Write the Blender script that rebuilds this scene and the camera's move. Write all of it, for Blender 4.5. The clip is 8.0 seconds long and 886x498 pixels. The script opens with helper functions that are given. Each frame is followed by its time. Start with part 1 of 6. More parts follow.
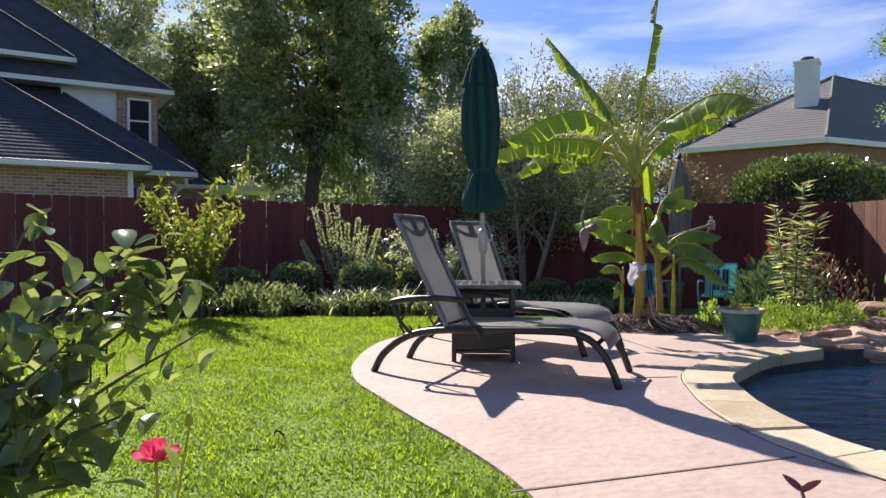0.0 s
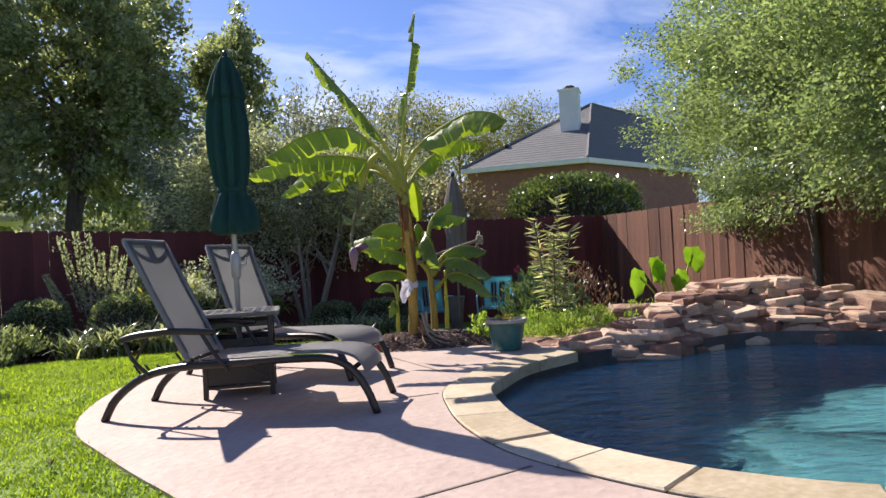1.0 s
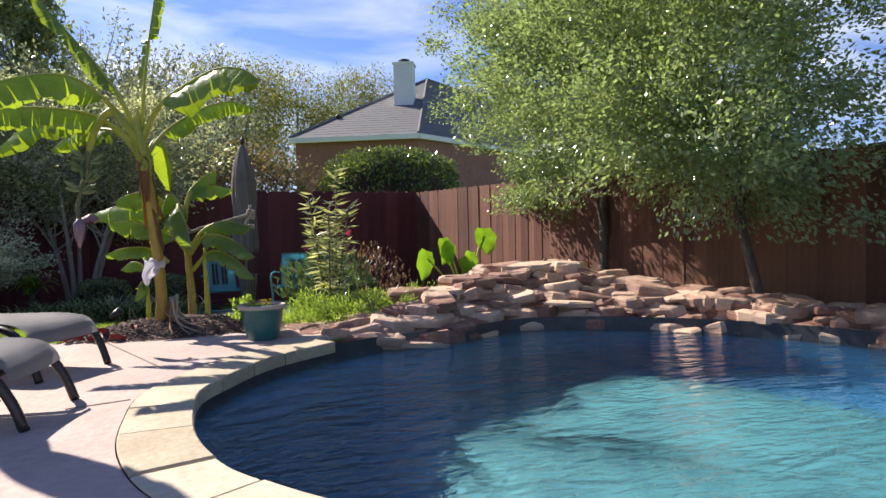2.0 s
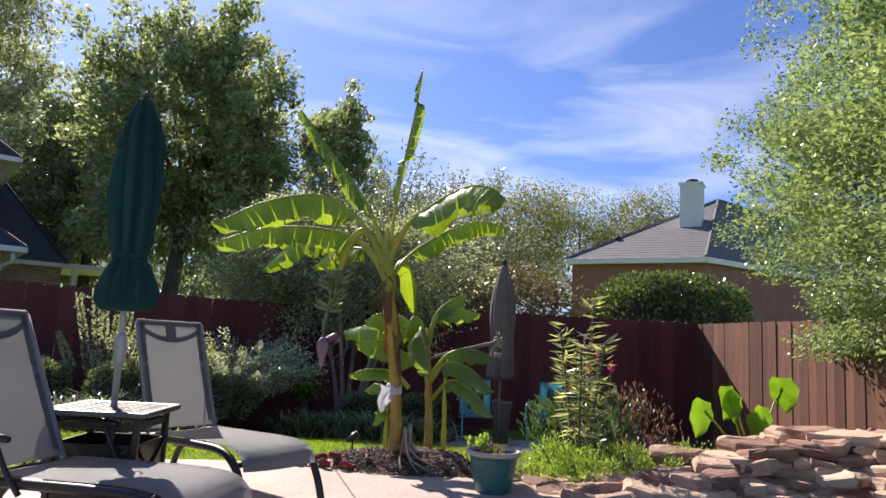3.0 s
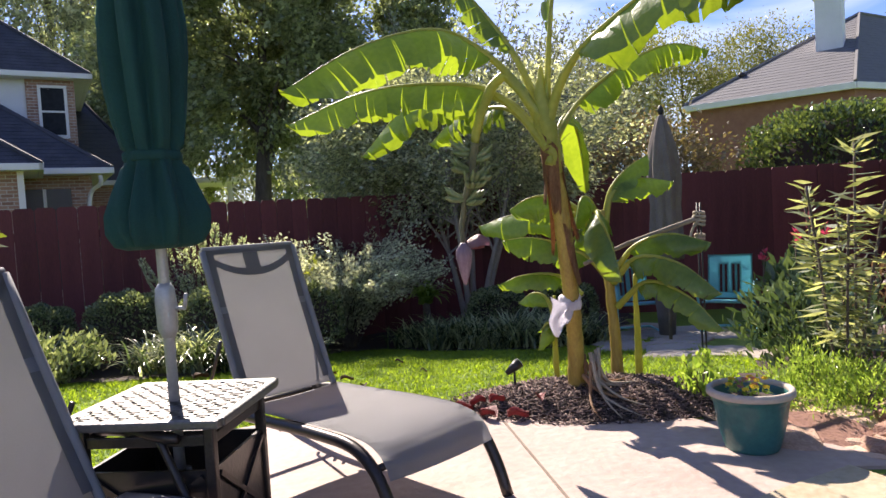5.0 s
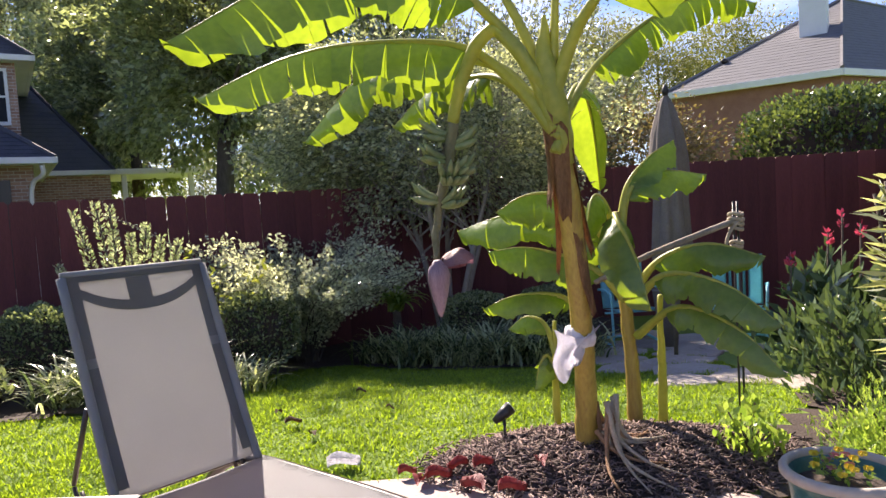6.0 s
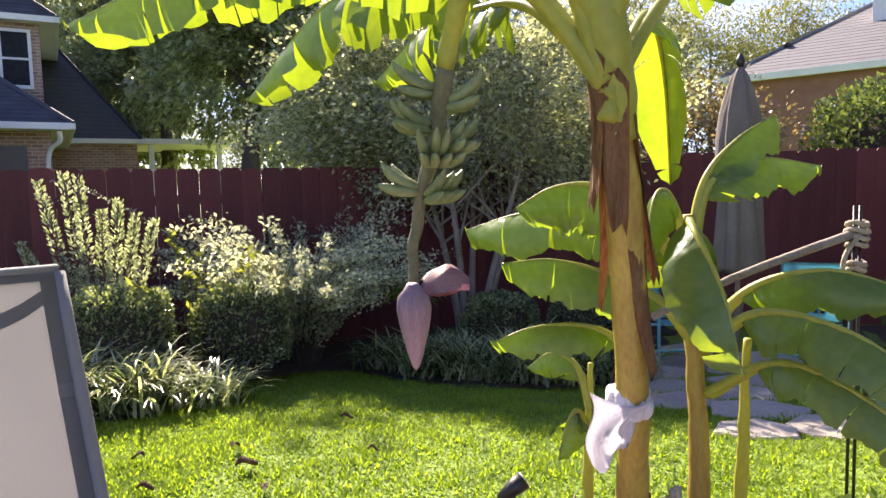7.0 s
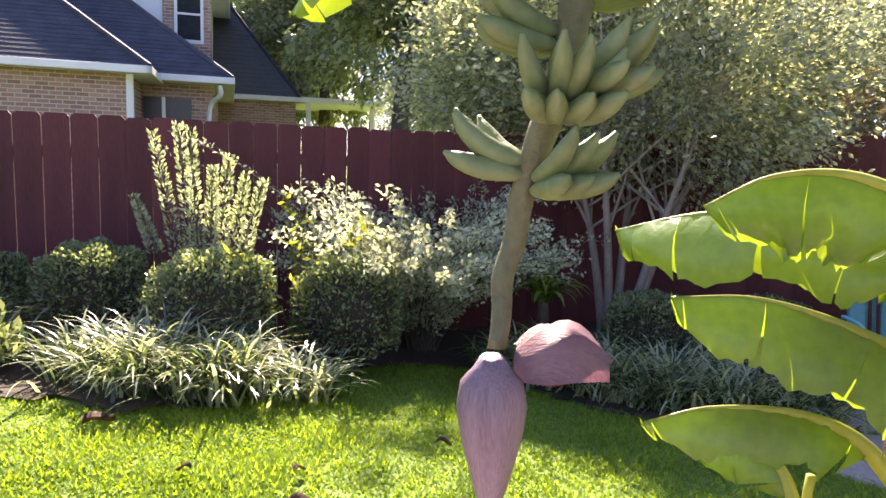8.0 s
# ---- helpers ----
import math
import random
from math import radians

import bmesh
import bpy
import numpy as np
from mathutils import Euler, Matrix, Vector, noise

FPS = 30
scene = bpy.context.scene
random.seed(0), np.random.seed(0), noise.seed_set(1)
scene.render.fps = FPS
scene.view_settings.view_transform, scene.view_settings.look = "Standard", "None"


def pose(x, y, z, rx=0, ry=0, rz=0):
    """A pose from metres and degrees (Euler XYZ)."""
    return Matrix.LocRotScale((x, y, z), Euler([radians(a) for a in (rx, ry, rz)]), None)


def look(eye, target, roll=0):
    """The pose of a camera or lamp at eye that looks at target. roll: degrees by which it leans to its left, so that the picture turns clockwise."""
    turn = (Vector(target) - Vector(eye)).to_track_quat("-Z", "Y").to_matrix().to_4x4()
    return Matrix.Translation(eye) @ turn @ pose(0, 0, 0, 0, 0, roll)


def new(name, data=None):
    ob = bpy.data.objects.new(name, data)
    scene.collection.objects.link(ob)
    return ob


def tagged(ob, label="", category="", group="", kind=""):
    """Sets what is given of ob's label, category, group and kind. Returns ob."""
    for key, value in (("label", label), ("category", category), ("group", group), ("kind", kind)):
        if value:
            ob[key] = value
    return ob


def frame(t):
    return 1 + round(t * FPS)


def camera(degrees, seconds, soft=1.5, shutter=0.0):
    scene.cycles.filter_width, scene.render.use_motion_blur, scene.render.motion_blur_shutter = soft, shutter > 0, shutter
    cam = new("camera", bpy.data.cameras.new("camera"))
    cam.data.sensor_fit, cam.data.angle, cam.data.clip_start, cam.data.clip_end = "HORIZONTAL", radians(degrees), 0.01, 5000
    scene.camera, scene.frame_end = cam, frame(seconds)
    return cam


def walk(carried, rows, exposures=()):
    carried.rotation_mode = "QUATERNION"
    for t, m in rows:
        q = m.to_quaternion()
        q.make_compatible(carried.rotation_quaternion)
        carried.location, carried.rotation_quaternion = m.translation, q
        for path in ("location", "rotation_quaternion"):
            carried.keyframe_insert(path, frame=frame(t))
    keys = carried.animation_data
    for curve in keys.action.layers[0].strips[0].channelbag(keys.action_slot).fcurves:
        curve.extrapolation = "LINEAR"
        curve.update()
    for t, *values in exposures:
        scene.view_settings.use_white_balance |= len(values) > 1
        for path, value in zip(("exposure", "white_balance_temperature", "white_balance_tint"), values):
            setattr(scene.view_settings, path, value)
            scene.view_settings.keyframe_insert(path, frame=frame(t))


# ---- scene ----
cam = camera(65.7, 8.0)
PATH = [
    (0, (0.593, 0.209, 0.892), (0.423, 2.202, 0.871), -0.2),
    (0.5, (0.666, 0.242, 0.906), (0.714, 2.241, 0.941), -1.3),
    (1, (0.911, 0.43, 0.868), (1.313, 2.389, 0.897), -2.9),
    (1.2, (1.031, 0.553, 0.864), (1.597, 2.471, 0.867), -3.4),
    (2.3, (1.996, 0.907, 0.929), (2.829, 2.724, 0.859), -1.1),
    (2.5, (2.091, 1.067, 0.966), (2.746, 2.957, 0.977), 0.5),
    (3, (2.178, 1.469, 1.026), (2.213, 3.45, 1.297), 3.0),
    (3.5, (2.098, 1.961, 1.099), (1.926, 3.92, 1.464), 3.6),
    (4, (1.963, 2.358, 1.121), (1.784, 4.341, 1.317), 0.6),
    (4.5, (1.84, 2.76, 1.159), (1.595, 4.745, 1.167), -2.2),
    (4.7, (1.771, 2.931, 1.147), (1.528, 4.916, 1.102), -2.9),
    (5.8, (1.608, 3.955, 1.215), (1.435, 5.944, 1.096), -3.7),
    (6, (1.612, 4.177, 1.226), (1.456, 6.167, 1.103), -3.6),
    (6.5, (1.665, 4.649, 1.238), (1.462, 6.635, 1.114), -2.9),
    (7, (1.684, 5.152, 1.251), (1.42, 7.127, 1.08), -1.4),
    (7.5, (1.652, 5.615, 1.253), (1.261, 7.561, 1.007), 0.7),
    (8, (1.601, 6.035, 1.26), (0.924, 7.899, 1.002), 2.0),
]
walk(cam, [(t, look(eye, target, roll)) for t, eye, target, roll in PATH],
     [(0, 0.85, 6600, 13), (1.2, 0.85, 6600, 13), (2.3, 0.95, 6600, 13), (3.0, 0.87, 6600, 14), (3.5, 0.72, 6600, 14), (4.5, 1.05, 6750, 16), (6, 1.45, 7000, 19), (7, 1.8, 7150, 21), (8, 2.28, 7300, 22)])

# ---- light ----
SUN_EL, SUN_X, SUN_Y = radians(39.0), -0.507, 0.862
world = bpy.data.worlds.new("sky")
scene.world = world
world.use_nodes = True


def sky_nodes():
    nt = world.node_tree
    nt.nodes.clear()
    out = nt.nodes.new("ShaderNodeOutputWorld")
    bg = nt.nodes.new("ShaderNodeBackground")
    sky = nt.nodes.new("ShaderNodeTexSky")
    sky.sky_type = "NISHITA"
    sky.sun_disc = False
    sky.sun_elevation = SUN_EL
    sky.sun_rotation = math.atan2(SUN_X, SUN_Y)
    sky.air_density, sky.dust_density, sky.ozone_density = 1.0, 0.5, 2.5
    co = nt.nodes.new("ShaderNodeTexCoord")
    mp = nt.nodes.new("ShaderNodeMapping")
    mp.inputs["Scale"].default_value = (1.6, 2.2, 7.5)
    mp.inputs["Rotation"].default_value = (0.05, 0.1, 0.3)
    no = nt.nodes.new("ShaderNodeTexNoise")
    no.inputs["Scale"].default_value, no.inputs["Detail"].default_value = 1.6, 7
    no.inputs["Roughness"].default_value, no.inputs["Distortion"].default_value = 0.55, 0.7
    ramp = nt.nodes.new("ShaderNodeValToRGB")
    ramp.color_ramp.elements[0].position, ramp.color_ramp.elements[1].position = 0.44, 0.74
    mix = nt.nodes.new("ShaderNodeMix")
    mix.data_type = "RGBA"
    mix.inputs["B"].default_value = (6.6, 7.0, 7.6, 1)
    tint = nt.nodes.new("ShaderNodeMix")
    tint.data_type, tint.blend_type = "RGBA", "MULTIPLY"
    tint.inputs["Factor"].default_value = 1.0
    tint.inputs["B"].default_value = (0.50, 0.60, 0.90, 1)
    nt.links.new(co.outputs["Generated"], mp.inputs["Vector"])
    nt.links.new(mp.outputs["Vector"], no.inputs["Vector"])
    nt.links.new(no.outputs["Fac"], ramp.inputs["Fac"])
    # the thin cloud lies mostly low in the sky
    sep, low, share = nt.nodes.new("ShaderNodeSeparateXYZ"), nt.nodes.new("ShaderNodeMapRange"), nt.nodes.new("ShaderNodeMath")
    low.inputs["From Min"].default_value, low.inputs["From Max"].default_value = 0.16, 0.52
    low.inputs["To Min"].default_value, low.inputs["To Max"].default_value = 1.0, 0.10
    share.operation = "MULTIPLY"
    nt.links.new(co.outputs["Generated"], sep.inputs["Vector"])
    nt.links.new(sep.outputs["Z"], low.inputs["Value"])
    nt.links.new(ramp.outputs["Color"], share.inputs[0])
    nt.links.new(low.outputs["Result"], share.inputs[1])
    nt.links.new(share.outputs[0], mix.inputs["Factor"])
    nt.links.new(sky.outputs["Color"], tint.inputs["A"])
    nt.links.new(tint.outputs["Result"], mix.inputs["A"])
    nt.links.new(mix.outputs["Result"], bg.inputs["Color"])
    nt.links.new(bg.outputs["Background"], out.inputs["Surface"])
    bg.inputs["Strength"].default_value = 0.092


sky_nodes()
sun = new("sun", bpy.data.lights.new("sun", "SUN"))
sun.data.energy, sun.data.angle, sun.data.color = 5.0, radians(0.55), (1.0, 0.94, 0.84)
sun.matrix_world = look((SUN_X * 30, SUN_Y * 30, 30 * math.tan(SUN_EL)), (0, 0, 0))


# ---- materials ----
def mat(name, a, b, rough=0.7, scale=6.0, fine=60.0, bump=0.15, metal=0.0, spec=0.5, stretch=(1, 1, 1), random=0.0, thin=0.0, island=False, through_tint=(1.75, 1.62, 0.75)):
    """Two colours mixed by coarse and fine noise; thin: share of light that passes through (leaves, cloth)."""
    m = bpy.data.materials.new(name)
    m.use_nodes = True
    nt = m.node_tree
    nt.nodes.clear()
    N, L = nt.nodes.new, nt.links.new
    out, bs = N("ShaderNodeOutputMaterial"), N("ShaderNodeBsdfPrincipled")
    co, mp = N("ShaderNodeTexCoord"), N("ShaderNodeMapping")
    mp.inputs["Scale"].default_value = stretch
    n1, n2 = N("ShaderNodeTexNoise"), N("ShaderNodeTexNoise")
    n1.inputs["Scale"].default_value, n1.inputs["Detail"].default_value = scale, 3
    n2.inputs["Scale"].default_value, n2.inputs["Detail"].default_value = fine, 3
    L(co.outputs["Object"], mp.inputs["Vector"])
    L(mp.outputs["Vector"], n1.inputs["Vector"])
    L(mp.outputs["Vector"], n2.inputs["Vector"])
    add = N("ShaderNodeMath")
    add.operation = "MULTIPLY_ADD"
    add.inputs[1].default_value = 0.45
    L(n2.outputs["Fac"], add.inputs[0])
    sub = N("ShaderNodeMath")
    sub.operation = "MULTIPLY"
    sub.inputs[1].default_value = 0.6
    L(n1.outputs["Fac"], sub.inputs[0])
    L(sub.outputs[0], add.inputs[2])
    fac = add.outputs[0]
    if random or island:
        src = N("ShaderNodeNewGeometry").outputs["Random Per Island"] if island else N("ShaderNodeObjectInfo").outputs["Random"]
        r = N("ShaderNodeMath")
        r.operation = "MULTIPLY_ADD"
        r.inputs[1].default_value = random
        L(src, r.inputs[0])
        L(fac, r.inputs[2])
        s2 = N("ShaderNodeMath")
        s2.operation = "SUBTRACT"
        s2.inputs[1].default_value = random / 2
        L(r.outputs[0], s2.inputs[0])
        fac = s2.outputs[0]
    ramp = N("ShaderNodeValToRGB")
    ramp.color_ramp.elements[0].position, ramp.color_ramp.elements[1].position = 0.3, 0.75
    ramp.color_ramp.elements[0].color, ramp.color_ramp.elements[1].color = (*a, 1), (*b, 1)
    L(fac, ramp.inputs["Fac"])
    L(ramp.outputs["Color"], bs.inputs["Base Color"])
    bs.inputs["Roughness"].default_value, bs.inputs["Metallic"].default_value = rough, metal
    bs.inputs["Specular IOR Level"].default_value = spec
    if bump:
        bp = N("ShaderNodeBump")
        bp.inputs["Strength"].default_value, bp.inputs["Distance"].default_value = min(1.0, bump * 2), 0.02
        L(add.outputs[0], bp.inputs["Height"])
        L(bp.outputs["Normal"], bs.inputs["Normal"])
    if thin:
        tr, mx = N("ShaderNodeBsdfTranslucent"), N("ShaderNodeMixShader")
        boost = N("ShaderNodeMix")
        boost.data_type, boost.blend_type = "RGBA", "MULTIPLY"
        boost.inputs["Factor"].default_value = 1.0
        boost.inputs["B"].default_value = (*through_tint, 1)
        L(ramp.outputs["Color"], boost.inputs["A"])
        L(boost.outputs["Result"], tr.inputs["Color"])
        mx.inputs["Fac"].default_value = thin
        L(bs.outputs["BSDF"], mx.inputs[1])
        L(tr.outputs["BSDF"], mx.inputs[2])
        L(mx.outputs["Shader"], out.inputs["Surface"])
    else:
        L(bs.outputs["BSDF"], out.inputs["Surface"])
    return m


def leafmat(name, a, b, rough=0.4, thin=0.4, random=0.5, through_tint=(1.75, 1.62, 0.75)):
    a, b = [c * k for c, k in zip(a, (1.6, 1.55, 1.5))], [c * k for c, k in zip(b, (1.6, 1.55, 1.5))]
    return mat(name, a, b, rough * 0.85, 3.0, 25.0, 0, thin=min(0.6, thin + 0.13), random=random, island=True, spec=0.7, through_tint=through_tint)


M_LAWN = mat("lawn", (0.09, 0.15, 0.014), (0.20, 0.295, 0.034), 0.9, 1.3, 40, 0.5)
M_BLADE = leafmat("grass_blade", (0.082, 0.138, 0.012), (0.165, 0.24, 0.026), 0.85, 0.45)
M_SLAB = mat("stamped_concrete", (0.36, 0.26, 0.22), (0.50, 0.385, 0.335), 0.75, 2.2, 22, 0.35)
M_COPE = mat("coping_stone", (0.36, 0.28, 0.175), (0.58, 0.485, 0.35), 0.7, 3.0, 30, 0.25, random=0.35)
M_GROUT = mat("grout", (0.16, 0.12, 0.09), (0.24, 0.19, 0.15), 0.95, 8, 50, 0.2)
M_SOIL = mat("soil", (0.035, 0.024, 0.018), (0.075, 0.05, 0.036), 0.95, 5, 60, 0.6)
M_MULCH = mat("mulch_chip", (0.05, 0.032, 0.027), (0.27, 0.185, 0.155), 0.9, 9, 60, 0.2, island=True, random=0.7)
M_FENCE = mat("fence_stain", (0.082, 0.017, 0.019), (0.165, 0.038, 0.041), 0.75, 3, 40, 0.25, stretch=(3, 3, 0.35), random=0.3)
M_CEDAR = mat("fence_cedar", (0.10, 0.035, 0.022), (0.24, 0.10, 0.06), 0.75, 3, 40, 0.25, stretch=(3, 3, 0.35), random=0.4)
M_FRAME = mat("bronze_aluminium", (0.035, 0.030, 0.028), (0.07, 0.06, 0.055), 0.38, 5, 90, 0.05, metal=0.6)
M_SLING = mat("sling_fabric", (0.36, 0.355, 0.36), (0.44, 0.435, 0.44), 0.6, 2.5, 400, 0.1, thin=0.36, through_tint=(1.05, 1.04, 1.05))
M_SLINGEDGE = mat("sling_edge", (0.23, 0.226, 0.232), (0.29, 0.286, 0.29), 0.75, 5, 300, 0.1, thin=0.2, through_tint=(1, 1, 1))
M_CANVAS = mat("green_canvas", (0.003, 0.036, 0.034), (0.008, 0.072, 0.064), 0.85, 3, 200, 0.15, thin=0.15, through_tint=(1, 1.2, 1.1))
M_POLE = mat("painted_pole", (0.35, 0.34, 0.33), (0.48, 0.47, 0.46), 0.4, 5, 80, 0.05, metal=0.3)
M_TABLE = mat("cast_table_metal", (0.10, 0.095, 0.09), (0.17, 0.16, 0.15), 0.4, 8, 90, 0.1, metal=0.55)
M_DARKGLASS = mat("dark_panel", (0.012, 0.010, 0.010), (0.03, 0.026, 0.025), 0.3, 4, 60, 0.05)
M_BRICK = mat("brick", (0.20, 0.08, 0.06), (0.32, 0.155, 0.12), 0.85, 4, 50, 0.25, random=0.6)
M_MORTAR = mat("mortar", (0.36, 0.31, 0.27), (0.48, 0.43, 0.38), 0.9, 6, 60, 0.2)
M_SHINGLE = mat("shingle", (0.028, 0.030, 0.040), (0.075, 0.078, 0.095), 0.85, 3, 30, 0.4, random=0.5)
M_SHINGLE2 = mat("shingle_grey", (0.085, 0.082, 0.082), (0.16, 0.155, 0.155), 0.85, 3, 30, 0.4, random=0.5)
M_WHITE = mat("white_paint", (0.70, 0.69, 0.67), (0.82, 0.81, 0.79), 0.55, 2, 40, 0.05)
M_SIDING = mat("white_siding", (0.62, 0.63, 0.66), (0.76, 0.77, 0.79), 0.6, 2, 40, 0.05)
M_PANE = mat("window_pane", (0.012, 0.014, 0.018), (0.03, 0.034, 0.04), 0.5, 2, 10, 0, spec=0.1)
M_BARK = mat("bark", (0.06, 0.045, 0.035), (0.15, 0.12, 0.10), 0.9, 8, 50, 0.6, stretch=(2, 2, 0.5))
M_PALEBARK = mat("pale_bark", (0.20, 0.16, 0.13), (0.38, 0.33, 0.28), 0.8, 8, 50, 0.4, stretch=(2, 2, 0.5))
# the darkening of light with water depth is put into this floor colour
M_DEPTHTINT = mat("depth_darkened_floor", (0.014, 0.10, 0.22), (0.032, 0.165, 0.31), 0.7, 3, 40, 0.2)
# turquoise plaster; the noise between its two tones stands in for caustics
M_LEDGE = mat("ledge_caustic_plaster", (0.009, 0.068, 0.095), (0.085, 0.25, 0.265), 0.7, 5.0, 16, 0.2)
M_TILEBAND = mat("waterline_tile", (0.03, 0.03, 0.035), (0.08, 0.075, 0.08), 0.3, 6, 40, 0.1)
M_ROCK = mat("flagstone", (0.24, 0.12, 0.085), (0.62, 0.43, 0.31), 0.85, 2.6, 26, 0.5, random=0.6)
M_TEAL = mat("glazed_pot", (0.015, 0.085, 0.085), (0.04, 0.17, 0.16), 0.35, 4, 40, 0.15)
M_BLUE = mat("turquoise_paint", (0.16, 0.50, 0.56), (0.26, 0.62, 0.68), 0.45, 4, 50, 0.05)
M_BANLEAF = mat("banana_leaf", (0.085, 0.15, 0.036), (0.165, 0.245, 0.065), 0.32, 3, 40, 0.15, thin=0.54, spec=0.9, through_tint=(2.4, 2.05, 0.35))
M_BANRIB = mat("banana_rib", (0.29, 0.315, 0.05), (0.45, 0.45, 0.09), 0.42, 5, 40, 0.05, thin=0.25, through_tint=(1.6, 1.5, 0.6))
M_BANTRUNK = mat("banana_stem", (0.20, 0.115, 0.028), (0.44, 0.34, 0.065), 0.5, 3.5, 30, 0.2, stretch=(3, 3, 0.6))
M_SHEATH = mat("dry_sheath", (0.15, 0.07, 0.032), (0.38, 0.22, 0.115), 0.8, 5, 40, 0.35, stretch=(4, 4, 0.5))
M_BUD = mat("banana_bud", (0.13, 0.07, 0.105), (0.34, 0.235, 0.285), 0.5, 4, 60, 0.15, stretch=(6, 6, 0.7))
M_BRACT = mat("bract_outer", (0.26, 0.12, 0.145), (0.50, 0.31, 0.335), 0.45, 4, 60, 0.15, stretch=(2, 9, 2))
M_BUDRED = mat("bract_red", (0.33, 0.08, 0.09), (0.56, 0.23, 0.235), 0.5, 6, 50, 0.15, stretch=(5, 5, 0.8))
M_LITTER = mat("dried_bract", (0.15, 0.022, 0.028), (0.34, 0.085, 0.085), 0.6, 8, 50, 0.15)
M_FRUIT = mat("green_banana", (0.15, 0.19, 0.075), (0.29, 0.33, 0.165), 0.5, 9, 60, 0.15, thin=0.15, through_tint=(1.4, 1.5, 0.6))
M_STALK = mat("fruit_stalk", (0.095, 0.088, 0.045), (0.20, 0.185, 0.095), 0.65, 9, 60, 0.4)
M_CLOTH = mat("white_cloth", (0.62, 0.60, 0.66), (0.78, 0.76, 0.82), 0.85, 5, 120, 0.2, thin=0.25, through_tint=(1, 1, 1))
M_ABELIA = leafmat("abelia_leaf", (0.18, 0.20, 0.145), (0.47, 0.49, 0.39), 0.2, 0.38, through_tint=(1.4, 1.4, 1.0))
M_EVERGREEN = leafmat("evergreen_leaf", (0.07, 0.085, 0.062), (0.19, 0.21, 0.155), 0.28, 0.24, 0.35, through_tint=(1.5, 1.5, 0.9))
M_OAK = leafmat("oak_leaf", (0.075, 0.095, 0.062), (0.22, 0.25, 0.165), 0.28, 0.38, through_tint=(1.7, 1.7, 0.9))
M_RIGHTLEAF = leafmat("elm_leaf", (0.075, 0.105, 0.06), (0.20, 0.238, 0.145), 0.24, 0.3, 0.3, through_tint=(1.65, 1.78, 0.85))
M_GREYLEAF = leafmat("silvery_leaf", (0.085, 0.10, 0.072), (0.34, 0.36, 0.275), 0.2, 0.36, through_tint=(1.5, 1.5, 0.85))
M_BOX = leafmat("boxwood_leaf", (0.04, 0.06, 0.03), (0.20, 0.235, 0.135), 0.24, 0.22, through_tint=(1.5, 1.5, 0.8))
M_FARLEAF = leafmat("distant_leaf", (0.075, 0.092, 0.028), (0.165, 0.175, 0.062), 0.6, 0.2, 0.3)
M_BROWNLEAF = leafmat("bronze_leaf", (0.085, 0.07, 0.04), (0.185, 0.15, 0.09), 0.55, 0.2)
M_HEDGE = leafmat("hedge_leaf", (0.03, 0.052, 0.022), (0.10, 0.14, 0.055), 0.2, 0.22)
M_ROSELEAF = leafmat("rose_leaf", (0.05, 0.075, 0.038), (0.16, 0.20, 0.11), 0.17, 0.34)
M_YELLEAF = leafmat("yellowing_leaf", (0.07, 0.095, 0.02), (0.165, 0.19, 0.055), 0.42, 0.4)
M_BLADE2 = leafmat("liriope_blade", (0.045, 0.068, 0.032), (0.32, 0.35, 0.22), 0.26, 0.3, 1.0, through_tint=(1.5, 1.5, 0.9))
M_FERN = leafmat("feathery_green", (0.085, 0.15, 0.03), (0.20, 0.28, 0.08), 0.45, 0.4)
M_OLEANDER = leafmat("oleander_leaf", (0.085, 0.11, 0.06), (0.28, 0.31, 0.21), 0.26, 0.32)
M_TARO = mat("taro_leaf", (0.10, 0.22, 0.015), (0.20, 0.36, 0.04), 0.4, 6, 50, 0.15, thin=0.5)
M_DARKLEAF = leafmat("canna_leaf", (0.03, 0.055, 0.03), (0.075, 0.115, 0.06), 0.3, 0.14)
M_REDLEAF = leafmat("red_foliage", (0.075, 0.045, 0.04), (0.16, 0.10, 0.085), 0.5, 0.15)
M_PINK = mat("rose_petal", (0.60, 0.03, 0.12), (0.85, 0.13, 0.28), 0.5, 8, 60, 0.05, thin=0.35, through_tint=(1.1, 1, 1))
M_PINKLEAF = mat("canna_petal", (0.55, 0.03, 0.08), (0.80, 0.14, 0.22), 0.5, 8, 60, 0.05, thin=0.35, through_tint=(1.1, 1, 1))
M_YELLOW = mat("yellow_petal", (0.60, 0.40, 0.02), (0.85, 0.65, 0.05), 0.6, 8, 60, 0.05)
M_PALEFLOWER = leafmat("pale_spike_leaf", (0.14, 0.175, 0.095), (0.44, 0.46, 0.36), 0.3, 0.26, through_tint=(1.35, 1.4, 0.8))
M_GREYCANVAS = mat("grey_canvas", (0.13, 0.105, 0.09), (0.24, 0.205, 0.175), 0.9, 4, 90, 0.2)
M_ROPE = mat("rope", (0.30, 0.24, 0.17), (0.48, 0.40, 0.30), 0.9, 20, 120, 0.4)
M_STICK = mat("driftwood", (0.18, 0.14, 0.11), (0.34, 0.28, 0.23), 0.9, 8, 60, 0.4)
M_BLACK = mat("black_iron", (0.012, 0.012, 0.012), (0.03, 0.03, 0.03), 0.45, 8, 60, 0.1)
M_LENS = mat("frosted_lens", (0.6, 0.6, 0.6), (0.75, 0.75, 0.75), 0.3, 5, 40, 0)
M_FLAG = mat("path_flagstone", (0.30, 0.25, 0.20), (0.46, 0.40, 0.34), 0.85, 3, 30, 0.3, random=0.4)
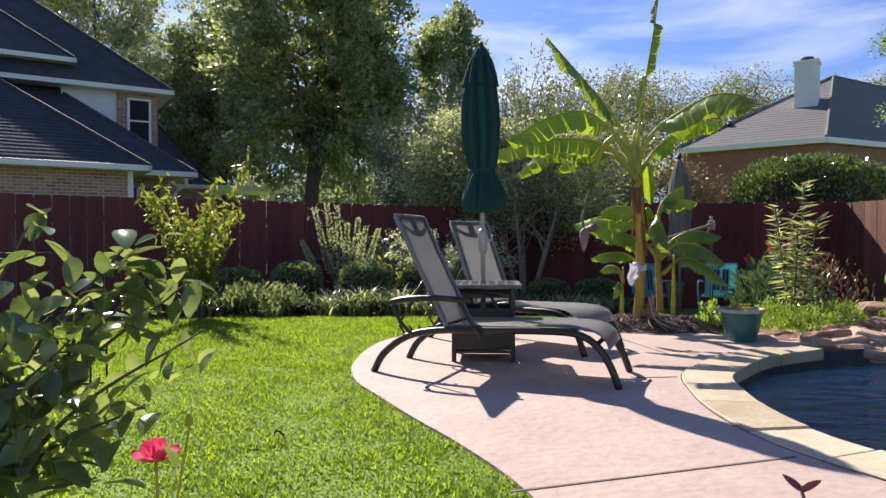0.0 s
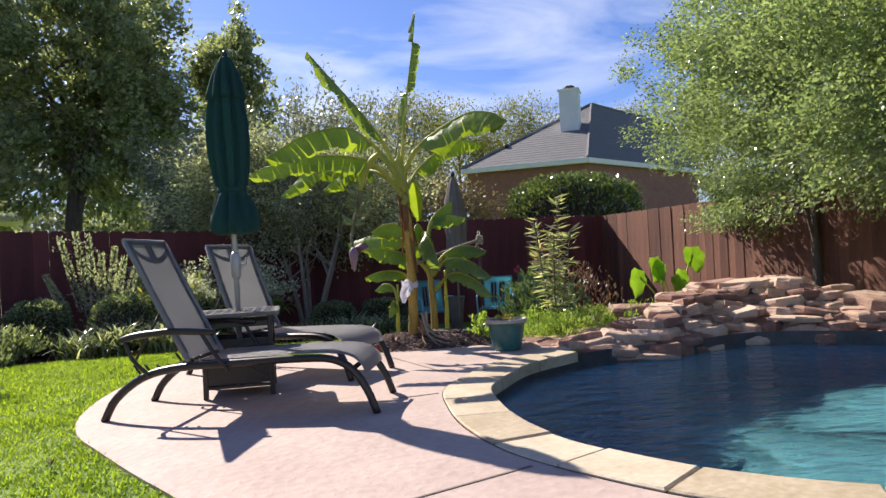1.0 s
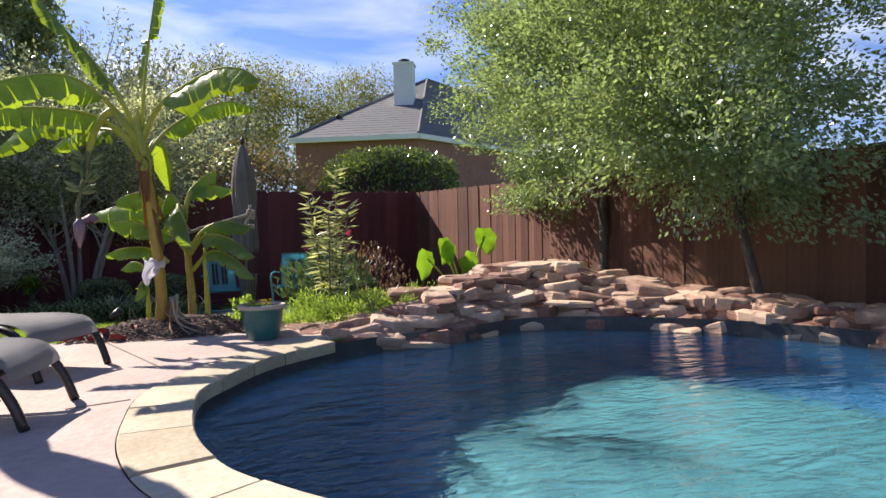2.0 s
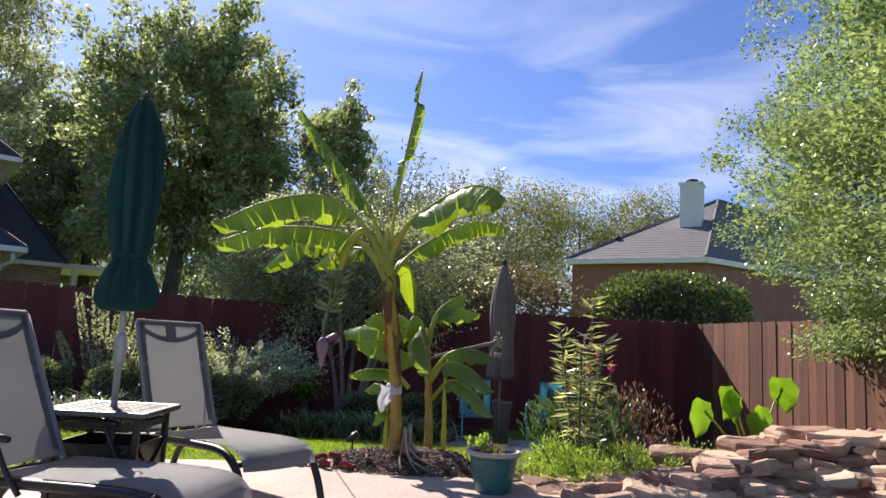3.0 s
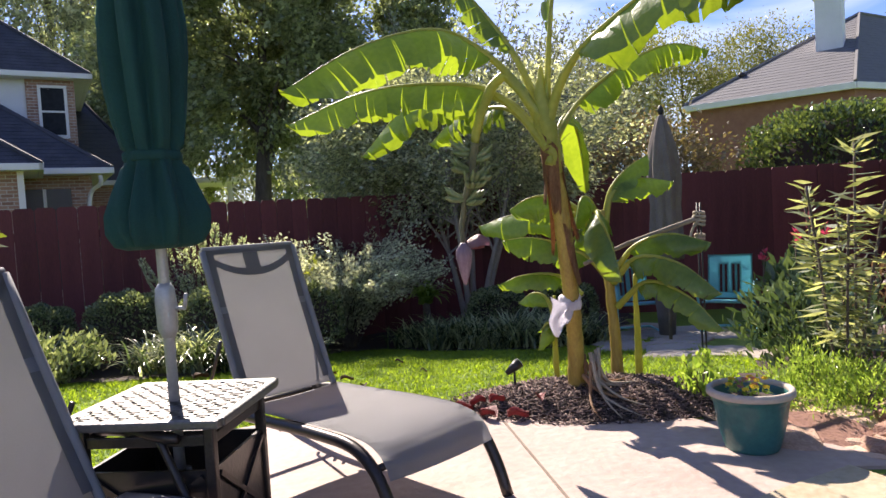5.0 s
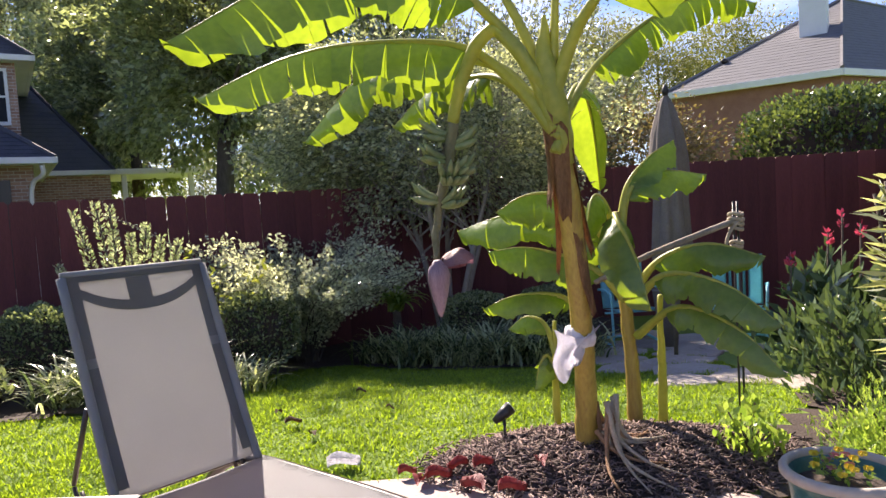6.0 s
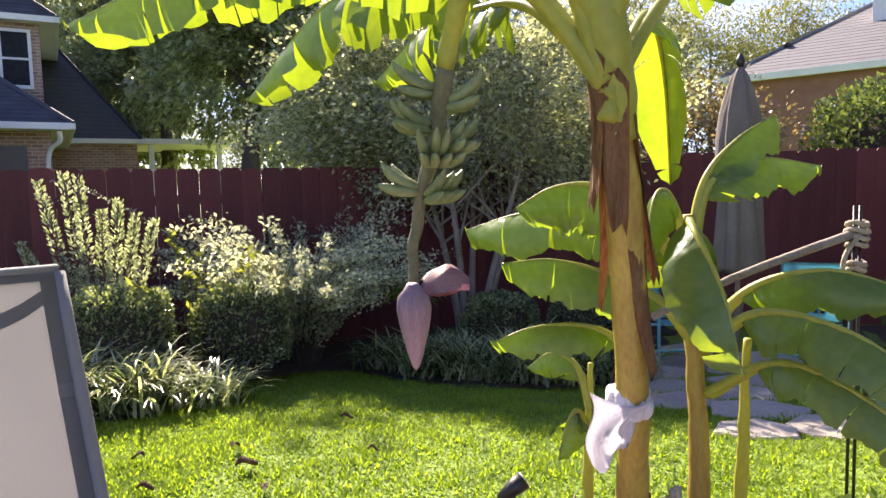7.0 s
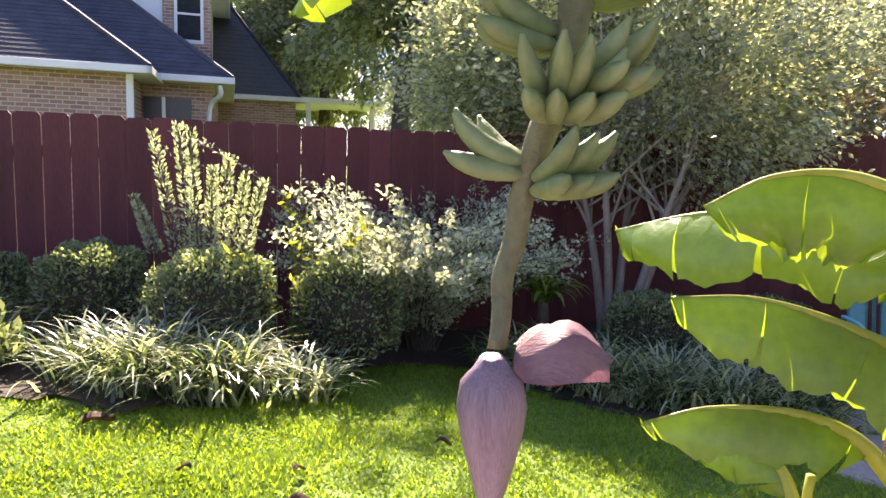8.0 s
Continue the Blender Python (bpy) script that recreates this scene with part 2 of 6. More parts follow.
M_DRYLEAF = mat("fallen_leaf", (0.06, 0.035, 0.02), (0.16, 0.09, 0.05), 0.8, 8, 60, 0.1)


def water_material():
    m = bpy.data.materials.new("pool_water")
    m.use_nodes = True
    nt = m.node_tree
    bs = nt.nodes["Principled BSDF"]
    bs.inputs["Base Color"].default_value = (0.62, 0.86, 0.97, 1)
    bs.inputs["Transmission Weight"].default_value = 1.0
    bs.inputs["IOR"].default_value, bs.inputs["Roughness"].default_value = 1.33, 0.02
    co, mp = nt.nodes.new("ShaderNodeTexCoord"), nt.nodes.new("ShaderNodeMapping")
    mp.inputs["Rotation"].default_value = (0, 0, 0.5)
    mp.inputs["Scale"].default_value = (1.0, 2.2, 1)
    no, bp = nt.nodes.new("ShaderNodeTexNoise"), nt.nodes.new("ShaderNodeBump")
    no.inputs["Scale"].default_value, no.inputs["Detail"].default_value = 4.0, 4
    bp.inputs["Strength"].default_value, bp.inputs["Distance"].default_value = 1.0, 0.085
    nt.links.new(co.outputs["Object"], mp.inputs["Vector"])
    nt.links.new(mp.outputs["Vector"], no.inputs["Vector"])
    nt.links.new(no.outputs["Fac"], bp.inputs["Height"])
    nt.links.new(bp.outputs["Normal"], bs.inputs["Normal"])
    return m


M_WATER = water_material()
rng = np.random.default_rng(7)


# ---- mesh helpers ----
def mesh_ob(name, bm, material, smooth=False):
    me = bpy.data.meshes.new(name)
    bm.to_mesh(me)
    bm.free()
    if smooth:
        me.polygons.foreach_set("use_smooth", [True] * len(me.polygons))
    me.materials.append(material)
    return new(name, me)


def part(name, bm, material, parent, label="", smooth=False):
    ob = mesh_ob(name, bm, material, smooth)
    ob.parent = parent
    return tagged(ob, label)


def thing(name, m, label, category, group="", kind=""):
    ob = new(name)
    ob.empty_display_size = 0.1
    ob.matrix_world = m
    return tagged(ob, label, category, group, kind)


def box(bm, size, at=(0, 0, 0), rot=(0, 0, 0), bev=0.0):
    r = bmesh.ops.create_cube(bm, size=1.0)
    m = pose(*at, *rot) @ Matrix.Diagonal((*size, 1))
    bmesh.ops.transform(bm, matrix=m, verts=r["verts"])
    if bev:
        edges = list({e for v in r["verts"] for e in v.link_edges})
        bmesh.ops.bevel(bm, geom=edges, offset=bev, segments=2, affect="EDGES", profile=0.6)
    return bm


def tube(bm, pts, radii, seg=8, cap=True):
    """A round bar through pts."""
    pts = [Vector(p) for p in pts]
    if not hasattr(radii, "__len__"):
        radii = [radii] * len(pts)
    rings, up = [], Vector((0.13, 0.31, 1)).normalized()
    for i, p in enumerate(pts):
        d = (pts[min(i + 1, len(pts) - 1)] - pts[max(i - 1, 0)]).normalized()
        if abs(d.dot(up)) > 0.97:
            up = Vector((1, 0.2, 0)).normalized()
        x = d.cross(up).normalized()
        y = x.cross(d)
        up = y if abs(d.dot(y)) < 0.9 else up
        rings.append([bm.verts.new(p + (x * math.cos(a) + y * math.sin(a)) * radii[i]) for a in [k * 2 * math.pi / seg for k in range(seg)]])
    for a, b in zip(rings, rings[1:]):
        for k in range(seg):
            bm.faces.new((a[k], a[(k + 1) % seg], b[(k + 1) % seg], b[k]))
    if cap:
        bm.faces.new(list(reversed(rings[0])))
        bm.faces.new(rings[-1])
    return bm


def lathe(bm, profile, seg=28, at=(0, 0, 0), wob=None, cap=True):
    """Turns (radius, z) pairs about z."""
    rings = []
    for r, z in profile:
        ring = []
        for k in range(seg):
            a = k * 2 * math.pi / seg
            q = r * (wob(a, z) if wob else 1.0)
            ring.append(bm.verts.new((at[0] + q * math.cos(a), at[1] + q * math.sin(a), at[2] + z)))
        rings.append(ring)
    for a, b in zip(rings, rings[1:]):
        for k in range(seg):
            bm.faces.new((a[k], a[(k + 1) % seg], b[(k + 1) % seg], b[k]))
    if cap:
        bm.faces.new(list(reversed(rings[0])))
        bm.faces.new(rings[-1])
    return bm


def curve_pts(pts, n=6):
    """A smooth line through pts (Catmull-Rom)."""
    P = [Vector(p) for p in pts]
    P = [2 * P[0] - P[1]] + P + [2 * P[-1] - P[-2]]
    out = []
    for i in range(1, len(P) - 2):
        for k in range(n):
            t = k / n
            a, b, c, d = P[i - 1:i + 3]
            out.append(0.5 * ((2 * b) + (c - a) * t + (2 * a - 5 * b + 4 * c - d) * t * t + (3 * b - a - 3 * c + d) * t ** 3))
    out.append(P[-2])
    return out


def prism(bm, outline, z0, z1):
    """A solid with the given outline in plan."""
    lo = [bm.verts.new((p[0], p[1], z0)) for p in outline]
    hi = [bm.verts.new((p[0], p[1], z1)) for p in outline]
    n = len(outline)
    bm.faces.new(hi)
    bm.faces.new(list(reversed(lo)))
    for i in range(n):
        bm.faces.new((lo[i], lo[(i + 1) % n], hi[(i + 1) % n], hi[i]))
    bmesh.ops.recalc_face_normals(bm, faces=bm.faces[:])
    return bm


def raw_mesh(name, verts, quads, material, smooth=False):
    me = bpy.data.meshes.new(name)
    k = quads.shape[1]
    me.vertices.add(len(verts))
    me.vertices.foreach_set("co", np.asarray(verts, dtype=np.float32).ravel())
    me.loops.add(quads.size)
    me.loops.foreach_set("vertex_index", np.asarray(quads, dtype=np.int32).ravel())
    me.polygons.add(len(quads))
    me.polygons.foreach_set("loop_start", np.arange(0, quads.size, k, dtype=np.int32))
    if smooth:
        me.polygons.foreach_set("use_smooth", np.ones(len(quads), dtype=bool))
    me.update(calc_edges=True)
    me.materials.append(material)
    return new(name, me)


def unit(v):
    return v / np.maximum(np.linalg.norm(v, axis=-1, keepdims=True), 1e-9)


def leaf_cards(name, pts, size, material, aspect=0.5, droop=0.3, out_from=None, flat=0.0, pull=0.9):
    """One small folded leaf at each point."""
    n = len(pts)
    d = unit(rng.normal(size=(n, 3)))
    if out_from is not None:
        d = unit(d * 0.8 + unit(pts - np.asarray(out_from)) * pull)
    d[:, 2] -= droop
    d = unit(d)
    ref = unit(rng.normal(size=(n, 3)) + np.array([0, 0, flat]))
    s = unit(np.cross(d, ref))
    nn = np.cross(s, d)
    L = size * rng.uniform(0.65, 1.3, size=(n, 1))
    W = L * aspect
    a = pts - d * L * 0.5
    mid = pts + nn * L * 0.06
    v = np.stack([a, mid + s * W * 0.5 - nn * W * 0.18, pts + d * L * 0.5, mid - s * W * 0.5 - nn * W * 0.18], 1).reshape(-1, 3)
    q = np.arange(4 * n).reshape(n, 4)
    return raw_mesh(name, v, q, material)


def clump_points(centre, radii, clumps, per, spread, shell=0.55):
    """Points gathered in clumps through an egg-shaped crown, with gaps between."""
    u = unit(rng.normal(size=(clumps, 3)))
    r = shell + (1 - shell) * rng.uniform(0, 1, size=(clumps, 1)) ** 0.7
    r *= 1 + 0.16 * np.sin(u[:, :1] * 5.1 + u[:, 1:2] * 3.7) + rng.normal(0, 0.06, size=(clumps, 1))
    c = np.asarray(centre) + u * r * np.asarray(radii)
    p = np.repeat(c, per, axis=0) + rng.normal(size=(clumps * per, 3)) * spread * np.array([1, 1, 0.75])
    return c, p


def bough_points(centre, radii, boughs, leaves, size, shell=0.5, sub=9, rise=0.36, tuft=0.24):
    """Points in twig tufts, the tufts in flattened boughs, the boughs through an egg-shaped crown."""
    u = unit(rng.normal(size=(boughs, 3)))
    r = shell + (1 - shell) * rng.uniform(0, 1, size=(boughs, 1)) ** 0.6
    r *= 1 + 0.12 * np.sin(u[:, :1] * 5.1 + u[:, 1:2] * 3.7)
    c = np.asarray(centre) + u * r * (np.asarray(radii) - size * 0.6)
    k = rng.uniform(0.6, 1.25, size=(boughs, 1))
    t = np.repeat(c, sub, axis=0) + rng.normal(size=(boughs * sub, 3)).clip(-1.5, 1.5) * np.repeat(k, sub, axis=0) * size * np.array([0.55, 0.55, rise])
    per = max(1, leaves // len(t))
    p = np.repeat(t, per, axis=0) + rng.normal(size=(len(t) * per, 3)).clip(-1.7, 1.7) * size * np.array([tuft, tuft, tuft * 0.8])
    return c, p


def grade(x, y):
    """Height of the garden: level by the patio, falling gently to the far beds."""
    t = min(max((y - 7.7) / 4.2, 0.0), 1.0)
    return -0.36 * t * t * (3 - 2 * t) * 1.0 - 0.004


def grade_np(y):
    t = np.clip((y - 7.7) / 4.2, 0, 1)
    return -0.36 * t * t * (3 - 2 * t) - 0.004


# ---- outlines in plan ----
POOL = [tuple(p[:2]) for p in curve_pts([(3.15, 5.95, 0), (2.6, 5.56, 0), (2.25, 5.1, 0), (2.05, 4.75, 0), (1.98, 4.3, 0), (1.96, 3.85, 0), (2.02, 3.45, 0), (2.13, 3.18, 0), (2.29, 2.9, 0),
                                         (2.46, 2.69, 0), (2.8, 2.42, 0), (3.4, 2.12, 0), (4.4, 1.8, 0), (5.7, 1.6, 0), (6.8, 2.1, 0), (7.15, 3.2, 0), (6.95, 4.3, 0), (6.6, 5.2, 0), (6.0, 5.95, 0),
                                         (5.2, 6.4, 0), (4.3, 6.2, 0), (3.7, 6.15, 0), (3.15, 5.95, 0)], 5)[:-1]]
COPE_N = 12 * 5
SLAB_EDGE = [tuple(p[:2]) for p in curve_pts([(1.05, -3.0, 0), (1.02, 0.6, 0), (0.92, 1.8, 0), (0.69, 2.61, 0), (0.43, 3.15, 0), (0.15, 3.62, 0), (-0.12, 4.1, 0), (-0.33, 4.5, 0), (-0.46, 4.95, 0),
                                              (-0.51, 5.45, 0), (-0.5, 6.0, 0), (-0.4, 6.45, 0), (-0.15, 6.85, 0), (0.3, 7.1, 0), (0.84, 7.16, 0), (1.3, 7.18, 0), (2.0, 7.1, 0), (2.6, 6.9, 0), (3.0, 6.55, 0),
                                              (3.3, 6.15, 0)], 4)]


def offset(line, d, closed=True):
    n, out = len(line), []
    for i, p in enumerate(line):
        a, b = Vector(line[(i - 1) % n]), Vector(line[(i + 1) % n])
        t = (b - a).normalized()
        out.append((p[0] + t.y * d, p[1] - t.x * d))
    return out


def inside(x, y, poly):
    """Which of the points lie within the outline."""
    res = np.zeros(len(x), dtype=bool)
    n = len(poly)
    for i in range(n):
        (x0, y0), (x1, y1) = poly[i], poly[i - 1]
        if y0 != y1:
            res ^= ((y0 > y) != (y1 > y)) & (x < (x1 - x0) * (y - y0) / (y1 - y0) + x0)
    return res


PATIO = SLAB_EDGE + [(3.6, 6.4), (9.0, 6.4), (9.0, -3.0)]


# ---- ground, patio, pool ----
def build_ground():
    xs = np.concatenate([[-900, -200, -60, -25, -14], np.arange(-10, 10.01, 0.35), [14, 25, 60, 200, 900]])
    ys = np.concatenate([[-900, -200, -60, -20, -8], np.arange(-4, 14.01, 0.35), [18, 26, 60, 200, 900]])
    bm = bmesh.new()
    grid = [[bm.verts.new((x, y, grade(x, y) - 0.0)) for x in xs] for y in ys]
    for j in range(len(ys) - 1):
        for i in range(len(xs) - 1):
            bm.faces.new((grid[j][i], grid[j][i + 1], grid[j + 1][i + 1], grid[j + 1][i]))
    # open the ground over the pool basin
    fx = np.array([f.calc_center_median().x for f in bm.faces])
    fy = np.array([f.calc_center_median().y for f in bm.faces])
    gone = inside(fx, fy, offset(POOL, 0.28))
    bmesh.ops.delete(bm, geom=[f for f, g in zip(bm.faces[:], gone) if g], context="FACES")
    ob = mesh_ob("ground", bm, M_LAWN, True)
    tagged(ob, "mown green lawn running out to the beds and fences", "lawn", kind="structure")


def build_patio():
    # one solid slab: its outline follows the lawn edge, then the pool edge
    inner = offset(POOL, 0.29)[0:62]
    outline = SLAB_EDGE[:-1] + [(3.22, 6.2)] + inner + [(6.3, 0.9), (6.3, -3.0)]
    bm = bmesh.new()
    vs = [bm.verts.new((x, y, 0.012)) for x, y in outline]
    lo = [bm.verts.new((x, y, -0.12)) for x, y in outline]
    edges = [bm.edges.new((vs[i], vs[(i + 1) % len(vs)])) for i in range(len(vs))]
    bmesh.ops.triangle_fill(bm, edges=edges, use_beauty=True)
    for i in range(len(vs)):
        j = (i + 1) % len(vs)
        bm.faces.new((vs[i], vs[j], lo[j], lo[i]))
    bmesh.ops.recalc_face_normals(bm, faces=bm.faces[:])
    ob = mesh_ob("patio", bm, M_SLAB)
    tagged(ob, "pinkish stamped concrete patio with a curved edge", "patio", kind="structure")
    # scored joints
    for a, b in (((1.78, 3.1), (0.62, 2.62)), ((1.72, 4.75), (1.42, 4.7)), ((1.35, 1.2), (2.2, 2.5)), ((1.9, 5.6), (1.5, 7.1))):
        a, b = Vector((*a, 0)), Vector((*b, 0))
        d = (b - a).length
        jb = bmesh.new()
        box(jb, (d, 0.012, 0.004), ((a.x + b.x) / 2, (a.y + b.y) / 2, 0.0135), (0, 0, math.degrees(math.atan2(b.y - a.y, b.x - a.x))))
        part("joint", jb, M_GROUT, ob)


def build_pool():
    n = len(POOL)
    bm = bmesh.new()
    top = [bm.verts.new((x, y, 0.0)) for x, y in POOL]
    mid = [bm.verts.new((x, y, -0.26)) for x, y in POOL]
    low = [bm.verts.new((x, y, -1.5)) for x, y in POOL]
    for i in range(n):
        j = (i + 1) % n
        bm.faces.new((mid[i], mid[j], low[j], low[i]))
    bm.faces.new(low)
    basin = mesh_ob("pool_basin", bm, M_DEPTHTINT)
    tagged(basin, "pool basin coloured dark blue to stand in for deep water", "pool", kind="structure")
    band = bmesh.new()
    a = [band.verts.new((x, y, 0.0)) for x, y in POOL]
    b = [band.verts.new((x, y, -0.26)) for x, y in POOL]
    for i in range(n):
        j = (i + 1) % n
        band.faces.new((a[i], a[j], b[j], b[i]))
    part("waterline_band", band, M_TILEBAND, basin, "dark tile band at the waterline")
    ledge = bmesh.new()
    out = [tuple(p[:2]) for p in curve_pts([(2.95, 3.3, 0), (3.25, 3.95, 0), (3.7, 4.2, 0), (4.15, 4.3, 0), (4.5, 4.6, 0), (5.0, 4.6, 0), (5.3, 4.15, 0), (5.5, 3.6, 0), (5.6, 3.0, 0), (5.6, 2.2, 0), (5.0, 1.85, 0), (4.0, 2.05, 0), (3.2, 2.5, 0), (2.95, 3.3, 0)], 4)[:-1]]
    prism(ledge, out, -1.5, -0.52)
    part("ledge", ledge, M_LEDGE, basin, "shallow pale turquoise plaster ledge, caustics mottled into its colour")
    # water surface
    w = bmesh.new()
    big = offset(POOL, -0.003)
    f = w.faces.new([w.verts.new((x, y, -0.115)) for x, y in big])
    bmesh.ops.recalc_face_normals(w, faces=[f])
    if f.normal.z < 0:
        f.normal_flip()
    water = mesh_ob("pool_water", w, M_WATER)
    water.visible_shadow = False
    tagged(water, "clear rippled blue pool water", "water", kind="structure")


def build_coping():
    """Cut stones round the pool's edge, a joint between each."""
    base = thing("pool_coping", pose(0, 0, 0), "buff cut stone coping along the pool edge", "coping", kind="structure")
    line = [Vector((*p, 0)) for p in POOL[:66]]
    acc, stones, start = 0.0, [], 0
    cut = 0.42
    k = 0
    for i in range(1, len(line)):
        acc += (line[i] - line[i - 1]).length
        if acc >= cut:
            stones.append((start, i))
            start, acc = i, 0.0
            cut = 0.34 + 0.2 * ((k * 7) % 5) / 5
            k += 1
    outer = offset(POOL, 0.288)
    inner = offset(POOL, -0.025)
    for s, e in stones:
        pts_in = [inner[i] for i in range(s, e + 1)]
        pts_out = [outer[i] for i in range(s, e + 1)]
        # draw the ends in for the joint
        def pull(p, q, d=0.006):
            v = (Vector(q) - Vector(p)).normalized() * d
            return (p[0] + v.x, p[1] + v.y)
        pts_in[0], pts_in[-1] = pull(pts_in[0], pts_in[1]), pull(pts_in[-1], pts_in[-2])
        pts_out[0], pts_out[-1] = pull(pts_out[0], pts_out[1]), pull(pts_out[-1], pts_out[-2])
        bm = bmesh.new()
        prism(bm, pts_in + list(reversed(pts_out)), -0.06, 0.024 + 0.004 * rng.uniform(-1, 1))
        bmesh.ops.bevel(bm, geom=[ed for ed in bm.edges if all(v.co.z > 0 for v in ed.verts)], offset=0.007, segments=1, affect="EDGES")
        part("coping_stone", bm, M_COPE, base)
    bed = bmesh.new()
    o2, i2 = offset(POOL, 0.294), offset(POOL, -0.0)
    lo = [bed.verts.new((x, y, 0.013)) for x, y in o2[:66]]
    hi = [bed.verts.new((x, y, 0.013)) for x, y in i2[:66]]
    for i in range(65):
        bed.faces.new((lo[i], lo[i + 1], hi[i + 1], hi[i]))
    bmesh.ops.solidify(bed, geom=bed.faces[:], thickness=0.05)
    part("mortar_bed", bed, M_GROUT, base)


build_ground()
build_patio()
build_pool()
build_coping()


# ---- fences ----
def fence(name, a, b, top, material, label, pitch=0.2, high=None, gap=0.002):
    """Upright boards with clipped corners from a to b, with rails and posts behind."""
    a, b = Vector((*a, 0)), Vector((*b, 0))
    d = (b - a).length
    ang = math.degrees(math.atan2(b.y - a.y, b.x - a.x))
    base = thing(name, pose(0, 0, 0), label, "fence", kind="structure")
    hgt = high or 2.0
    shared = []
    for k in range(3):
        bm = bmesh.new()
        w, th, c = pitch - gap, 0.018, 0.03
        prof = [(-w / 2, 0), (w / 2, 0), (w / 2, hgt - c), (w / 2 - c * 0.9, hgt), (-w / 2 + c * 0.9, hgt), (-w / 2, hgt - c)]
        f0 = [bm.verts.new((x, -th / 2, z)) for x, z in prof]
        f1 = [bm.verts.new((x, th / 2, z)) for x, z in prof]
        bm.faces.new(f0)
        bm.faces.new(list(reversed(f1)))
        for i in range(6):
            bm.faces.new((f0[i], f1[i], f1[(i + 1) % 6], f0[(i + 1) % 6]))
        bmesh.ops.recalc_face_normals(bm, faces=bm.faces[:])
        me = bpy.data.meshes.new("board")
        bm.to_mesh(me)
        bm.free()
        me.materials.append(material)
        shared.append(me)
    n = int(d / pitch)
    for i in range(n):
        p = a.lerp(b, (i + 0.5) / n)
        ob = new("board", shared[i % 3])
        ob.parent = base
        lap = 0.006 * (i % 2) if gap < 0 else 0.0
        ob.matrix_world = pose(p.x, p.y, top - hgt + rng.normal(0, 0.005), rng.normal(0, 0.1), rng.normal(0, 0.06), ang + rng.normal(0, 0.3)) @ pose(0, lap, 0)
    for z in (top - 0.3, top - 1.55):
        bm = box(bmesh.new(), (d, 0.04, 0.09), ((a.x + b.x) / 2, (a.y + b.y) / 2, z), (0, 0, ang))
        nrm = Vector((-(b - a).y, (b - a).x, 0)).normalized() * 0.032
        r = part("rail", bm, material, base)
        r.location = nrm
    return base


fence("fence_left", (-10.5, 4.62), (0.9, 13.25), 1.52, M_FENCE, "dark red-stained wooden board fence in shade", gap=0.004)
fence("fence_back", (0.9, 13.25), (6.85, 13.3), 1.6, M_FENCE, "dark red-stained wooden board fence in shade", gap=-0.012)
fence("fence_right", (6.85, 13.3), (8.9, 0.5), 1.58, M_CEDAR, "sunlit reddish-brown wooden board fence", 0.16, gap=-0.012)


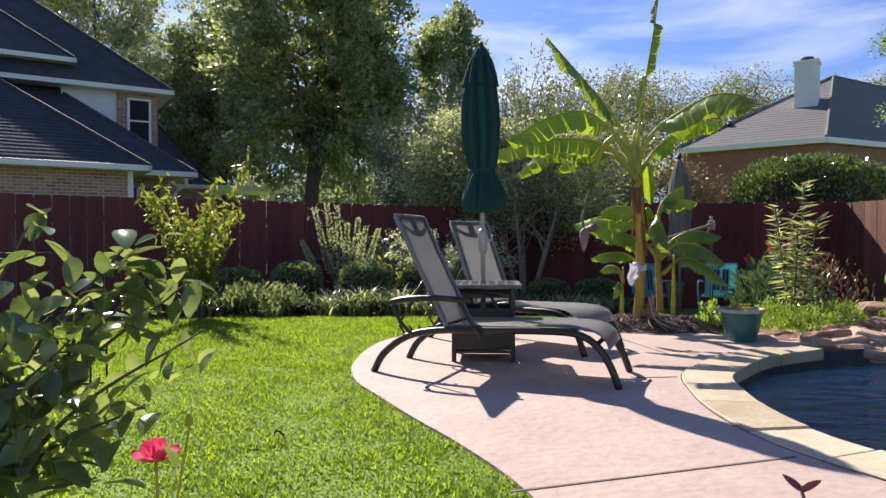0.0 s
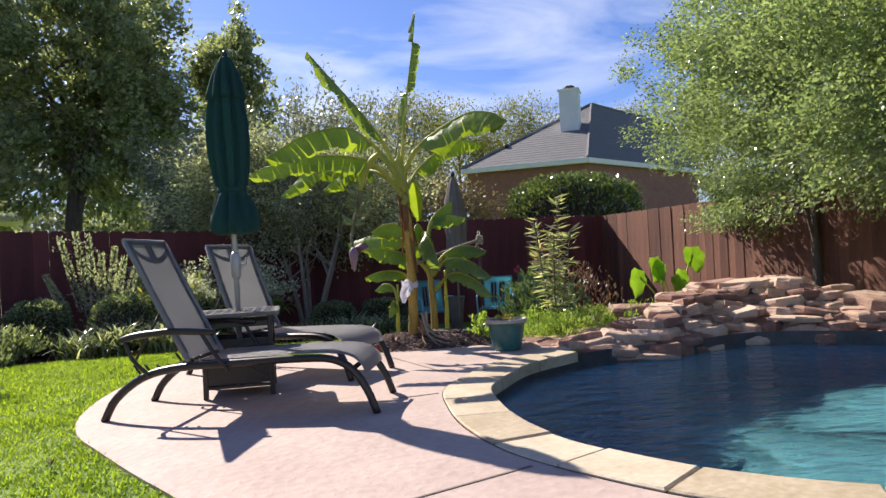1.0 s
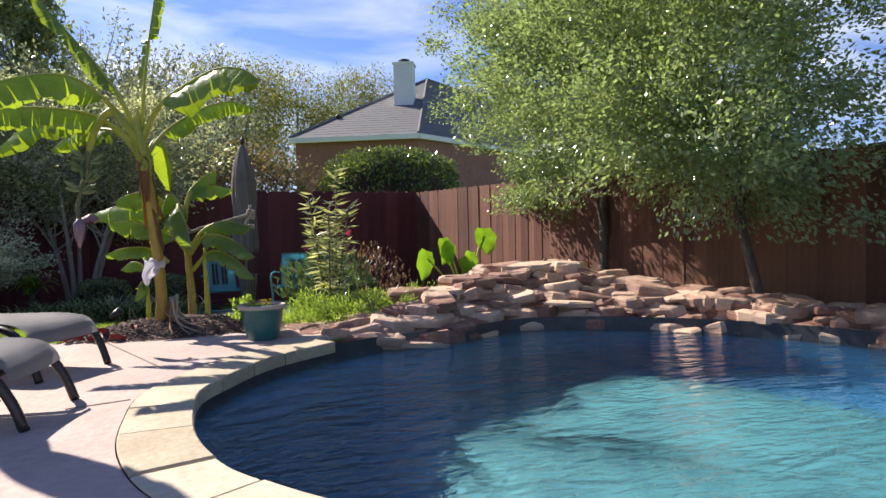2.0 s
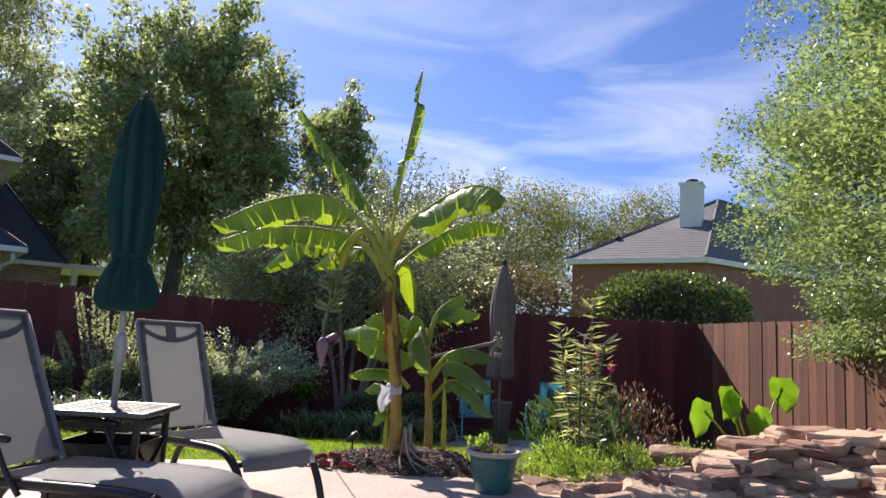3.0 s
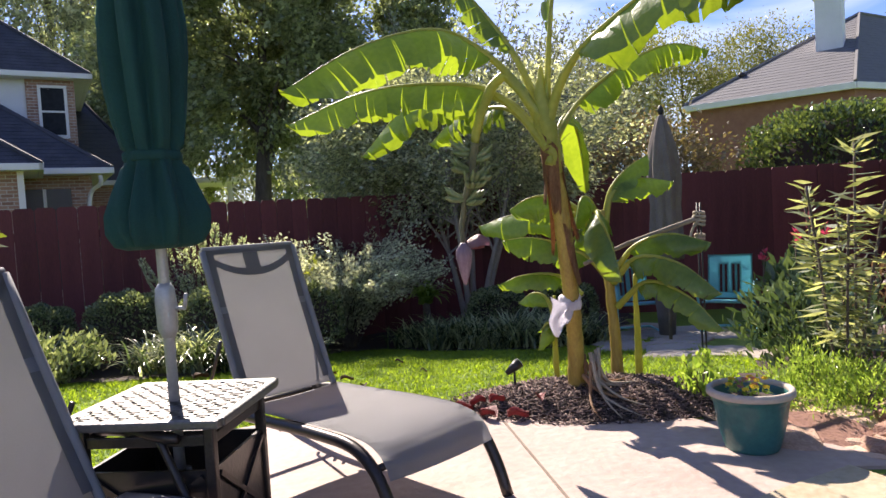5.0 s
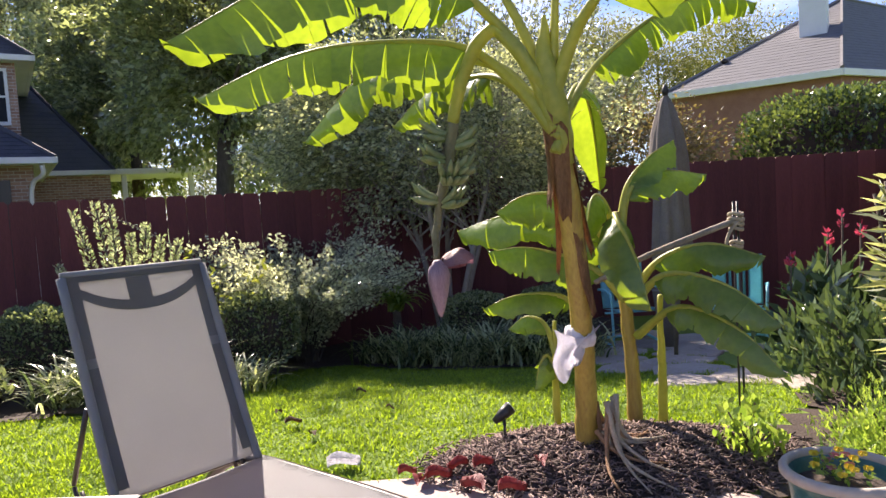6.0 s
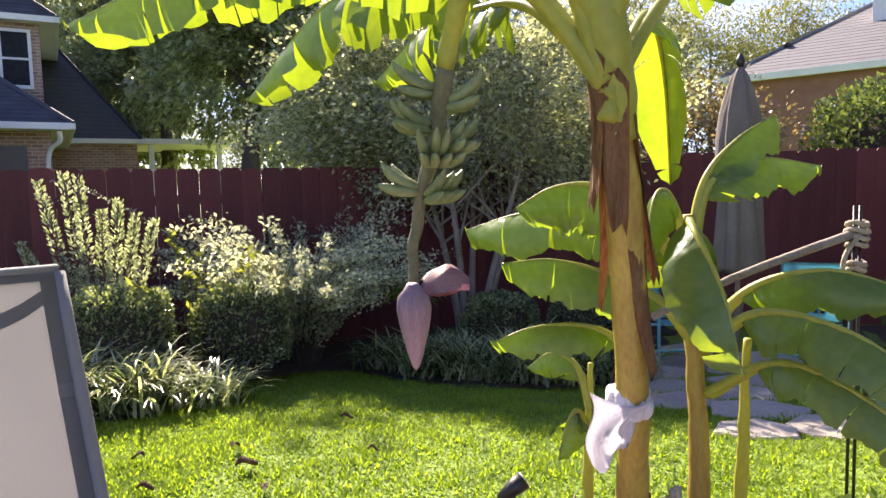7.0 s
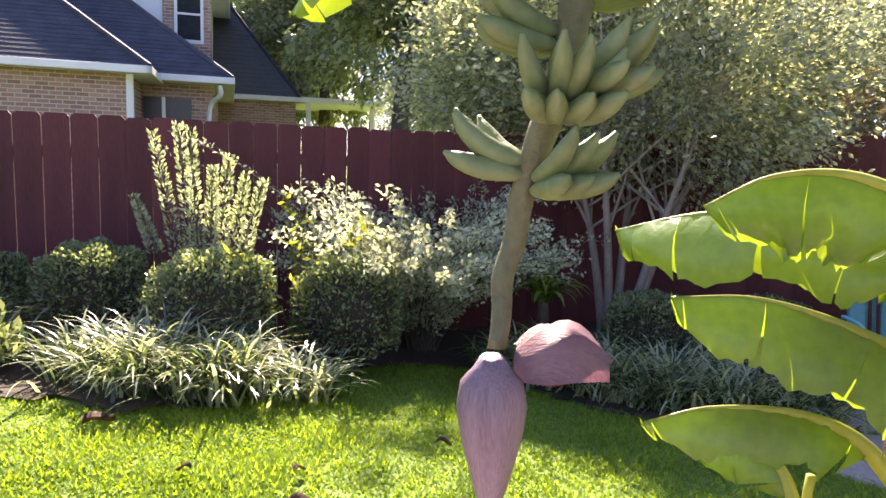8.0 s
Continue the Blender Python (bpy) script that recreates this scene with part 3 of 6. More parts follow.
# ---- loungers ----
def build_lounger(xt, arms, m, label, half=0.245, shift=0.0):
    """A sling lounger along x: foot end at 0, head end at +x, standing on z = 0."""
    t = thing("sun_lounger", pose(0, 0, 0), label, "sun lounger", "sun loungers on the patio")
    W = 0.29
    for s in (-1, 1):
        rail = curve_pts([(0.0, s * W, 0.0), (0.05, s * W, 0.13), (0.13, s * W, 0.25), (0.25, s * W, 0.315), (0.45, s * W, 0.325), (0.8, s * W, 0.315), (1.15, s * W, 0.30), (1.38, s * W, 0.25), (1.55, s * W, 0.13), (1.63, s * W, 0.0)], 4)
        part("side_rail", tube(bmesh.new(), rail, 0.024, 8), M_FRAME, t, "curved dark bronze rail and legs", True)
        if s in arms:
          arm = curve_pts([(1.50, s * (W + 0.03), 0.47), (1.38, s * (W + 0.04), 0.50), (1.15, s * (W + 0.04), 0.515), (0.92, s * (W + 0.04), 0.50)], 4)
          part("armrest", tube(bmesh.new(), arm, [0.016] + [0.021] * 10 + [0.021, 0.015], 8), M_FRAME, t, "slim bronze armrest", True)
          part("arm_strut", tube(bmesh.new(), curve_pts([(1.0, s * (W + 0.04), 0.50), (0.93, s * (W + 0.035), 0.38), (0.85, s * (W + 0.02), 0.27)], 4), 0.013, 6), M_FRAME, t, "", True)
          part("arm_strut", tube(bmesh.new(), curve_pts([(1.47, s * (W + 0.03), 0.475), (1.42, s * (W + 0.035), 0.36), (1.33, s * (W + 0.02), 0.26)], 4), 0.012, 6), M_FRAME, t, "", True)
        part("back_stile", tube(bmesh.new(), curve_pts([(1.10, s * (half + 0.01) + shift, 0.33), (1.10 + (xt - 1.1) * 0.19, s * (half + 0.01) + shift, 0.46), (xt, s * (half + 0.01) + shift, 1.05)], 5), 0.016, 8), M_SLINGEDGE, t, "", True)
        prop = bmesh.new()
        tube(prop, [(1.28, s * (W - 0.035), 0.62), (1.45, s * (W - 0.03), 0.33)], 0.009, 6)
        for k in range(4):
            tube(prop, [(1.2 + 0.07 * k, s * (W - 0.03), 0.26), (1.24 + 0.07 * k, s * (W - 0.03), 0.32)], 0.008, 6)
        part("back_prop", prop, M_FRAME, t, "ratchet bars that hold the back up", True)
    # seat sling: level, then rolling down over the foot end
    def sling(name, path, half, label, mtl, thick=0.006, sag=0.0, dy=0.0):
        bm = bmesh.new()
        rows = []
        n = 10
        for i, p in enumerate(path):
            row = []
            for k in range(n + 1):
                y = -half + 2 * half * k / n
                q = (1 - (y / half) ** 2) * sag
                row.append(bm.verts.new((p[0] + q * 0.5, y + dy, p[2] - q)))
            rows.append(row)
        for a, b in zip(rows, rows[1:]):
            for k in range(n):
                bm.faces.new((a[k], a[k + 1], b[k + 1], b[k]))
        bmesh.ops.solidify(bm, geom=bm.faces[:], thickness=thick)
        return part(name, bm, mtl, t, label, True)
    seat = curve_pts([(0.06, 0, 0.225), (0.09, 0, 0.285), (0.17, 0, 0.335), (0.35, 0, 0.352), (0.7, 0, 0.345), (1.10, 0, 0.335)], 5)
    sling("seat_sling", seat, W - 0.012, "taut pale grey mesh seat", M_SLING, sag=0.012)
    back = curve_pts([(1.115, 0, 0.345), (1.115 + (xt - 1.11) * 0.18, 0, 0.47), (1.115 + (xt - 1.11) * 0.58, 0, 0.76), (xt + 0.005, 0, 1.055)], 6)
    sling("back_sling", back, half, "pale grey mesh back with darker hems", M_SLING, dy=shift)
    d = (Vector(back[-1]) - Vector(back[6])).normalized()
    nrm = Vector((-d.z, 0, d.x))
    def on_back(y, f, lift):
        p = Vector((1.115, 0, 0.345)).lerp(Vector((xt + 0.005, 0, 1.055)), f) + Vector((0.012, 0, -0.004)) * (1 - abs(2 * f - 1))
        return p + Vector((0, y + shift, 0)) + nrm * lift
    # strips on the back: a curved darker band, side hems, top hem and a sewn-on patch
    def strip(pairs, name, label=""):
        bm = bmesh.new()
        vs = [(bm.verts.new(on_back(y0, f0, 0.011)), bm.verts.new(on_back(y1, f1, 0.011))) for y0, f0, y1, f1 in pairs]
        for (a, b), (c, e) in zip(vs, vs[1:]):
            bm.faces.new((a, c, e, b))
        bmesh.ops.solidify(bm, geom=bm.faces[:], thickness=0.003)
        part(name, bm, M_SLINGEDGE, t, label)
    H = half
    ys = [H * (k / 12 * 2 - 1) for k in range(13)]
    strip([(y, 0.80 + 0.12 * (abs(y) / H) ** 2.2, y, 0.85 + 0.12 * (abs(y) / H) ** 2.2) for y in ys], "headrest_band", "curved darker band below the head")
    for s in (-1, 1):
        strip([(s * (H - 0.04), f, s * H, f) for f in (0.04, 0.3, 0.6, 0.98)], "side_hem")
    strip([(-H, 0.965, -H, 0.995), (H, 0.965, H, 0.995)], "top_hem")
    strip([(-0.035, 0.85, -0.035, 0.962), (0.05, 0.85, 0.05, 0.962)], "patch", "small grey square patch")
    for x, z in ((0.14, 0.25), (0.75, 0.30), (1.33, 0.27)):
        part("crossbar", tube(bmesh.new(), [(x, -W, z), (x, W, z)], 0.015, 8), M_FRAME, t, "", True)
    part("top_bar", tube(bmesh.new(), [(xt + 0.005, shift - half - 0.01, 1.058), (xt + 0.005, shift + half + 0.01, 1.058)], 0.014, 8), M_SLINGEDGE, t, "", True)
    t.matrix_world = m
    return t


build_lounger(1.46, (-1, 1), pose(1.37, 4.63, 0.012, 0, 0, 163.5), "grey sling sun lounger with dark bronze metal frame, back raised", 0.23, 0.05)
build_lounger(1.40, (), pose(1.40, 5.72, 0.012, 0, 0, 142), "grey sling sun lounger beside the umbrella table, back raised")


# ---- table and umbrella ----
def build_table():
    t = thing("umbrella_table", pose(0.455, 5.45, 0.012, 0, 0, 1), "square cast-metal side table with woven lattice top and dark panels", "side table")
    S, Z = 0.265, 0.565
    rim = bmesh.new()
    for a, b in (((-S, -S), (S, -S)), ((S, -S), (S, S)), ((S, S), (-S, S)), ((-S, S), (-S, -S))):
        m = Vector(((a[0] + b[0]) / 2, (a[1] + b[1]) / 2, Z - 0.012))
        L = 2 * S + 0.02
        box(rim, (L if a[1] == b[1] else 0.035, 0.035 if a[1] == b[1] else L - 0.05, 0.03), m, bev=0.008)
    part("rim", rim, M_TABLE, t, "rounded grey metal rim")
    lat = bmesh.new()
    n = 15
    for k in range(n):
        y = -S + 0.03 + (2 * S - 0.06) * k / (n - 1)
        box(lat, (2 * S - 0.03, 0.024, 0.006), (0, y, Z - 0.004 + 0.0025 * (k % 2)))
        box(lat, (0.022, 2 * S - 0.03, 0.006), (y, 0, Z - 0.0015 - 0.0025 * (k % 2)))
    part("lattice_top", lat, M_TABLE, t, "woven lattice of flat metal strips")
    for x in (-1, 1):
        for y in (-1, 1):
            part("leg", box(bmesh.new(), (0.034, 0.034, Z - 0.02), (x * 0.215, y * 0.215, (Z - 0.02) / 2), bev=0.006), M_FRAME, t)
    for k, (x, y, a) in enumerate(((0, -0.215, 0), (0, 0.215, 0), (-0.215, 0, 90), (0.215, 0, 90))):
        p = part("side_panel", box(bmesh.new(), (0.40, 0.012, 0.30), (x, y, 0.24), (0, 0, a)), M_DARKGLASS, t, "dark panel with crossed bars")
        br = bmesh.new()
        off = 0.014
        dx, dy = (0, -off if y < 0 else off) if a == 0 else (-off if x < 0 else off, 0)
        for s in (-1, 1):
            box(br, (0.46, 0.01, 0.018), (x + dx, y + dy, 0.24), (0, s * 35, a))
        part("cross_bar", br, M_FRAME, p)
        part("apron", box(bmesh.new(), (0.40, 0.012, 0.035), (x, y, 0.485), (0, 0, a), bev=0.004), M_FRAME, t)
    part("lower_shelf", box(bmesh.new(), (0.42, 0.42, 0.02), (0, 0, 0.07), bev=0.004), M_FRAME, t)
    part("umbrella_base", lathe(bmesh.new(), [(0.15, 0.08), (0.16, 0.11), (0.05, 0.16), (0.035, 0.32)], 24), M_DARKGLASS, t, "", True)


def build_umbrella():
    t = thing("patio_umbrella", pose(0.455, 5.45, 0.0, 0.6, -0.3, 0), "closed dark green canvas patio umbrella on a grey pole", "umbrella")
    part("pole", tube(bmesh.new(), [(0, 0, 0.1), (0, 0, 1.2), (0, 0, 2.34)], 0.019, 12), M_POLE, t, "", True)
    part("crank_box", lathe(bmesh.new(), [(0.022, 0.80), (0.034, 0.83), (0.036, 0.93), (0.032, 0.97), (0.021, 0.99)], 14), M_POLE, t, "", True)
    cr = bmesh.new()
    tube(cr, [(0.03, 0, 0.9), (0.07, 0, 0.9)], 0.008, 6)
    tube(cr, [(0.068, 0, 0.9), (0.075, 0, 0.95)], 0.007, 6)
    part("crank_handle", cr, M_POLE, t, "", True)
    prof = [(0.055, 1.06), (0.095, 0.985), (0.128, 1.0), (0.150, 1.05), (0.152, 1.12), (0.130, 1.2), (0.105, 1.28), (0.094, 1.325), (0.091, 1.35), (0.096, 1.38), (0.112, 1.48), (0.126, 1.62), (0.132, 1.75),
            (0.130, 1.88), (0.118, 2.0), (0.108, 2.06), (0.124, 2.065), (0.112, 2.15), (0.085, 2.27), (0.055, 2.36), (0.034, 2.40), (0.012, 2.415)]
    prof = [(r * 0.92, 2.37 - (2.415 - z) * 0.88) for r, z in prof]
    prof2 = []
    for (r0, z0), (r1, z1) in zip(prof, prof[1:]):
        for k in range(3):
            prof2.append((r0 + (r1 - r0) * k / 3, z0 + (z1 - z0) * k / 3))
    prof2.append(prof[-1])
    def folds(a, z):
        w = 0.19 * math.cos(8 * a + 0.9 * math.sin(3 * z)) + 0.09 * math.cos(15 * a + 4.0 * z) + 0.05 * math.cos(3 * a + 5 * z)
        k = 1.0 if z < 2.25 else max(0.2, 1 - (z - 2.25) * 6)
        return 1 + w * k * (0.5 if abs(z - 1.424) < 0.03 else 1.0)
    part("canopy", lathe(bmesh.new(), prof2, 72, wob=folds), M_CANVAS, t, "folded dark green canvas hanging in pleats", True)
    part("tie_strap", lathe(bmesh.new(), [(0.090, 1.41), (0.094, 1.415), (0.094, 1.437), (0.090, 1.442)], 40, wob=lambda a, z: 1 + 0.07 * math.cos(8 * a)), M_CANVAS, t, "", True)
    part("finial", lathe(bmesh.new(), [(0.012, 2.365), (0.02, 2.38), (0.012, 2.40), (0.004, 2.41)], 12), M_BLACK, t, "", True)


build_table()
build_umbrella()


# ---- banana plants ----
def banana_leaf(path, width, parent, tears=7, fold=25.0, curl=35.0, name="leaf_blade", start=0.0, tip=1.0, seed=0, ragged=0.5):
    """A long blade on a midrib. Torn between the veins where tears > 0; its halves hang by fold and curl degrees."""
    r = np.random.default_rng(seed)
    P = curve_pts(path, 10)
    n = len(P)
    rib = bmesh.new()
    tube(rib, P, [(0.024 * (1 - i / (n - 1)) ** 1.6 + 0.002) * (width / 0.3) ** 0.5 + 0.001 for i in range(n)], 6)
    ribo = part("midrib", rib, M_BANRIB, parent, "", True)
    i0 = int(start * (n - 1))
    m = n - 1 - i0
    def station(f):
        g = i0 + f * m
        i = min(int(g), n - 2)
        c = P[i].lerp(P[i + 1], g - i)
        T = (P[min(i + 1, n - 1)] - P[max(i - 1, 0)]).normalized()
        S = T.cross(Vector((0, 0, 1)))
        S = S.normalized() if S.length > 0.15 else T.cross(Vector((0.3, -1, 0))).normalized()
        return c, S, S.cross(T).normalized()
    def w(f):
        return width * 0.5 * min(1.0, (f / 0.10 + 0.02) ** 0.6) * (max(0.0, 1 - f) ** 0.5 if f > 0.75 else 1.0) * (1 / (0.25 ** 0.5) if f > 0.75 else 1.0) if f > 0.75 else width * 0.5 * min(1.0, (f / 0.12 + 0.03) ** 0.6)
    bm = bmesh.new()
    for s in (-1, 1):
        cuts = [0.0, 1.0]
        if tears:
            cuts += list(np.clip(np.linspace(0.08, 0.94, tears) + r.normal(0, 0.02, tears), 0.03, 0.97))
        cuts = sorted(cuts)
        for a, b in zip(cuts, cuts[1:]):
            k = max(2, int((b - a) * 26) + 1)
            sag = r.uniform(-0.4, 1.0) * 22 * ragged if tears else 0.0
            short = 1 - (r.uniform(0, 0.14) * ragged if tears else 0)
            grid = []
            for i in range(k + 1):
                f = a + (b - a) * i / k
                c, S, N = station(f)
                mid = station((a + b) / 2)[0]
                col, p, ang = [], Vector(c), math.radians(fold + sag * 0.4)
                step = w(f) * short / 5
                col.append(bm.verts.new(p + N * 0.004))
                for v in range(5):
                    ang += math.radians((curl + sag) / 5)
                    p = p + (S * s * math.cos(ang) - N * math.sin(ang)) * step
                    q = p.copy()
                    if tears:
                        q += (mid - c) * (0.16 * ragged * ((v + 1) / 5) ** 1.5)
                    q += N * (0.006 * math.sin(f * 60 + v) + 0.05 * width * (v + 1) / 5 * math.sin(f * 17 + s * 2 + seed))
                    col.append(bm.verts.new(q))
                grid.append(col)
            for i in range(k):
                for v in range(5):
                    bm.faces.new((grid[i][v], grid[i + 1][v], grid[i + 1][v + 1], grid[i][v + 1]))
    return part(name, bm, M_BANLEAF, parent, "", True)


def stem(parent, pts, radii, material, name="stem", label="", ridges=0.05):
    bm = bmesh.new()
    P = curve_pts(pts, 8)
    R = [np.interp(i / (len(P) - 1), np.linspace(0, 1, len(radii)), radii) for i in range(len(P))]
    tube(bm, P, [float(x) for x in R], 18)
    for v in bm.verts:
        v.co += Vector((noise.noise(v.co * 14), noise.noise(v.co * 14 + Vector((5, 0, 0))), 0)) * 0.008
    return part(name, bm, material, parent, label, True)


CROWN = (1.85, 6.76, 1.60)


def build_banana():
    t = thing("banana_tree", pose(0, 0, 0), "tall banana plant with torn arching leaves, hanging bud and fruit", "banana plant")
    stem(t, [(1.97, 7.30, 0.02), (1.97, 7.22, 0.35), (1.94, 7.03, 0.8), (1.90, 6.88, 1.2), CROWN], [0.060, 0.048, 0.044, 0.046, 0.030], M_BANTRUNK, "trunk", "yellow-brown banana stem")
    stem(t, [(1.885, 6.83, 1.36), (1.865, 6.79, 1.50), (1.845, 6.76, 1.64), (1.83, 6.755, 1.78), (1.83, 6.75, 1.90)], [0.044, 0.050, 0.046, 0.030, 0.006], M_BANRIB, "crown_sheath", "yellow-green sheaths where the leaf stalks part")
    # dry sheaths peeling down the stem
    for k, (z0, z1, a, rr) in enumerate(((1.0, 1.42, 0.2, 0.052), (0.92, 1.46, 2.6, 0.053), (1.15, 1.5, 4.4, 0.054), (0.75, 1.1, 5.4, 0.051), (0.7, 0.95, 1.2, 0.050), (1.2, 1.55, 3.4, 0.054))):
        bm = bmesh.new()
        rows = []
        for i in range(9):
            f = i / 8
            z = z0 + (z1 - z0) * f
            cx = np.interp(z, [0.02, 0.35, 0.8, 1.2, 1.6], [1.97, 1.97, 1.94, 1.90, 1.85])
            cy = np.interp(z, [0.02, 0.35, 0.8, 1.2, 1.6], [7.30, 7.22, 7.03, 6.88, 6.76])
            half = 1.05 * (0.25 + 0.75 * f)
            out = rr + 0.03 * (1 - f) ** 3
            rows.append([bm.verts.new((cx + out * math.cos(a + half * u), cy + out * math.sin(a + half * u), z + 0.02 * math.sin(5 * u))) for u in (-1, -0.5, 0, 0.5, 1)])
        for p, q in zip(rows, rows[1:]):
            for i in range(4):
                bm.faces.new((p[i], p[i + 1], q[i + 1], q[i]))
        bmesh.ops.solidify(bm, geom=bm.faces[:], thickness=0.004)
        part("dry_sheath", bm, M_SHEATH, t, "brown papery leaf sheath", True)
    C = Vector(CROWN)
    leaves = [  # path, width, start, tears, fold, curl, ragged
        ([C - Vector((0, 0, 0.1)), (1.75, 6.76, 1.76), (1.545, 6.70, 1.985), (1.314, 6.55, 2.075), (0.969, 6.40, 1.98), (0.65, 6.2, 1.76)], 0.42, 0.36, 16, 38, 34, 0.55),
        ([C - Vector((0, 0, 0.12)), (1.70, 6.81, 1.69), (1.50, 6.84, 1.835), (1.124, 6.87, 1.88), (0.80, 6.89, 1.845), (0.43, 6.906, 1.715)], 0.35, 0.33, 17, 44, 30, 0.75),
        ([C - Vector((0, 0, 0.12)), (1.686, 6.9, 1.734), (1.489, 7.05, 1.831), (1.27, 7.15, 1.86), (1.018, 7.28, 1.81), (0.733, 7.385, 1.56)], 0.36, 0.33, 14, 42, 40, 1.0),
        ([C - Vector((0, 0, 0.1)), (1.685, 7.0, 1.717), (1.539, 7.2, 1.777), (1.342, 7.4, 1.775), (1.149, 7.5, 1.62)], 0.30, 0.35, 12, 42, 40, 1.0),
        ([C, (1.72, 6.83, 1.95), (1.56, 6.88, 2.22), (1.30, 6.92, 2.55), (1.04, 6.98, 2.88)], 0.27, 0.32, 15, 20, 25, 0.8),
        ([C, (1.88, 6.74, 2.0), (1.93, 6.72, 2.4), (2.0, 6.70, 2.85), (2.04, 6.68, 3.17)], 0.16, 0.28, 14, 40, 40, 0.7),
        ([C, (1.95, 6.68, 1.84), (2.10, 6.53, 1.99), (2.38, 6.33, 2.14), (2.56, 6.16, 2.12), (2.67, 6.05, 2.02)], 0.42, 0.30, 8, 38, 40, 0.35),
        ([C - Vector((0, 0, 0.15)), (1.95, 6.84, 1.62), (2.08, 7.0, 1.78), (2.35, 7.2, 1.98), (2.62, 7.36, 2.09), (2.86, 7.48, 2.06)], 0.26, 0.34, 17, 48, 38, 0.9),
        ([C - Vector((0, 0, 0.2)), (1.93, 6.84, 1.62), (1.99, 6.98, 1.66), (2.04, 7.10, 1.52), (2.07, 7.18, 1.25)], 0.24, 0.25, 3, 30, 35, 0.3),
    ]
    for i, (p, w, st, te, fo, cu, ra) in enumerate(leaves):
        lf = thing("leaf", pose(0, 0, 0), "", "")
        lf.parent = t
        banana_leaf(p, w, lf, te, fo, cu, "leaf_blade", st, seed=11 + i, ragged=ra)
    # fruit stalk, hands of fruit, bud
    stalk_pts = [C, (1.70, 6.75, 1.82), (1.63, 6.76, 1.86), (1.54, 6.80, 1.75), (1.47, 6.86, 1.55), (1.435, 6.89, 1.36), (1.394, 6.91, 1.225), (1.376, 6.91, 1.13), (1.372, 6.89, 1.015)]
    stem(t, stalk_pts[:5], [0.030, 0.028, 0.026, 0.025, 0.022], M_BANRIB, "stalk_neck", "yellow-green neck of the fruit stalk")
    stem(t, stalk_pts[4:], [0.022, 0.020, 0.017, 0.015, 0.014], M_STALK, "fruit_stalk", "knobbly green-brown fruit stalk")
    r = np.random.default_rng(5)
    for c, turn in (((1.455, 6.875, 1.49), 2.8), ((1.45, 6.88, 1.455), 0.3), ((1.44, 6.885, 1.40), 3.3), ((1.437, 6.888, 1.345), -0.2), ((1.432, 6.89, 1.315), -1.2), ((1.405, 6.905, 1.245), 3.15), ((1.40, 6.908, 1.225), -0.35)):
        hand = thing("fruit_hand", pose(0, 0, 0), "", "")
        hand.parent = t
        tagged(hand, "hand of small green bananas")
        for k in range(8):
            tier = k // 4
            a = turn + (k % 4 - 1.5) * 0.36 + r.normal(0, 0.05)
            o = Vector((math.cos(a), math.sin(a), 0))
            q = Vector(c) + Vector((0, 0, 0.018 * tier))
            L = 0.085 * r.uniform(0.88, 1.1)
            up = 0.35 + 0.55 * tier
            pts = [q + o * 0.010, q + o * 0.03 + Vector((0, 0, 0.002)), q + o * (0.03 + L * 0.45) + Vector((0, 0, L * 0.22 * up)), q + o * (0.03 + L * 0.8) + Vector((0, 0, L * 0.55 * up)), q + o * (0.03 + L * 0.96) + Vector((0, 0, L * 0.8 * up))]
            bm = bmesh.new()
            tube(bm, curve_pts(pts, 3), [0.006, 0.0075, 0.010, 0.0125, 0.0140, 0.0148, 0.0148, 0.0142, 0.0130, 0.0108, 0.008, 0.005, 0.003], 6)
            part("banana", bm, M_FRUIT, hand, "", True)
    bud = lathe(bmesh.new(), [(0.004, 0.0), (0.012, 0.014), (0.021, 0.045), (0.032, 0.09), (0.040, 0.13), (0.044, 0.165), (0.039, 0.196), (0.024, 0.213), (0.015, 0.228)], 24, (0, 0, 0), lambda a, z: 1 + 0.05 * math.cos(5 * a + z * 9))
    b = part("bud", bud, M_BUD, t, "purple hanging banana bud with ribbed bracts", True)
    b.matrix_world = pose(1.378, 6.865, 0.792, 6, -2, 20)
    for k, (a, op) in enumerate(((-0.2, 1.15), (0.25, 0.95))):
        bm = bmesh.new()
        rows = []
        for i in range(9):
            f = i / 8
            half = 0.047 * math.sin(math.pi * min(1, f * 0.8 + 0.15)) + 0.004
            x, z = 0.015 + 0.105 * f * op, 0.010 + 0.055 * math.sin(f * 2.4) * (1.1 - 0.35 * k) - 0.035 * f
            rows.append([bm.verts.new((x, half * u, z - 0.028 * u * u + 0.006 * f * math.sin(9 * u + 2 * k))) for u in (-1, -0.6, -0.2, 0.2, 0.6, 1)])
        for p, q in zip(rows, rows[1:]):
            for i in range(5):
                bm.faces.new((p[i], p[i + 1], q[i + 1], q[i]))
        bmesh.ops.solidify(bm, geom=bm.faces[:], thickness=0.004)
        br = part("bract", bm, M_BUDRED if k else M_BRACT, t, "lifted purple-red bract", True)
        br.matrix_world = pose(1.384, 6.885, 1.012, 0, 0, math.degrees(a) + 10) @ pose(0, 0, 0, 38, 0, 0)
    return t


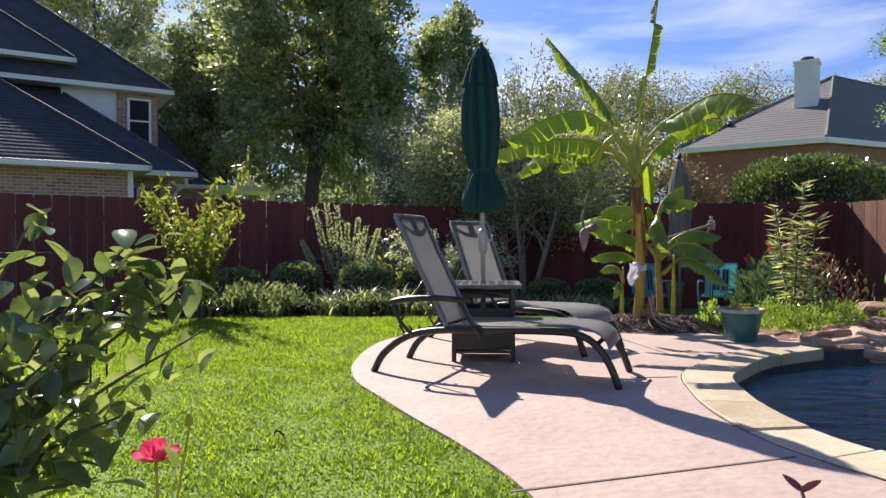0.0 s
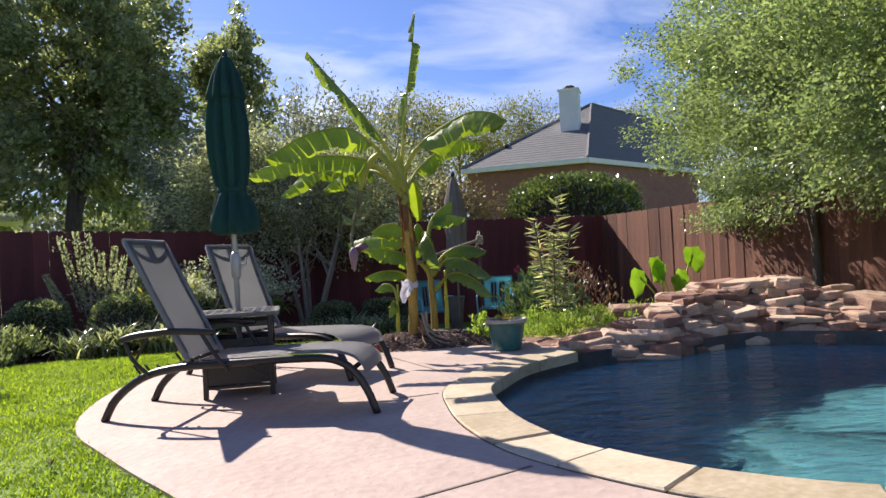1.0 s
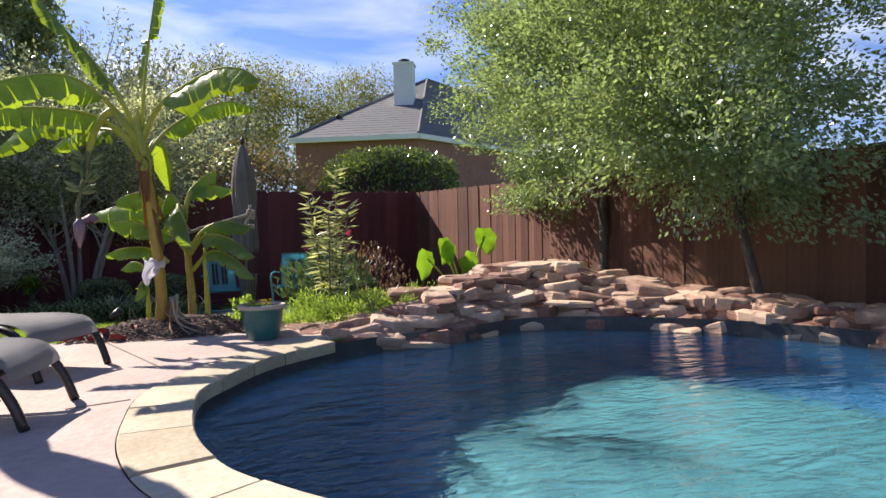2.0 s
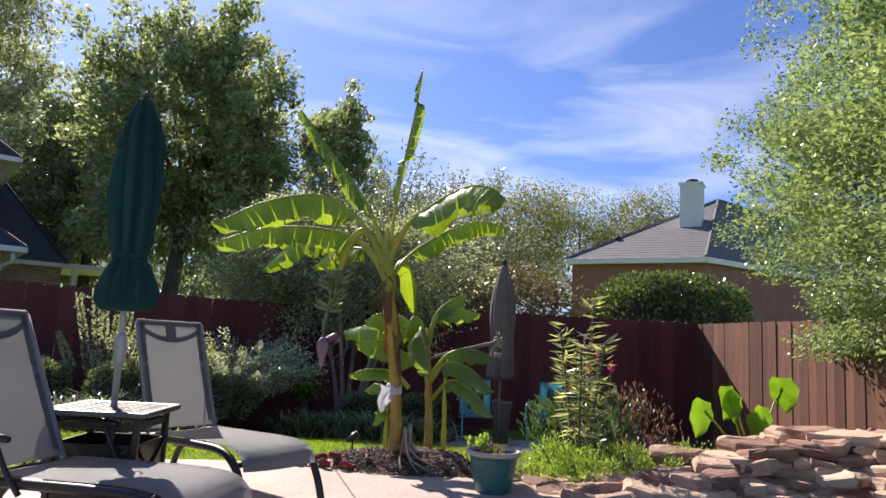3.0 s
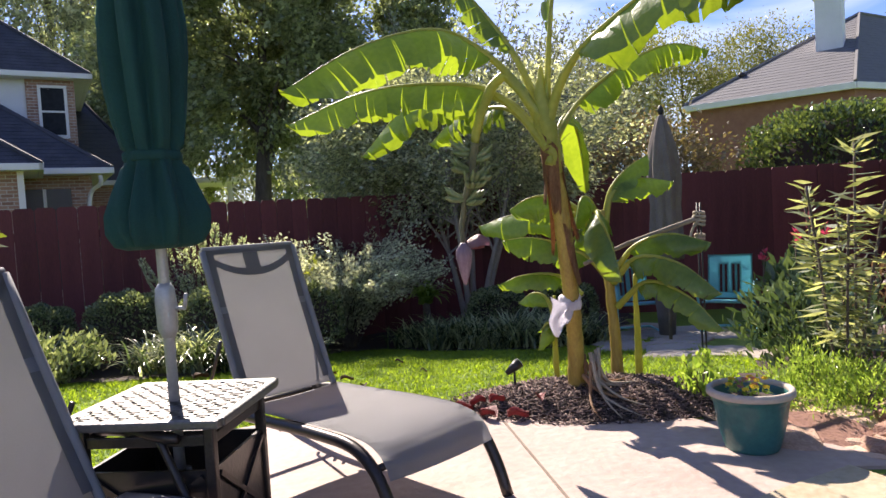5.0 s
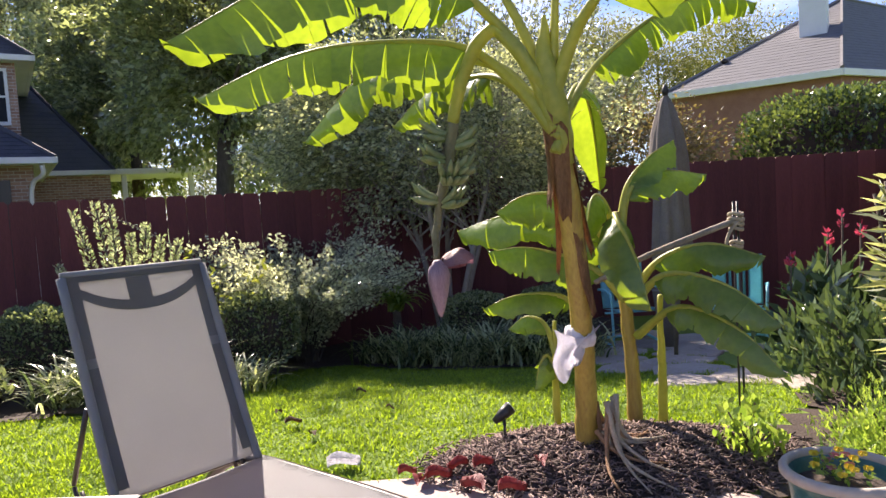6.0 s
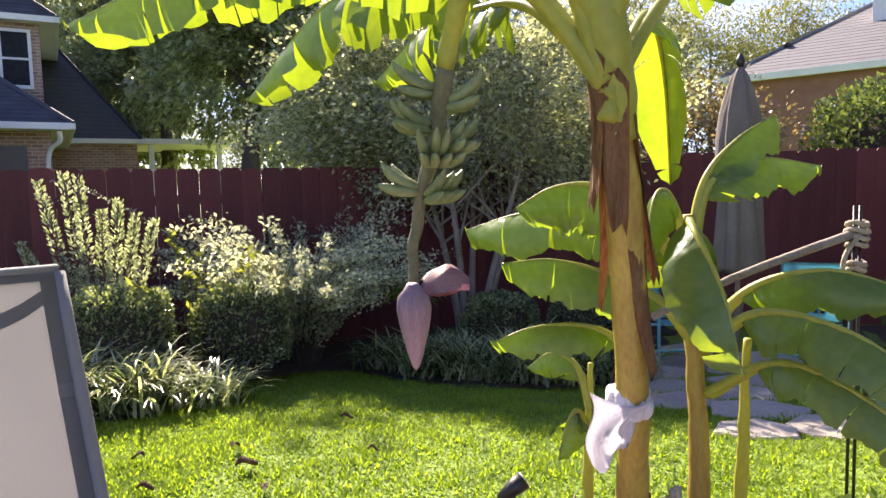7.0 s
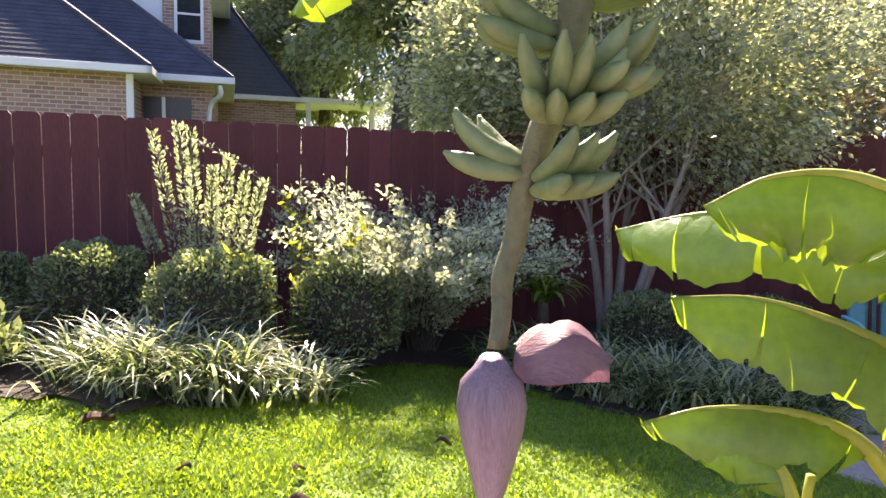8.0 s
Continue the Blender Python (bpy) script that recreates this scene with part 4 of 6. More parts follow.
def build_suckers():
    t = thing("banana_sucker", pose(0, 0, 0), "young banana shoots with broad bright leaves beside the old stem", "banana plant")
    stem(t, [(2.25, 7.58, 0.02), (2.24, 7.56, 0.4), (2.21, 7.54, 0.8), (2.19, 7.52, 1.15)], [0.040, 0.034, 0.029, 0.018], M_BANTRUNK, "stem", "pale green-brown shoot")
    stem(t, [(2.38, 7.58, 0.02), (2.37, 7.5, 0.4), (2.36, 7.44, 0.75)], [0.024, 0.020, 0.012], M_BANRIB, "stem", "pale green shoot")
    stem(t, [(1.87, 7.66, 0.02), (1.87, 7.64, 0.3), (1.88, 7.62, 0.62)], [0.020, 0.017, 0.010], M_BANRIB, "stem", "thin pale shoot")
    leaves = [
        ([(2.22, 7.53, 0.92), (2.08, 7.58, 1.1), (1.9, 7.68, 1.17), (1.63, 7.86, 1.15), (1.40, 8.0, 1.08)], 0.30, 0.25, 5, 26, 55),
        ([(2.2, 7.53, 0.9), (2.05, 7.5, 1.15), (1.9, 7.52, 1.25), (1.75, 7.57, 1.25), (1.62, 7.6, 1.18)], 0.28, 0.28, 3, 40, 60),
        ([(2.22, 7.53, 0.72), (2.1, 7.55, 0.86), (1.93, 7.56, 0.95), (1.74, 7.55, 1.0), (1.57, 7.53, 0.99)], 0.26, 0.22, 4, 22, 50),
        ([(2.05, 7.6, 0.62), (1.94, 7.58, 0.73), (1.82, 7.56, 0.77), (1.66, 7.54, 0.76), (1.53, 7.52, 0.71)], 0.18, 0.18, 2, 24, 45),
        ([(1.88, 7.62, 0.45), (1.83, 7.66, 0.60), (1.74, 7.72, 0.63), (1.65, 7.76, 0.56)], 0.15, 0.2, 1, 30, 40),
        ([(1.87, 7.64, 0.35), (1.83, 7.6, 0.45), (1.79, 7.58, 0.40), (1.76, 7.56, 0.28)], 0.14, 0.2, 0, 30, 40),
        ([(2.2, 7.52, 1.0), (2.26, 7.54, 1.24), (2.43, 7.6, 1.33), (2.66, 7.66, 1.30)], 0.23, 0.28, 2, 22, 35),
        ([(2.2, 7.52, 1.02), (2.25, 7.55, 1.26), (2.37, 7.6, 1.40), (2.51, 7.66, 1.48)], 0.19, 0.28, 1, 22, 30),
        ([(2.22, 7.5, 0.72), (2.36, 7.4, 0.92), (2.54, 7.27, 0.99), (2.74, 7.16, 0.93)], 0.22, 0.28, 2, 32, 48),
        ([(2.2, 7.5, 0.92), (2.15, 7.32, 1.12), (2.13, 7.15, 1.12), (2.18, 7.04, 0.96), (2.22, 7.0, 0.75)], 0.25, 0.28, 2, 22, 38),
        ([(2.24, 7.5, 0.70), (2.36, 7.3, 0.86), (2.55, 7.1, 0.83), (2.74, 7.0, 0.66)], 0.22, 0.24, 6, 26, 44),
        ([(2.26, 7.5, 0.55), (2.40, 7.25, 0.72), (2.58, 7.05, 0.65), (2.73, 6.95, 0.47)], 0.18, 0.26, 5, 28, 44),
        ([(2.2, 7.52, 0.85), (2.12, 7.56, 1.06), (2.07, 7.62, 1.04), (2.0, 7.7, 0.86)], 0.22, 0.25, 2, 25, 42),
        ([(2.2, 7.52, 1.0), (2.12, 7.42, 1.2), (2.05, 7.3, 1.22), (2.0, 7.2, 1.05)], 0.2, 0.25, 1, 25, 42),
    ]
    for i, (p, w, st, te, fo, cu) in enumerate(leaves):
        lf = thing("leaf", pose(0, 0, 0), "", "")
        lf.parent = t
        banana_leaf(p, w * 1.22, lf, te, fo + 6, cu + 8, "leaf_blade", st, seed=40 + i, ragged=0.35)
    return t


build_banana()
build_suckers()


# ---- trees and shrubs ----
def tree(name, base, crown, radii, leaves, leaf, material, label, bark=M_BARK, trunk_r=0.2, clumps=90, spread=0.35, trunks=1, shell=0.5, fork=0.45, aspect=0.5, category="tree", boughs=0, bough=0.6, rise=0.36, sub=9, tuft=0.24):
    """Tapered trunk(s) with limbs that end in the crown's clumps, and small single leaves."""
    t = thing(name, pose(*base), label, category)
    rel = Vector(crown) - Vector(base)
    c, p = clump_points((rel.x, rel.y, rel.z), radii, clumps, max(1, leaves // clumps), spread, shell)
    if boughs:
        c, p = bough_points((rel.x, rel.y, rel.z), radii, boughs, leaves, bough, shell, sub, rise, tuft)
    for k in range(trunks):
        a = k * 2 * math.pi / max(1, trunks) + 0.5
        lean = Vector((math.cos(a), math.sin(a), 0)) * (0.35 * radii[0] if trunks > 1 else 0.03)
        top = Vector((rel.x, rel.y, rel.z + radii[2] * 0.45)) + lean * 1.3
        pts = [Vector((lean.x * 0.12, lean.y * 0.12, -0.05)), Vector((rel.x * 0.35, rel.y * 0.35, rel.z * 0.35)) + lean * 0.45, Vector((rel.x * 0.7, rel.y * 0.7, rel.z * 0.75)) + lean * 0.9, top]
        P = curve_pts(pts, 5)
        R = [trunk_r * (1 - 0.85 * i / (len(P) - 1)) for i in range(len(P))]
        trunk = part("trunk", tube(bmesh.new(), P, R, 8), bark, t, "", True)
        for q in c[k::trunks][:: max(1, len(c) // trunks // 14)]:
            j = int(len(P) * fork) + int(rng.integers(0, max(1, len(P) - int(len(P) * fork) - 1)))
            s = P[min(j, len(P) - 1)]
            q = Vector(q)
            m = s.lerp(q, 0.5) + Vector((0, 0, 0.12 * (q - s).length))
            r0 = max(R[min(j, len(R) - 1)] * 0.5, 0.01)
            part("limb", tube(bmesh.new(), curve_pts([s, m, q], 3), [r0, r0 * 0.85, r0 * 0.7, r0 * 0.5, r0 * 0.35, r0 * 0.25, r0 * 0.15], 5, cap=False), bark, trunk, "", True)
    cr = leaf_cards("crown", p, leaf, material, aspect, 0.25, (rel.x, rel.y, rel.z - radii[2] * 0.4), flat=0.8)
    cr.parent = t
    return t


# behind the left fence
tree("oak_tree", (-5.9, 22.6, -0.3), (-5.45, 22.8, 7.0), (3.6, 3.4, 4.75), 62000, 0.19, M_OAK, "large dark green shade tree behind the fence", trunk_r=0.34, fork=0.3, boughs=85, bough=0.95, shell=0.4, rise=0.8)
tree("oak_tree", (-10.8, 27.5, -0.3), (-10.8, 27.5, 7.0), (2.7, 2.4, 4.9), 30000, 0.2, M_OAK, "tall narrow dark tree behind the neighbouring house", trunk_r=0.3, boughs=55, bough=0.85, rise=0.9)
tree("oak_tree", (-14.2, 30.5, -0.3), (-14.2, 30.5, 6.0), (3.2, 2.4, 5.0), 24000, 0.24, M_OAK, "dark green tree behind the neighbouring house", trunk_r=0.3, boughs=70, bough=1.0)
tree("shade_tree", (-20.5, 36.0, -0.3), (-21.6, 36.0, 11.0), (5.0, 4.0, 9.6), 44000, 0.25, M_GREYLEAF, "tall grey-green tree beyond the neighbouring roof", trunk_r=0.4, boughs=110, bough=1.5)
for x, y in ((-13.5, 45.0), (-8.0, 46.5), (-2.5, 45.5), (3.0, 47.0)):
    tree("shade_tree", (x, y, -0.4), (x, y, 2.3), (3.6, 2.0, 2.9), 7000, 0.3, M_EVERGREEN, "distant grey-green tree beyond the neighbouring gardens", trunk_r=0.2, clumps=60, spread=0.55)
tree("oak_tree", (-1.2, 24.5, -0.3), (-1.2, 24.5, 5.6), (1.5, 1.5, 4.0), 17000, 0.18, M_OAK, "slender dark tree behind the fence", trunk_r=0.2, boughs=40, bough=0.6, rise=0.8)
tree("crape_myrtle", (1.0, 12.35, -0.36), (1.15, 12.65, 2.05), (1.95, 1.15, 1.05), 40000, 0.062, M_GREYLEAF, "multi-stemmed ornamental tree with fine glossy leaves by the fence corner", M_PALEBARK, 0.05, 170, 0.17, trunks=5, fork=0.4)
tree("crape_myrtle", (-0.35, 12.75, -0.3), (-0.1, 13.0, 2.35), (1.1, 1.0, 1.05), 22000, 0.065, M_GREYLEAF, "fine-leaved ornamental tree beside the fence", M_PALEBARK, 0.05, 90, 0.17, trunks=3, fork=0.4)
tree("bronze_shrub", (4.5, 16.2, -0.3), (4.35, 16.2, 1.75), (1.2, 1.0, 1.25), 8000, 0.09, M_BROWNLEAF, "bronze-brown shrub behind the fence", trunk_r=0.07, clumps=80, spread=0.2, category="shrub")
# distant row of trees
for k, (x, y, z, rx, rz) in enumerate(((9, 56, 9, 4.5, 5.2), (15, 60, 9.5, 5, 5.4), (22, 62, 10, 5, 5.2), (28, 60, 9, 4.5, 5.5), (35, 60, 10, 6, 6), (43, 58, 9, 6, 6), (3, 58, 8.5, 5, 5), (-4, 60, 8, 5, 5), (52, 54, 9, 6, 6), (-12, 60, 8, 6, 6), (-24, 58, 9, 6, 7), (-34, 52, 9, 6, 8))):
    tree("distant_tree", (x, y, -0.3), (x, y, z), (rx, 3, rz), 20000, 0.22, M_FARLEAF, "yellow-green tree in the distance", trunk_r=0.3, clumps=75, spread=0.8)
# right of the pool
tree("pool_tree", (7.45, 8.2, -0.1), (7.8, 8.6, 3.1), (2.45, 2.5, 2.8), 130000, 0.054, M_RIGHTLEAF, "leafy light green tree overhanging the pool fence", M_BARK, 0.08, fork=0.3, boughs=44, bough=0.9, shell=0.45, rise=0.34, sub=15, tuft=0.15)
tree("pool_tree", (7.3, 5.5, -0.05), (6.95, 6.1, 2.75), (2.1, 2.3, 2.35), 110000, 0.054, M_RIGHTLEAF, "leafy light green tree behind the rock waterfall", M_BARK, 0.06, fork=0.3, boughs=38, bough=0.9, shell=0.45, rise=0.34, sub=15, tuft=0.15)
tree("pool_tree", (7.25, 4.1, -0.05), (7.9, 3.4, 3.2), (1.6, 1.8, 2.4), 40000, 0.062, M_RIGHTLEAF, "leafy light green tree with pale stems beside the pool", M_PALEBARK, 0.06, trunks=3, fork=0.4, boughs=45, bough=0.7)


def mound_shrub(name, at, radii, n, leaf, material, label, core=M_OAK, group="", flat=0.0, category="shrub"):
    """A clipped shrub: a dense skin of leaves over a solid soil-coloured core."""
    t = thing(name, pose(*at), label, category, group)
    u = unit(rng.normal(size=(n, 3)))
    u[:, 2] = np.where(u[:, 2] < -0.5, -u[:, 2], u[:, 2])
    rr = rng.uniform(0.86, 1.04, size=(n, 1)) + 0.05 * np.sin(u[:, :1] * 9 + u[:, 1:2] * 7)
    sq = 1 / np.maximum(np.abs(u).max(1, keepdims=True), 0.001) * 0.28 + 0.72 * 1.0
    p = u * rr * sq * 0.86 * np.asarray(radii)
    p[:, 2] += radii[2] * 0.9
    lf = leaf_cards("foliage", p, leaf, material, 0.5, 0.0, (0, 0, radii[2] * 0.5))
    lf.parent = t
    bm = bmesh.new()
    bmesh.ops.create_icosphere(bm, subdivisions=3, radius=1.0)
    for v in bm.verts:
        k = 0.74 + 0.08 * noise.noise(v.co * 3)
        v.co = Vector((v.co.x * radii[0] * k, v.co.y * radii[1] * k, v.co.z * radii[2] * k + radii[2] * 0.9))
    part("inner_core", bm, M_SOIL, t, "", True)
    return t


for k, (x, y, rx, rz) in enumerate(((-2.26, 9.6, 0.43, 0.44), (-1.29, 9.65, 0.46, 0.45), (-0.58, 10.2, 0.43, 0.46), (1.35, 11.6, 0.42, 0.36), (2.2, 11.9, 0.45, 0.36), (-3.0, 9.3, 0.40, 0.38))):
    mound_shrub("boxwood", (x, y, grade(x, y) + 0.0), (rx, rx * 0.9, rz), 7000, 0.036, M_BOX, "clipped rounded boxwood shrub in the fence bed", group="clipped boxwoods along the fence")
mound_shrub("hedge", (7.1, 15.3, -0.2), (1.95, 1.2, 1.62), 13000, 0.09, M_HEDGE, "large dense clipped green hedge behind the fence")
mound_shrub("hedge", (5.95, 15.2, -0.2), (0.55, 0.6, 1.1), 3500, 0.08, M_HEDGE, "glossy conical evergreen behind the fence")
mound_shrub("hedge", (6.55, 14.9, -0.2), (0.5, 0.5, 1.2), 3500, 0.08, M_HEDGE, "glossy conical evergreen behind the fence")


def strap_clump(name, at, n, length, width, material, label, spread=0.12, category="plant", group="", stand=0.6):
    """Arching strap leaves from one crown."""
    t = thing(name, pose(*at), label, category, group)
    S = 6
    a = rng.uniform(0, 2 * np.pi, n)
    L = length * rng.uniform(0.6, 1.15, n)
    e0 = rng.uniform(0.85, 1.5, n)
    o = rng.normal(0, spread, size=(n, 2))
    d = np.stack([np.cos(a), np.sin(a)], 1)
    side = np.stack([-np.sin(a), np.cos(a), np.zeros(n)], 1)
    pos = np.concatenate([o, np.zeros((n, 1))], 1)
    V = []
    for i in range(S + 1):
        f = i / S
        w = width * (1 - f ** 2.2) * 0.5 + 0.0006
        V.append(pos + side * w)
        V.append(pos - side * w)
        el = e0 - f ** 1.3 * (2.9 - stand)
        step = (L / S)[:, None]
        pos = pos + np.concatenate([d * np.cos(el)[:, None], np.sin(el)[:, None]], 1) * step
    V = np.stack(V, 1).reshape(-1, 3)
    V[:, 2] = np.maximum(V[:, 2], 0.004)
    base = (np.arange(n) * (2 * (S + 1)))[:, None, None]
    q = np.array([[2 * i, 2 * i + 1, 2 * i + 3, 2 * i + 2] for i in range(S)])[None]
    lf = raw_mesh("leaves", V, (base + q).reshape(-1, 4), material)
    lf.parent = t
    return t


G_LIR = "variegated liriope clumps along the beds"
for x, y, n, L in ((-1.22, 8.95, 260, 0.42), (-0.80, 9.05, 240, 0.40), (-1.6, 9.0, 160, 0.36), (-0.45, 9.35, 120, 0.3), (-2.5, 8.8, 220, 0.42), (-3.1, 8.6, 160, 0.4), (0.75, 10.75, 230, 0.38), (1.15, 10.6, 240, 0.40), (1.55, 10.5, 240, 0.40), (1.95, 10.45, 220, 0.38), (2.3, 10.6, 180, 0.36), (0.95, 11.1, 160, 0.36), (1.75, 10.95, 160, 0.36), (0.4, 11.0, 140, 0.34)):
    strap_clump("liriope", (x, y, grade(x, y)), int(n * 1.6), L * 1.35, 0.021, M_BLADE2, "clump of arching striped liriope leaves edging the bed", 0.11, group=G_LIR, stand=1.25)


def wand_shrub(name, at, n, length, leaf, material, label, arch=0.9, per=60, bark=M_BARK, tilt=0.5, aspect=0.5, toward=None, loose=0.45, thick=0.008, category="shrub"):
    """Long shoots from the base, each set along its length with leaves."""
    t = thing(name, pose(*at), label, category)
    pts = []
    for k in range(n):
        a = rng.uniform(0, 2 * math.pi) if toward is None else toward + rng.normal(0, 0.7)
        L = length * rng.uniform(0.7, 1.15)
        el, p = math.pi / 2 - rng.uniform(0.05, tilt), Vector((rng.normal(0, 0.04), rng.normal(0, 0.04), 0))
        line = [p]
        for i in range(8):
            p = p + Vector((math.cos(a) * math.cos(el), math.sin(a) * math.cos(el), math.sin(el))) * L / 8
            el -= arch / 8 * rng.uniform(0.5, 1.5)
            line.append(p)
        part("shoot", tube(bmesh.new(), line, [thick * (1 - 0.8 * i / 8) + 0.001 for i in range(9)], 4, cap=False), bark, t, "", True)
        A = np.array([list(q) for q in line])
        f = rng.uniform(0.2, 1.0, per) * 8
        i = np.minimum(f.astype(int), 7)
        pts.append(A[i] + (A[i + 1] - A[i]) * (f - i)[:, None] + rng.normal(0, leaf * loose, size=(per, 3)))
    lf = leaf_cards("foliage", np.concatenate(pts), leaf, material, aspect, 0.1)
    lf.parent = t
    return t


wand_shrub("abelia", (-0.45, 11.25, grade(0, 11.25)), 210, 1.66, 0.046, M_ABELIA, "arching fine-leaved grey-green shrub against the fence", 1.2, 190, tilt=0.5, loose=0.7)
wand_shrub("abelia", (-0.9, 11.0, grade(0, 11)), 11, 2.2, 0.036, M_ABELIA, "long arching sprays of small pale leaves by the fence", 1.3, 80, tilt=0.55, toward=3.0)
wand_shrub("young_tree", (-0.95, 10.1, grade(0, 10.1)), 9, 1.25, 0.085, M_YELLEAF, "young staked shrub with yellow-green leaves", 0.8, 40, tilt=0.25, aspect=0.4)


for x, y, h in ((-1.7, 17.6, 4.6), (-0.6, 18.6, 5.4), (0.6, 18.2, 6.0), (1.6, 18.9, 6.2), (2.6, 18.4, 5.6), (3.5, 19.0, 5.0)):
    wand_shrub("evergreen_tree", (x, y, -0.3), 30, h * 0.92, 0.115, M_EVERGREEN, "airy grey-green tree with upright shoots behind the fence", 0.28, 420, tilt=0.3, aspect=0.4, loose=1.2, thick=0.022, category="tree")


def spike_plant(name, at, stems, label, material=M_PALEFLOWER, leaf=0.05, per=150, radius=0.045, category="plant", droop=0.2, aspect=0.35):
    """Upright stems clad all round in narrow leaves."""
    t = thing(name, pose(*at), label, category)
    for (x, y, z0, z1, lx, ly) in stems:
        st = part("stem", tube(bmesh.new(), curve_pts([(x, y, 0), (x + lx * 0.5, y + ly * 0.5, z1 * 0.55), (x + lx, y + ly, z1)], 5), 0.008, 5), M_BARK, t, "", True)
        f = rng.uniform(0, 1, per)
        a = rng.uniform(0, 2 * np.pi, per)
        g = (z0 + (z1 - z0) * f) / z1
        r = radius * (1.1 - 0.55 * f)
        p = np.stack([x + lx * g + r * np.cos(a), y + ly * g + r * np.sin(a), g * z1], 1)
        ax = np.stack([x + lx * g, y + ly * g, g * z1 - radius * 0.6], 1)
        lf = leaf_cards("foliage", p + unit(p - ax) * leaf * 0.35, leaf, material, aspect, droop - 0.3, ax, pull=2.2)
        lf.parent = st
    return t


gz = grade(0, 9.95)
spike_plant("spiked_shrub", (-1.68, 10.05, gz), [(-0.06, 0, 0.62, 1.60, -0.40, 0.0), (-0.04, 0.03, 0.65, 1.66, -0.25, 0.04), (-0.02, 0, 0.6, 1.63, -0.10, 0.0), (0.0, 0.02, 0.6, 1.36, 0.02, 0.05), (0.03, 0, 0.6, 1.44, 0.17, 0.02), (0.05, 0.02, 0.55, 1.32, 0.25, 0.06), (0.08, 0, 0.5, 1.28, 0.42, 0.0), (-0.1, 0, 0.7, 1.12, -0.55, 0.0), (0.0, 0.1, 0.3, 0.9, -0.3, 0.1), (0.1, 0.1, 0.3, 0.85, 0.15, 0.1)],
            "upright shrub with leafy pale-tipped spikes above the boxwoods", per=430, leaf=0.042, radius=0.04)


def build_oleander():
    stems = []
    for k in range(6):
        a = k * 1.05
        stems.append((0.05 * math.cos(a), 0.05 * math.sin(a), 0.25, (1.45 if k == 0 else 1.05 + 0.22 * ((k * 5) % 4) / 4), 0.17 * math.cos(a + 0.3) * (0.2 if k == 0 else 1), 0.17 * math.sin(a + 0.3) * (0.2 if k == 0 else 1)))
    spike_plant("oleander", (3.52, 7.35, 0.0), stems, "tall oleander with long narrow pale green leaves", M_OLEANDER, 0.165, 70, 0.02, "shrub", aspect=0.13, droop=0.8)


build_oleander()


def blade_leaf(bm, base, tip, width, sag, ruffle=0.0):
    """A broad single leaf, heart-shaped, from base to tip."""
    b, e = Vector(base), Vector(tip)
    T = (e - b)
    S = T.cross(Vector((0.2, -1, 0.15))).normalized()
    N = S.cross(T).normalized()
    rows = []
    for i in range(9):
        f = i / 8
        w = width * (math.sin(math.pi * min(1.0, 0.18 + f * 0.82)) ** 0.75) * 0.5 * (1.05 if f < 0.5 else 1)
        c = b + T * f - Vector((0, 0, 1)) * sag * f * f
        rows.append([bm.verts.new(c + S * w * u + N * (0.10 * width * (abs(u) ** 1.5) + ruffle * math.sin(f * 14 + 3 * u) * abs(u))) for u in (-1, -0.66, -0.33, 0, 0.33, 0.66, 1)])
    for p, q in zip(rows, rows[1:]):
        for i in range(6):
            bm.faces.new((p[i], p[i + 1], q[i + 1], q[i]))


def build_taro():
    t = thing("elephant_ear", pose(5.2, 7.85, 0.0), "elephant ear plant with large backlit bright green leaves", "plant")
    for k, (tx, ty, tz, L, w, dx, dz) in enumerate(((0.42, 0.3, 0.78, 0.34, 0.32, 0.05, -1.0), (-0.45, 0.0, 0.55, 0.36, 0.22, -0.3, -1.0), (-0.2, 0.1, 0.68, 0.34, 0.2, 0.15, -1), (-0.05, -0.1, 0.46, 0.4, 0.2, 0.35, -1.0), (0.1, 0.0, 0.52, 0.3, 0.18, -0.15, -1.0), (-0.1, 0.1, 0.62, 0.3, 0.2, -0.5, -0.8))):
        a = part("leaf_stalk", tube(bmesh.new(), curve_pts([(0.03 * k - 0.08, 0, 0), (tx * 0.55, ty * 0.5, tz * 0.6), (tx, ty, tz)], 5), 0.011, 6), M_BANRIB, t, "", True)
        bm = bmesh.new()
        v = Vector((dx, -0.25, dz)).normalized() * L
        blade_leaf(bm, (tx, ty, tz + 0.08), (tx + v.x, ty + v.y, tz + 0.08 + v.z), w, 0.0, 0.015)
        part("leaf_blade", bm, M_TARO, a, "", True)


build_taro()


def scatter_shrub(name, at, radii, n, leaf, material, label, aspect=0.5, category="plant", clumps=40):
    t = thing(name, pose(*at), label, category)
    c, p = clump_points((0, 0, radii[2] * 0.55), radii, clumps, max(1, n // clumps), min(radii) * 0.22, 0.35)
    p[:, 2] = np.abs(p[:, 2])
    lf = leaf_cards("foliage", p, leaf, material, aspect, -0.3, (0, 0, -0.3))
    lf.parent = t
    tw = bmesh.new()
    for q in c[:24]:
        tube(tw, [(0, 0, 0), (q[0] * 0.5, q[1] * 0.5, abs(q[2]) * 0.6), (q[0], q[1], abs(q[2]))], 0.005, 4, cap=False)
    part("stem", tw, M_BARK, t, "", True)
    return t


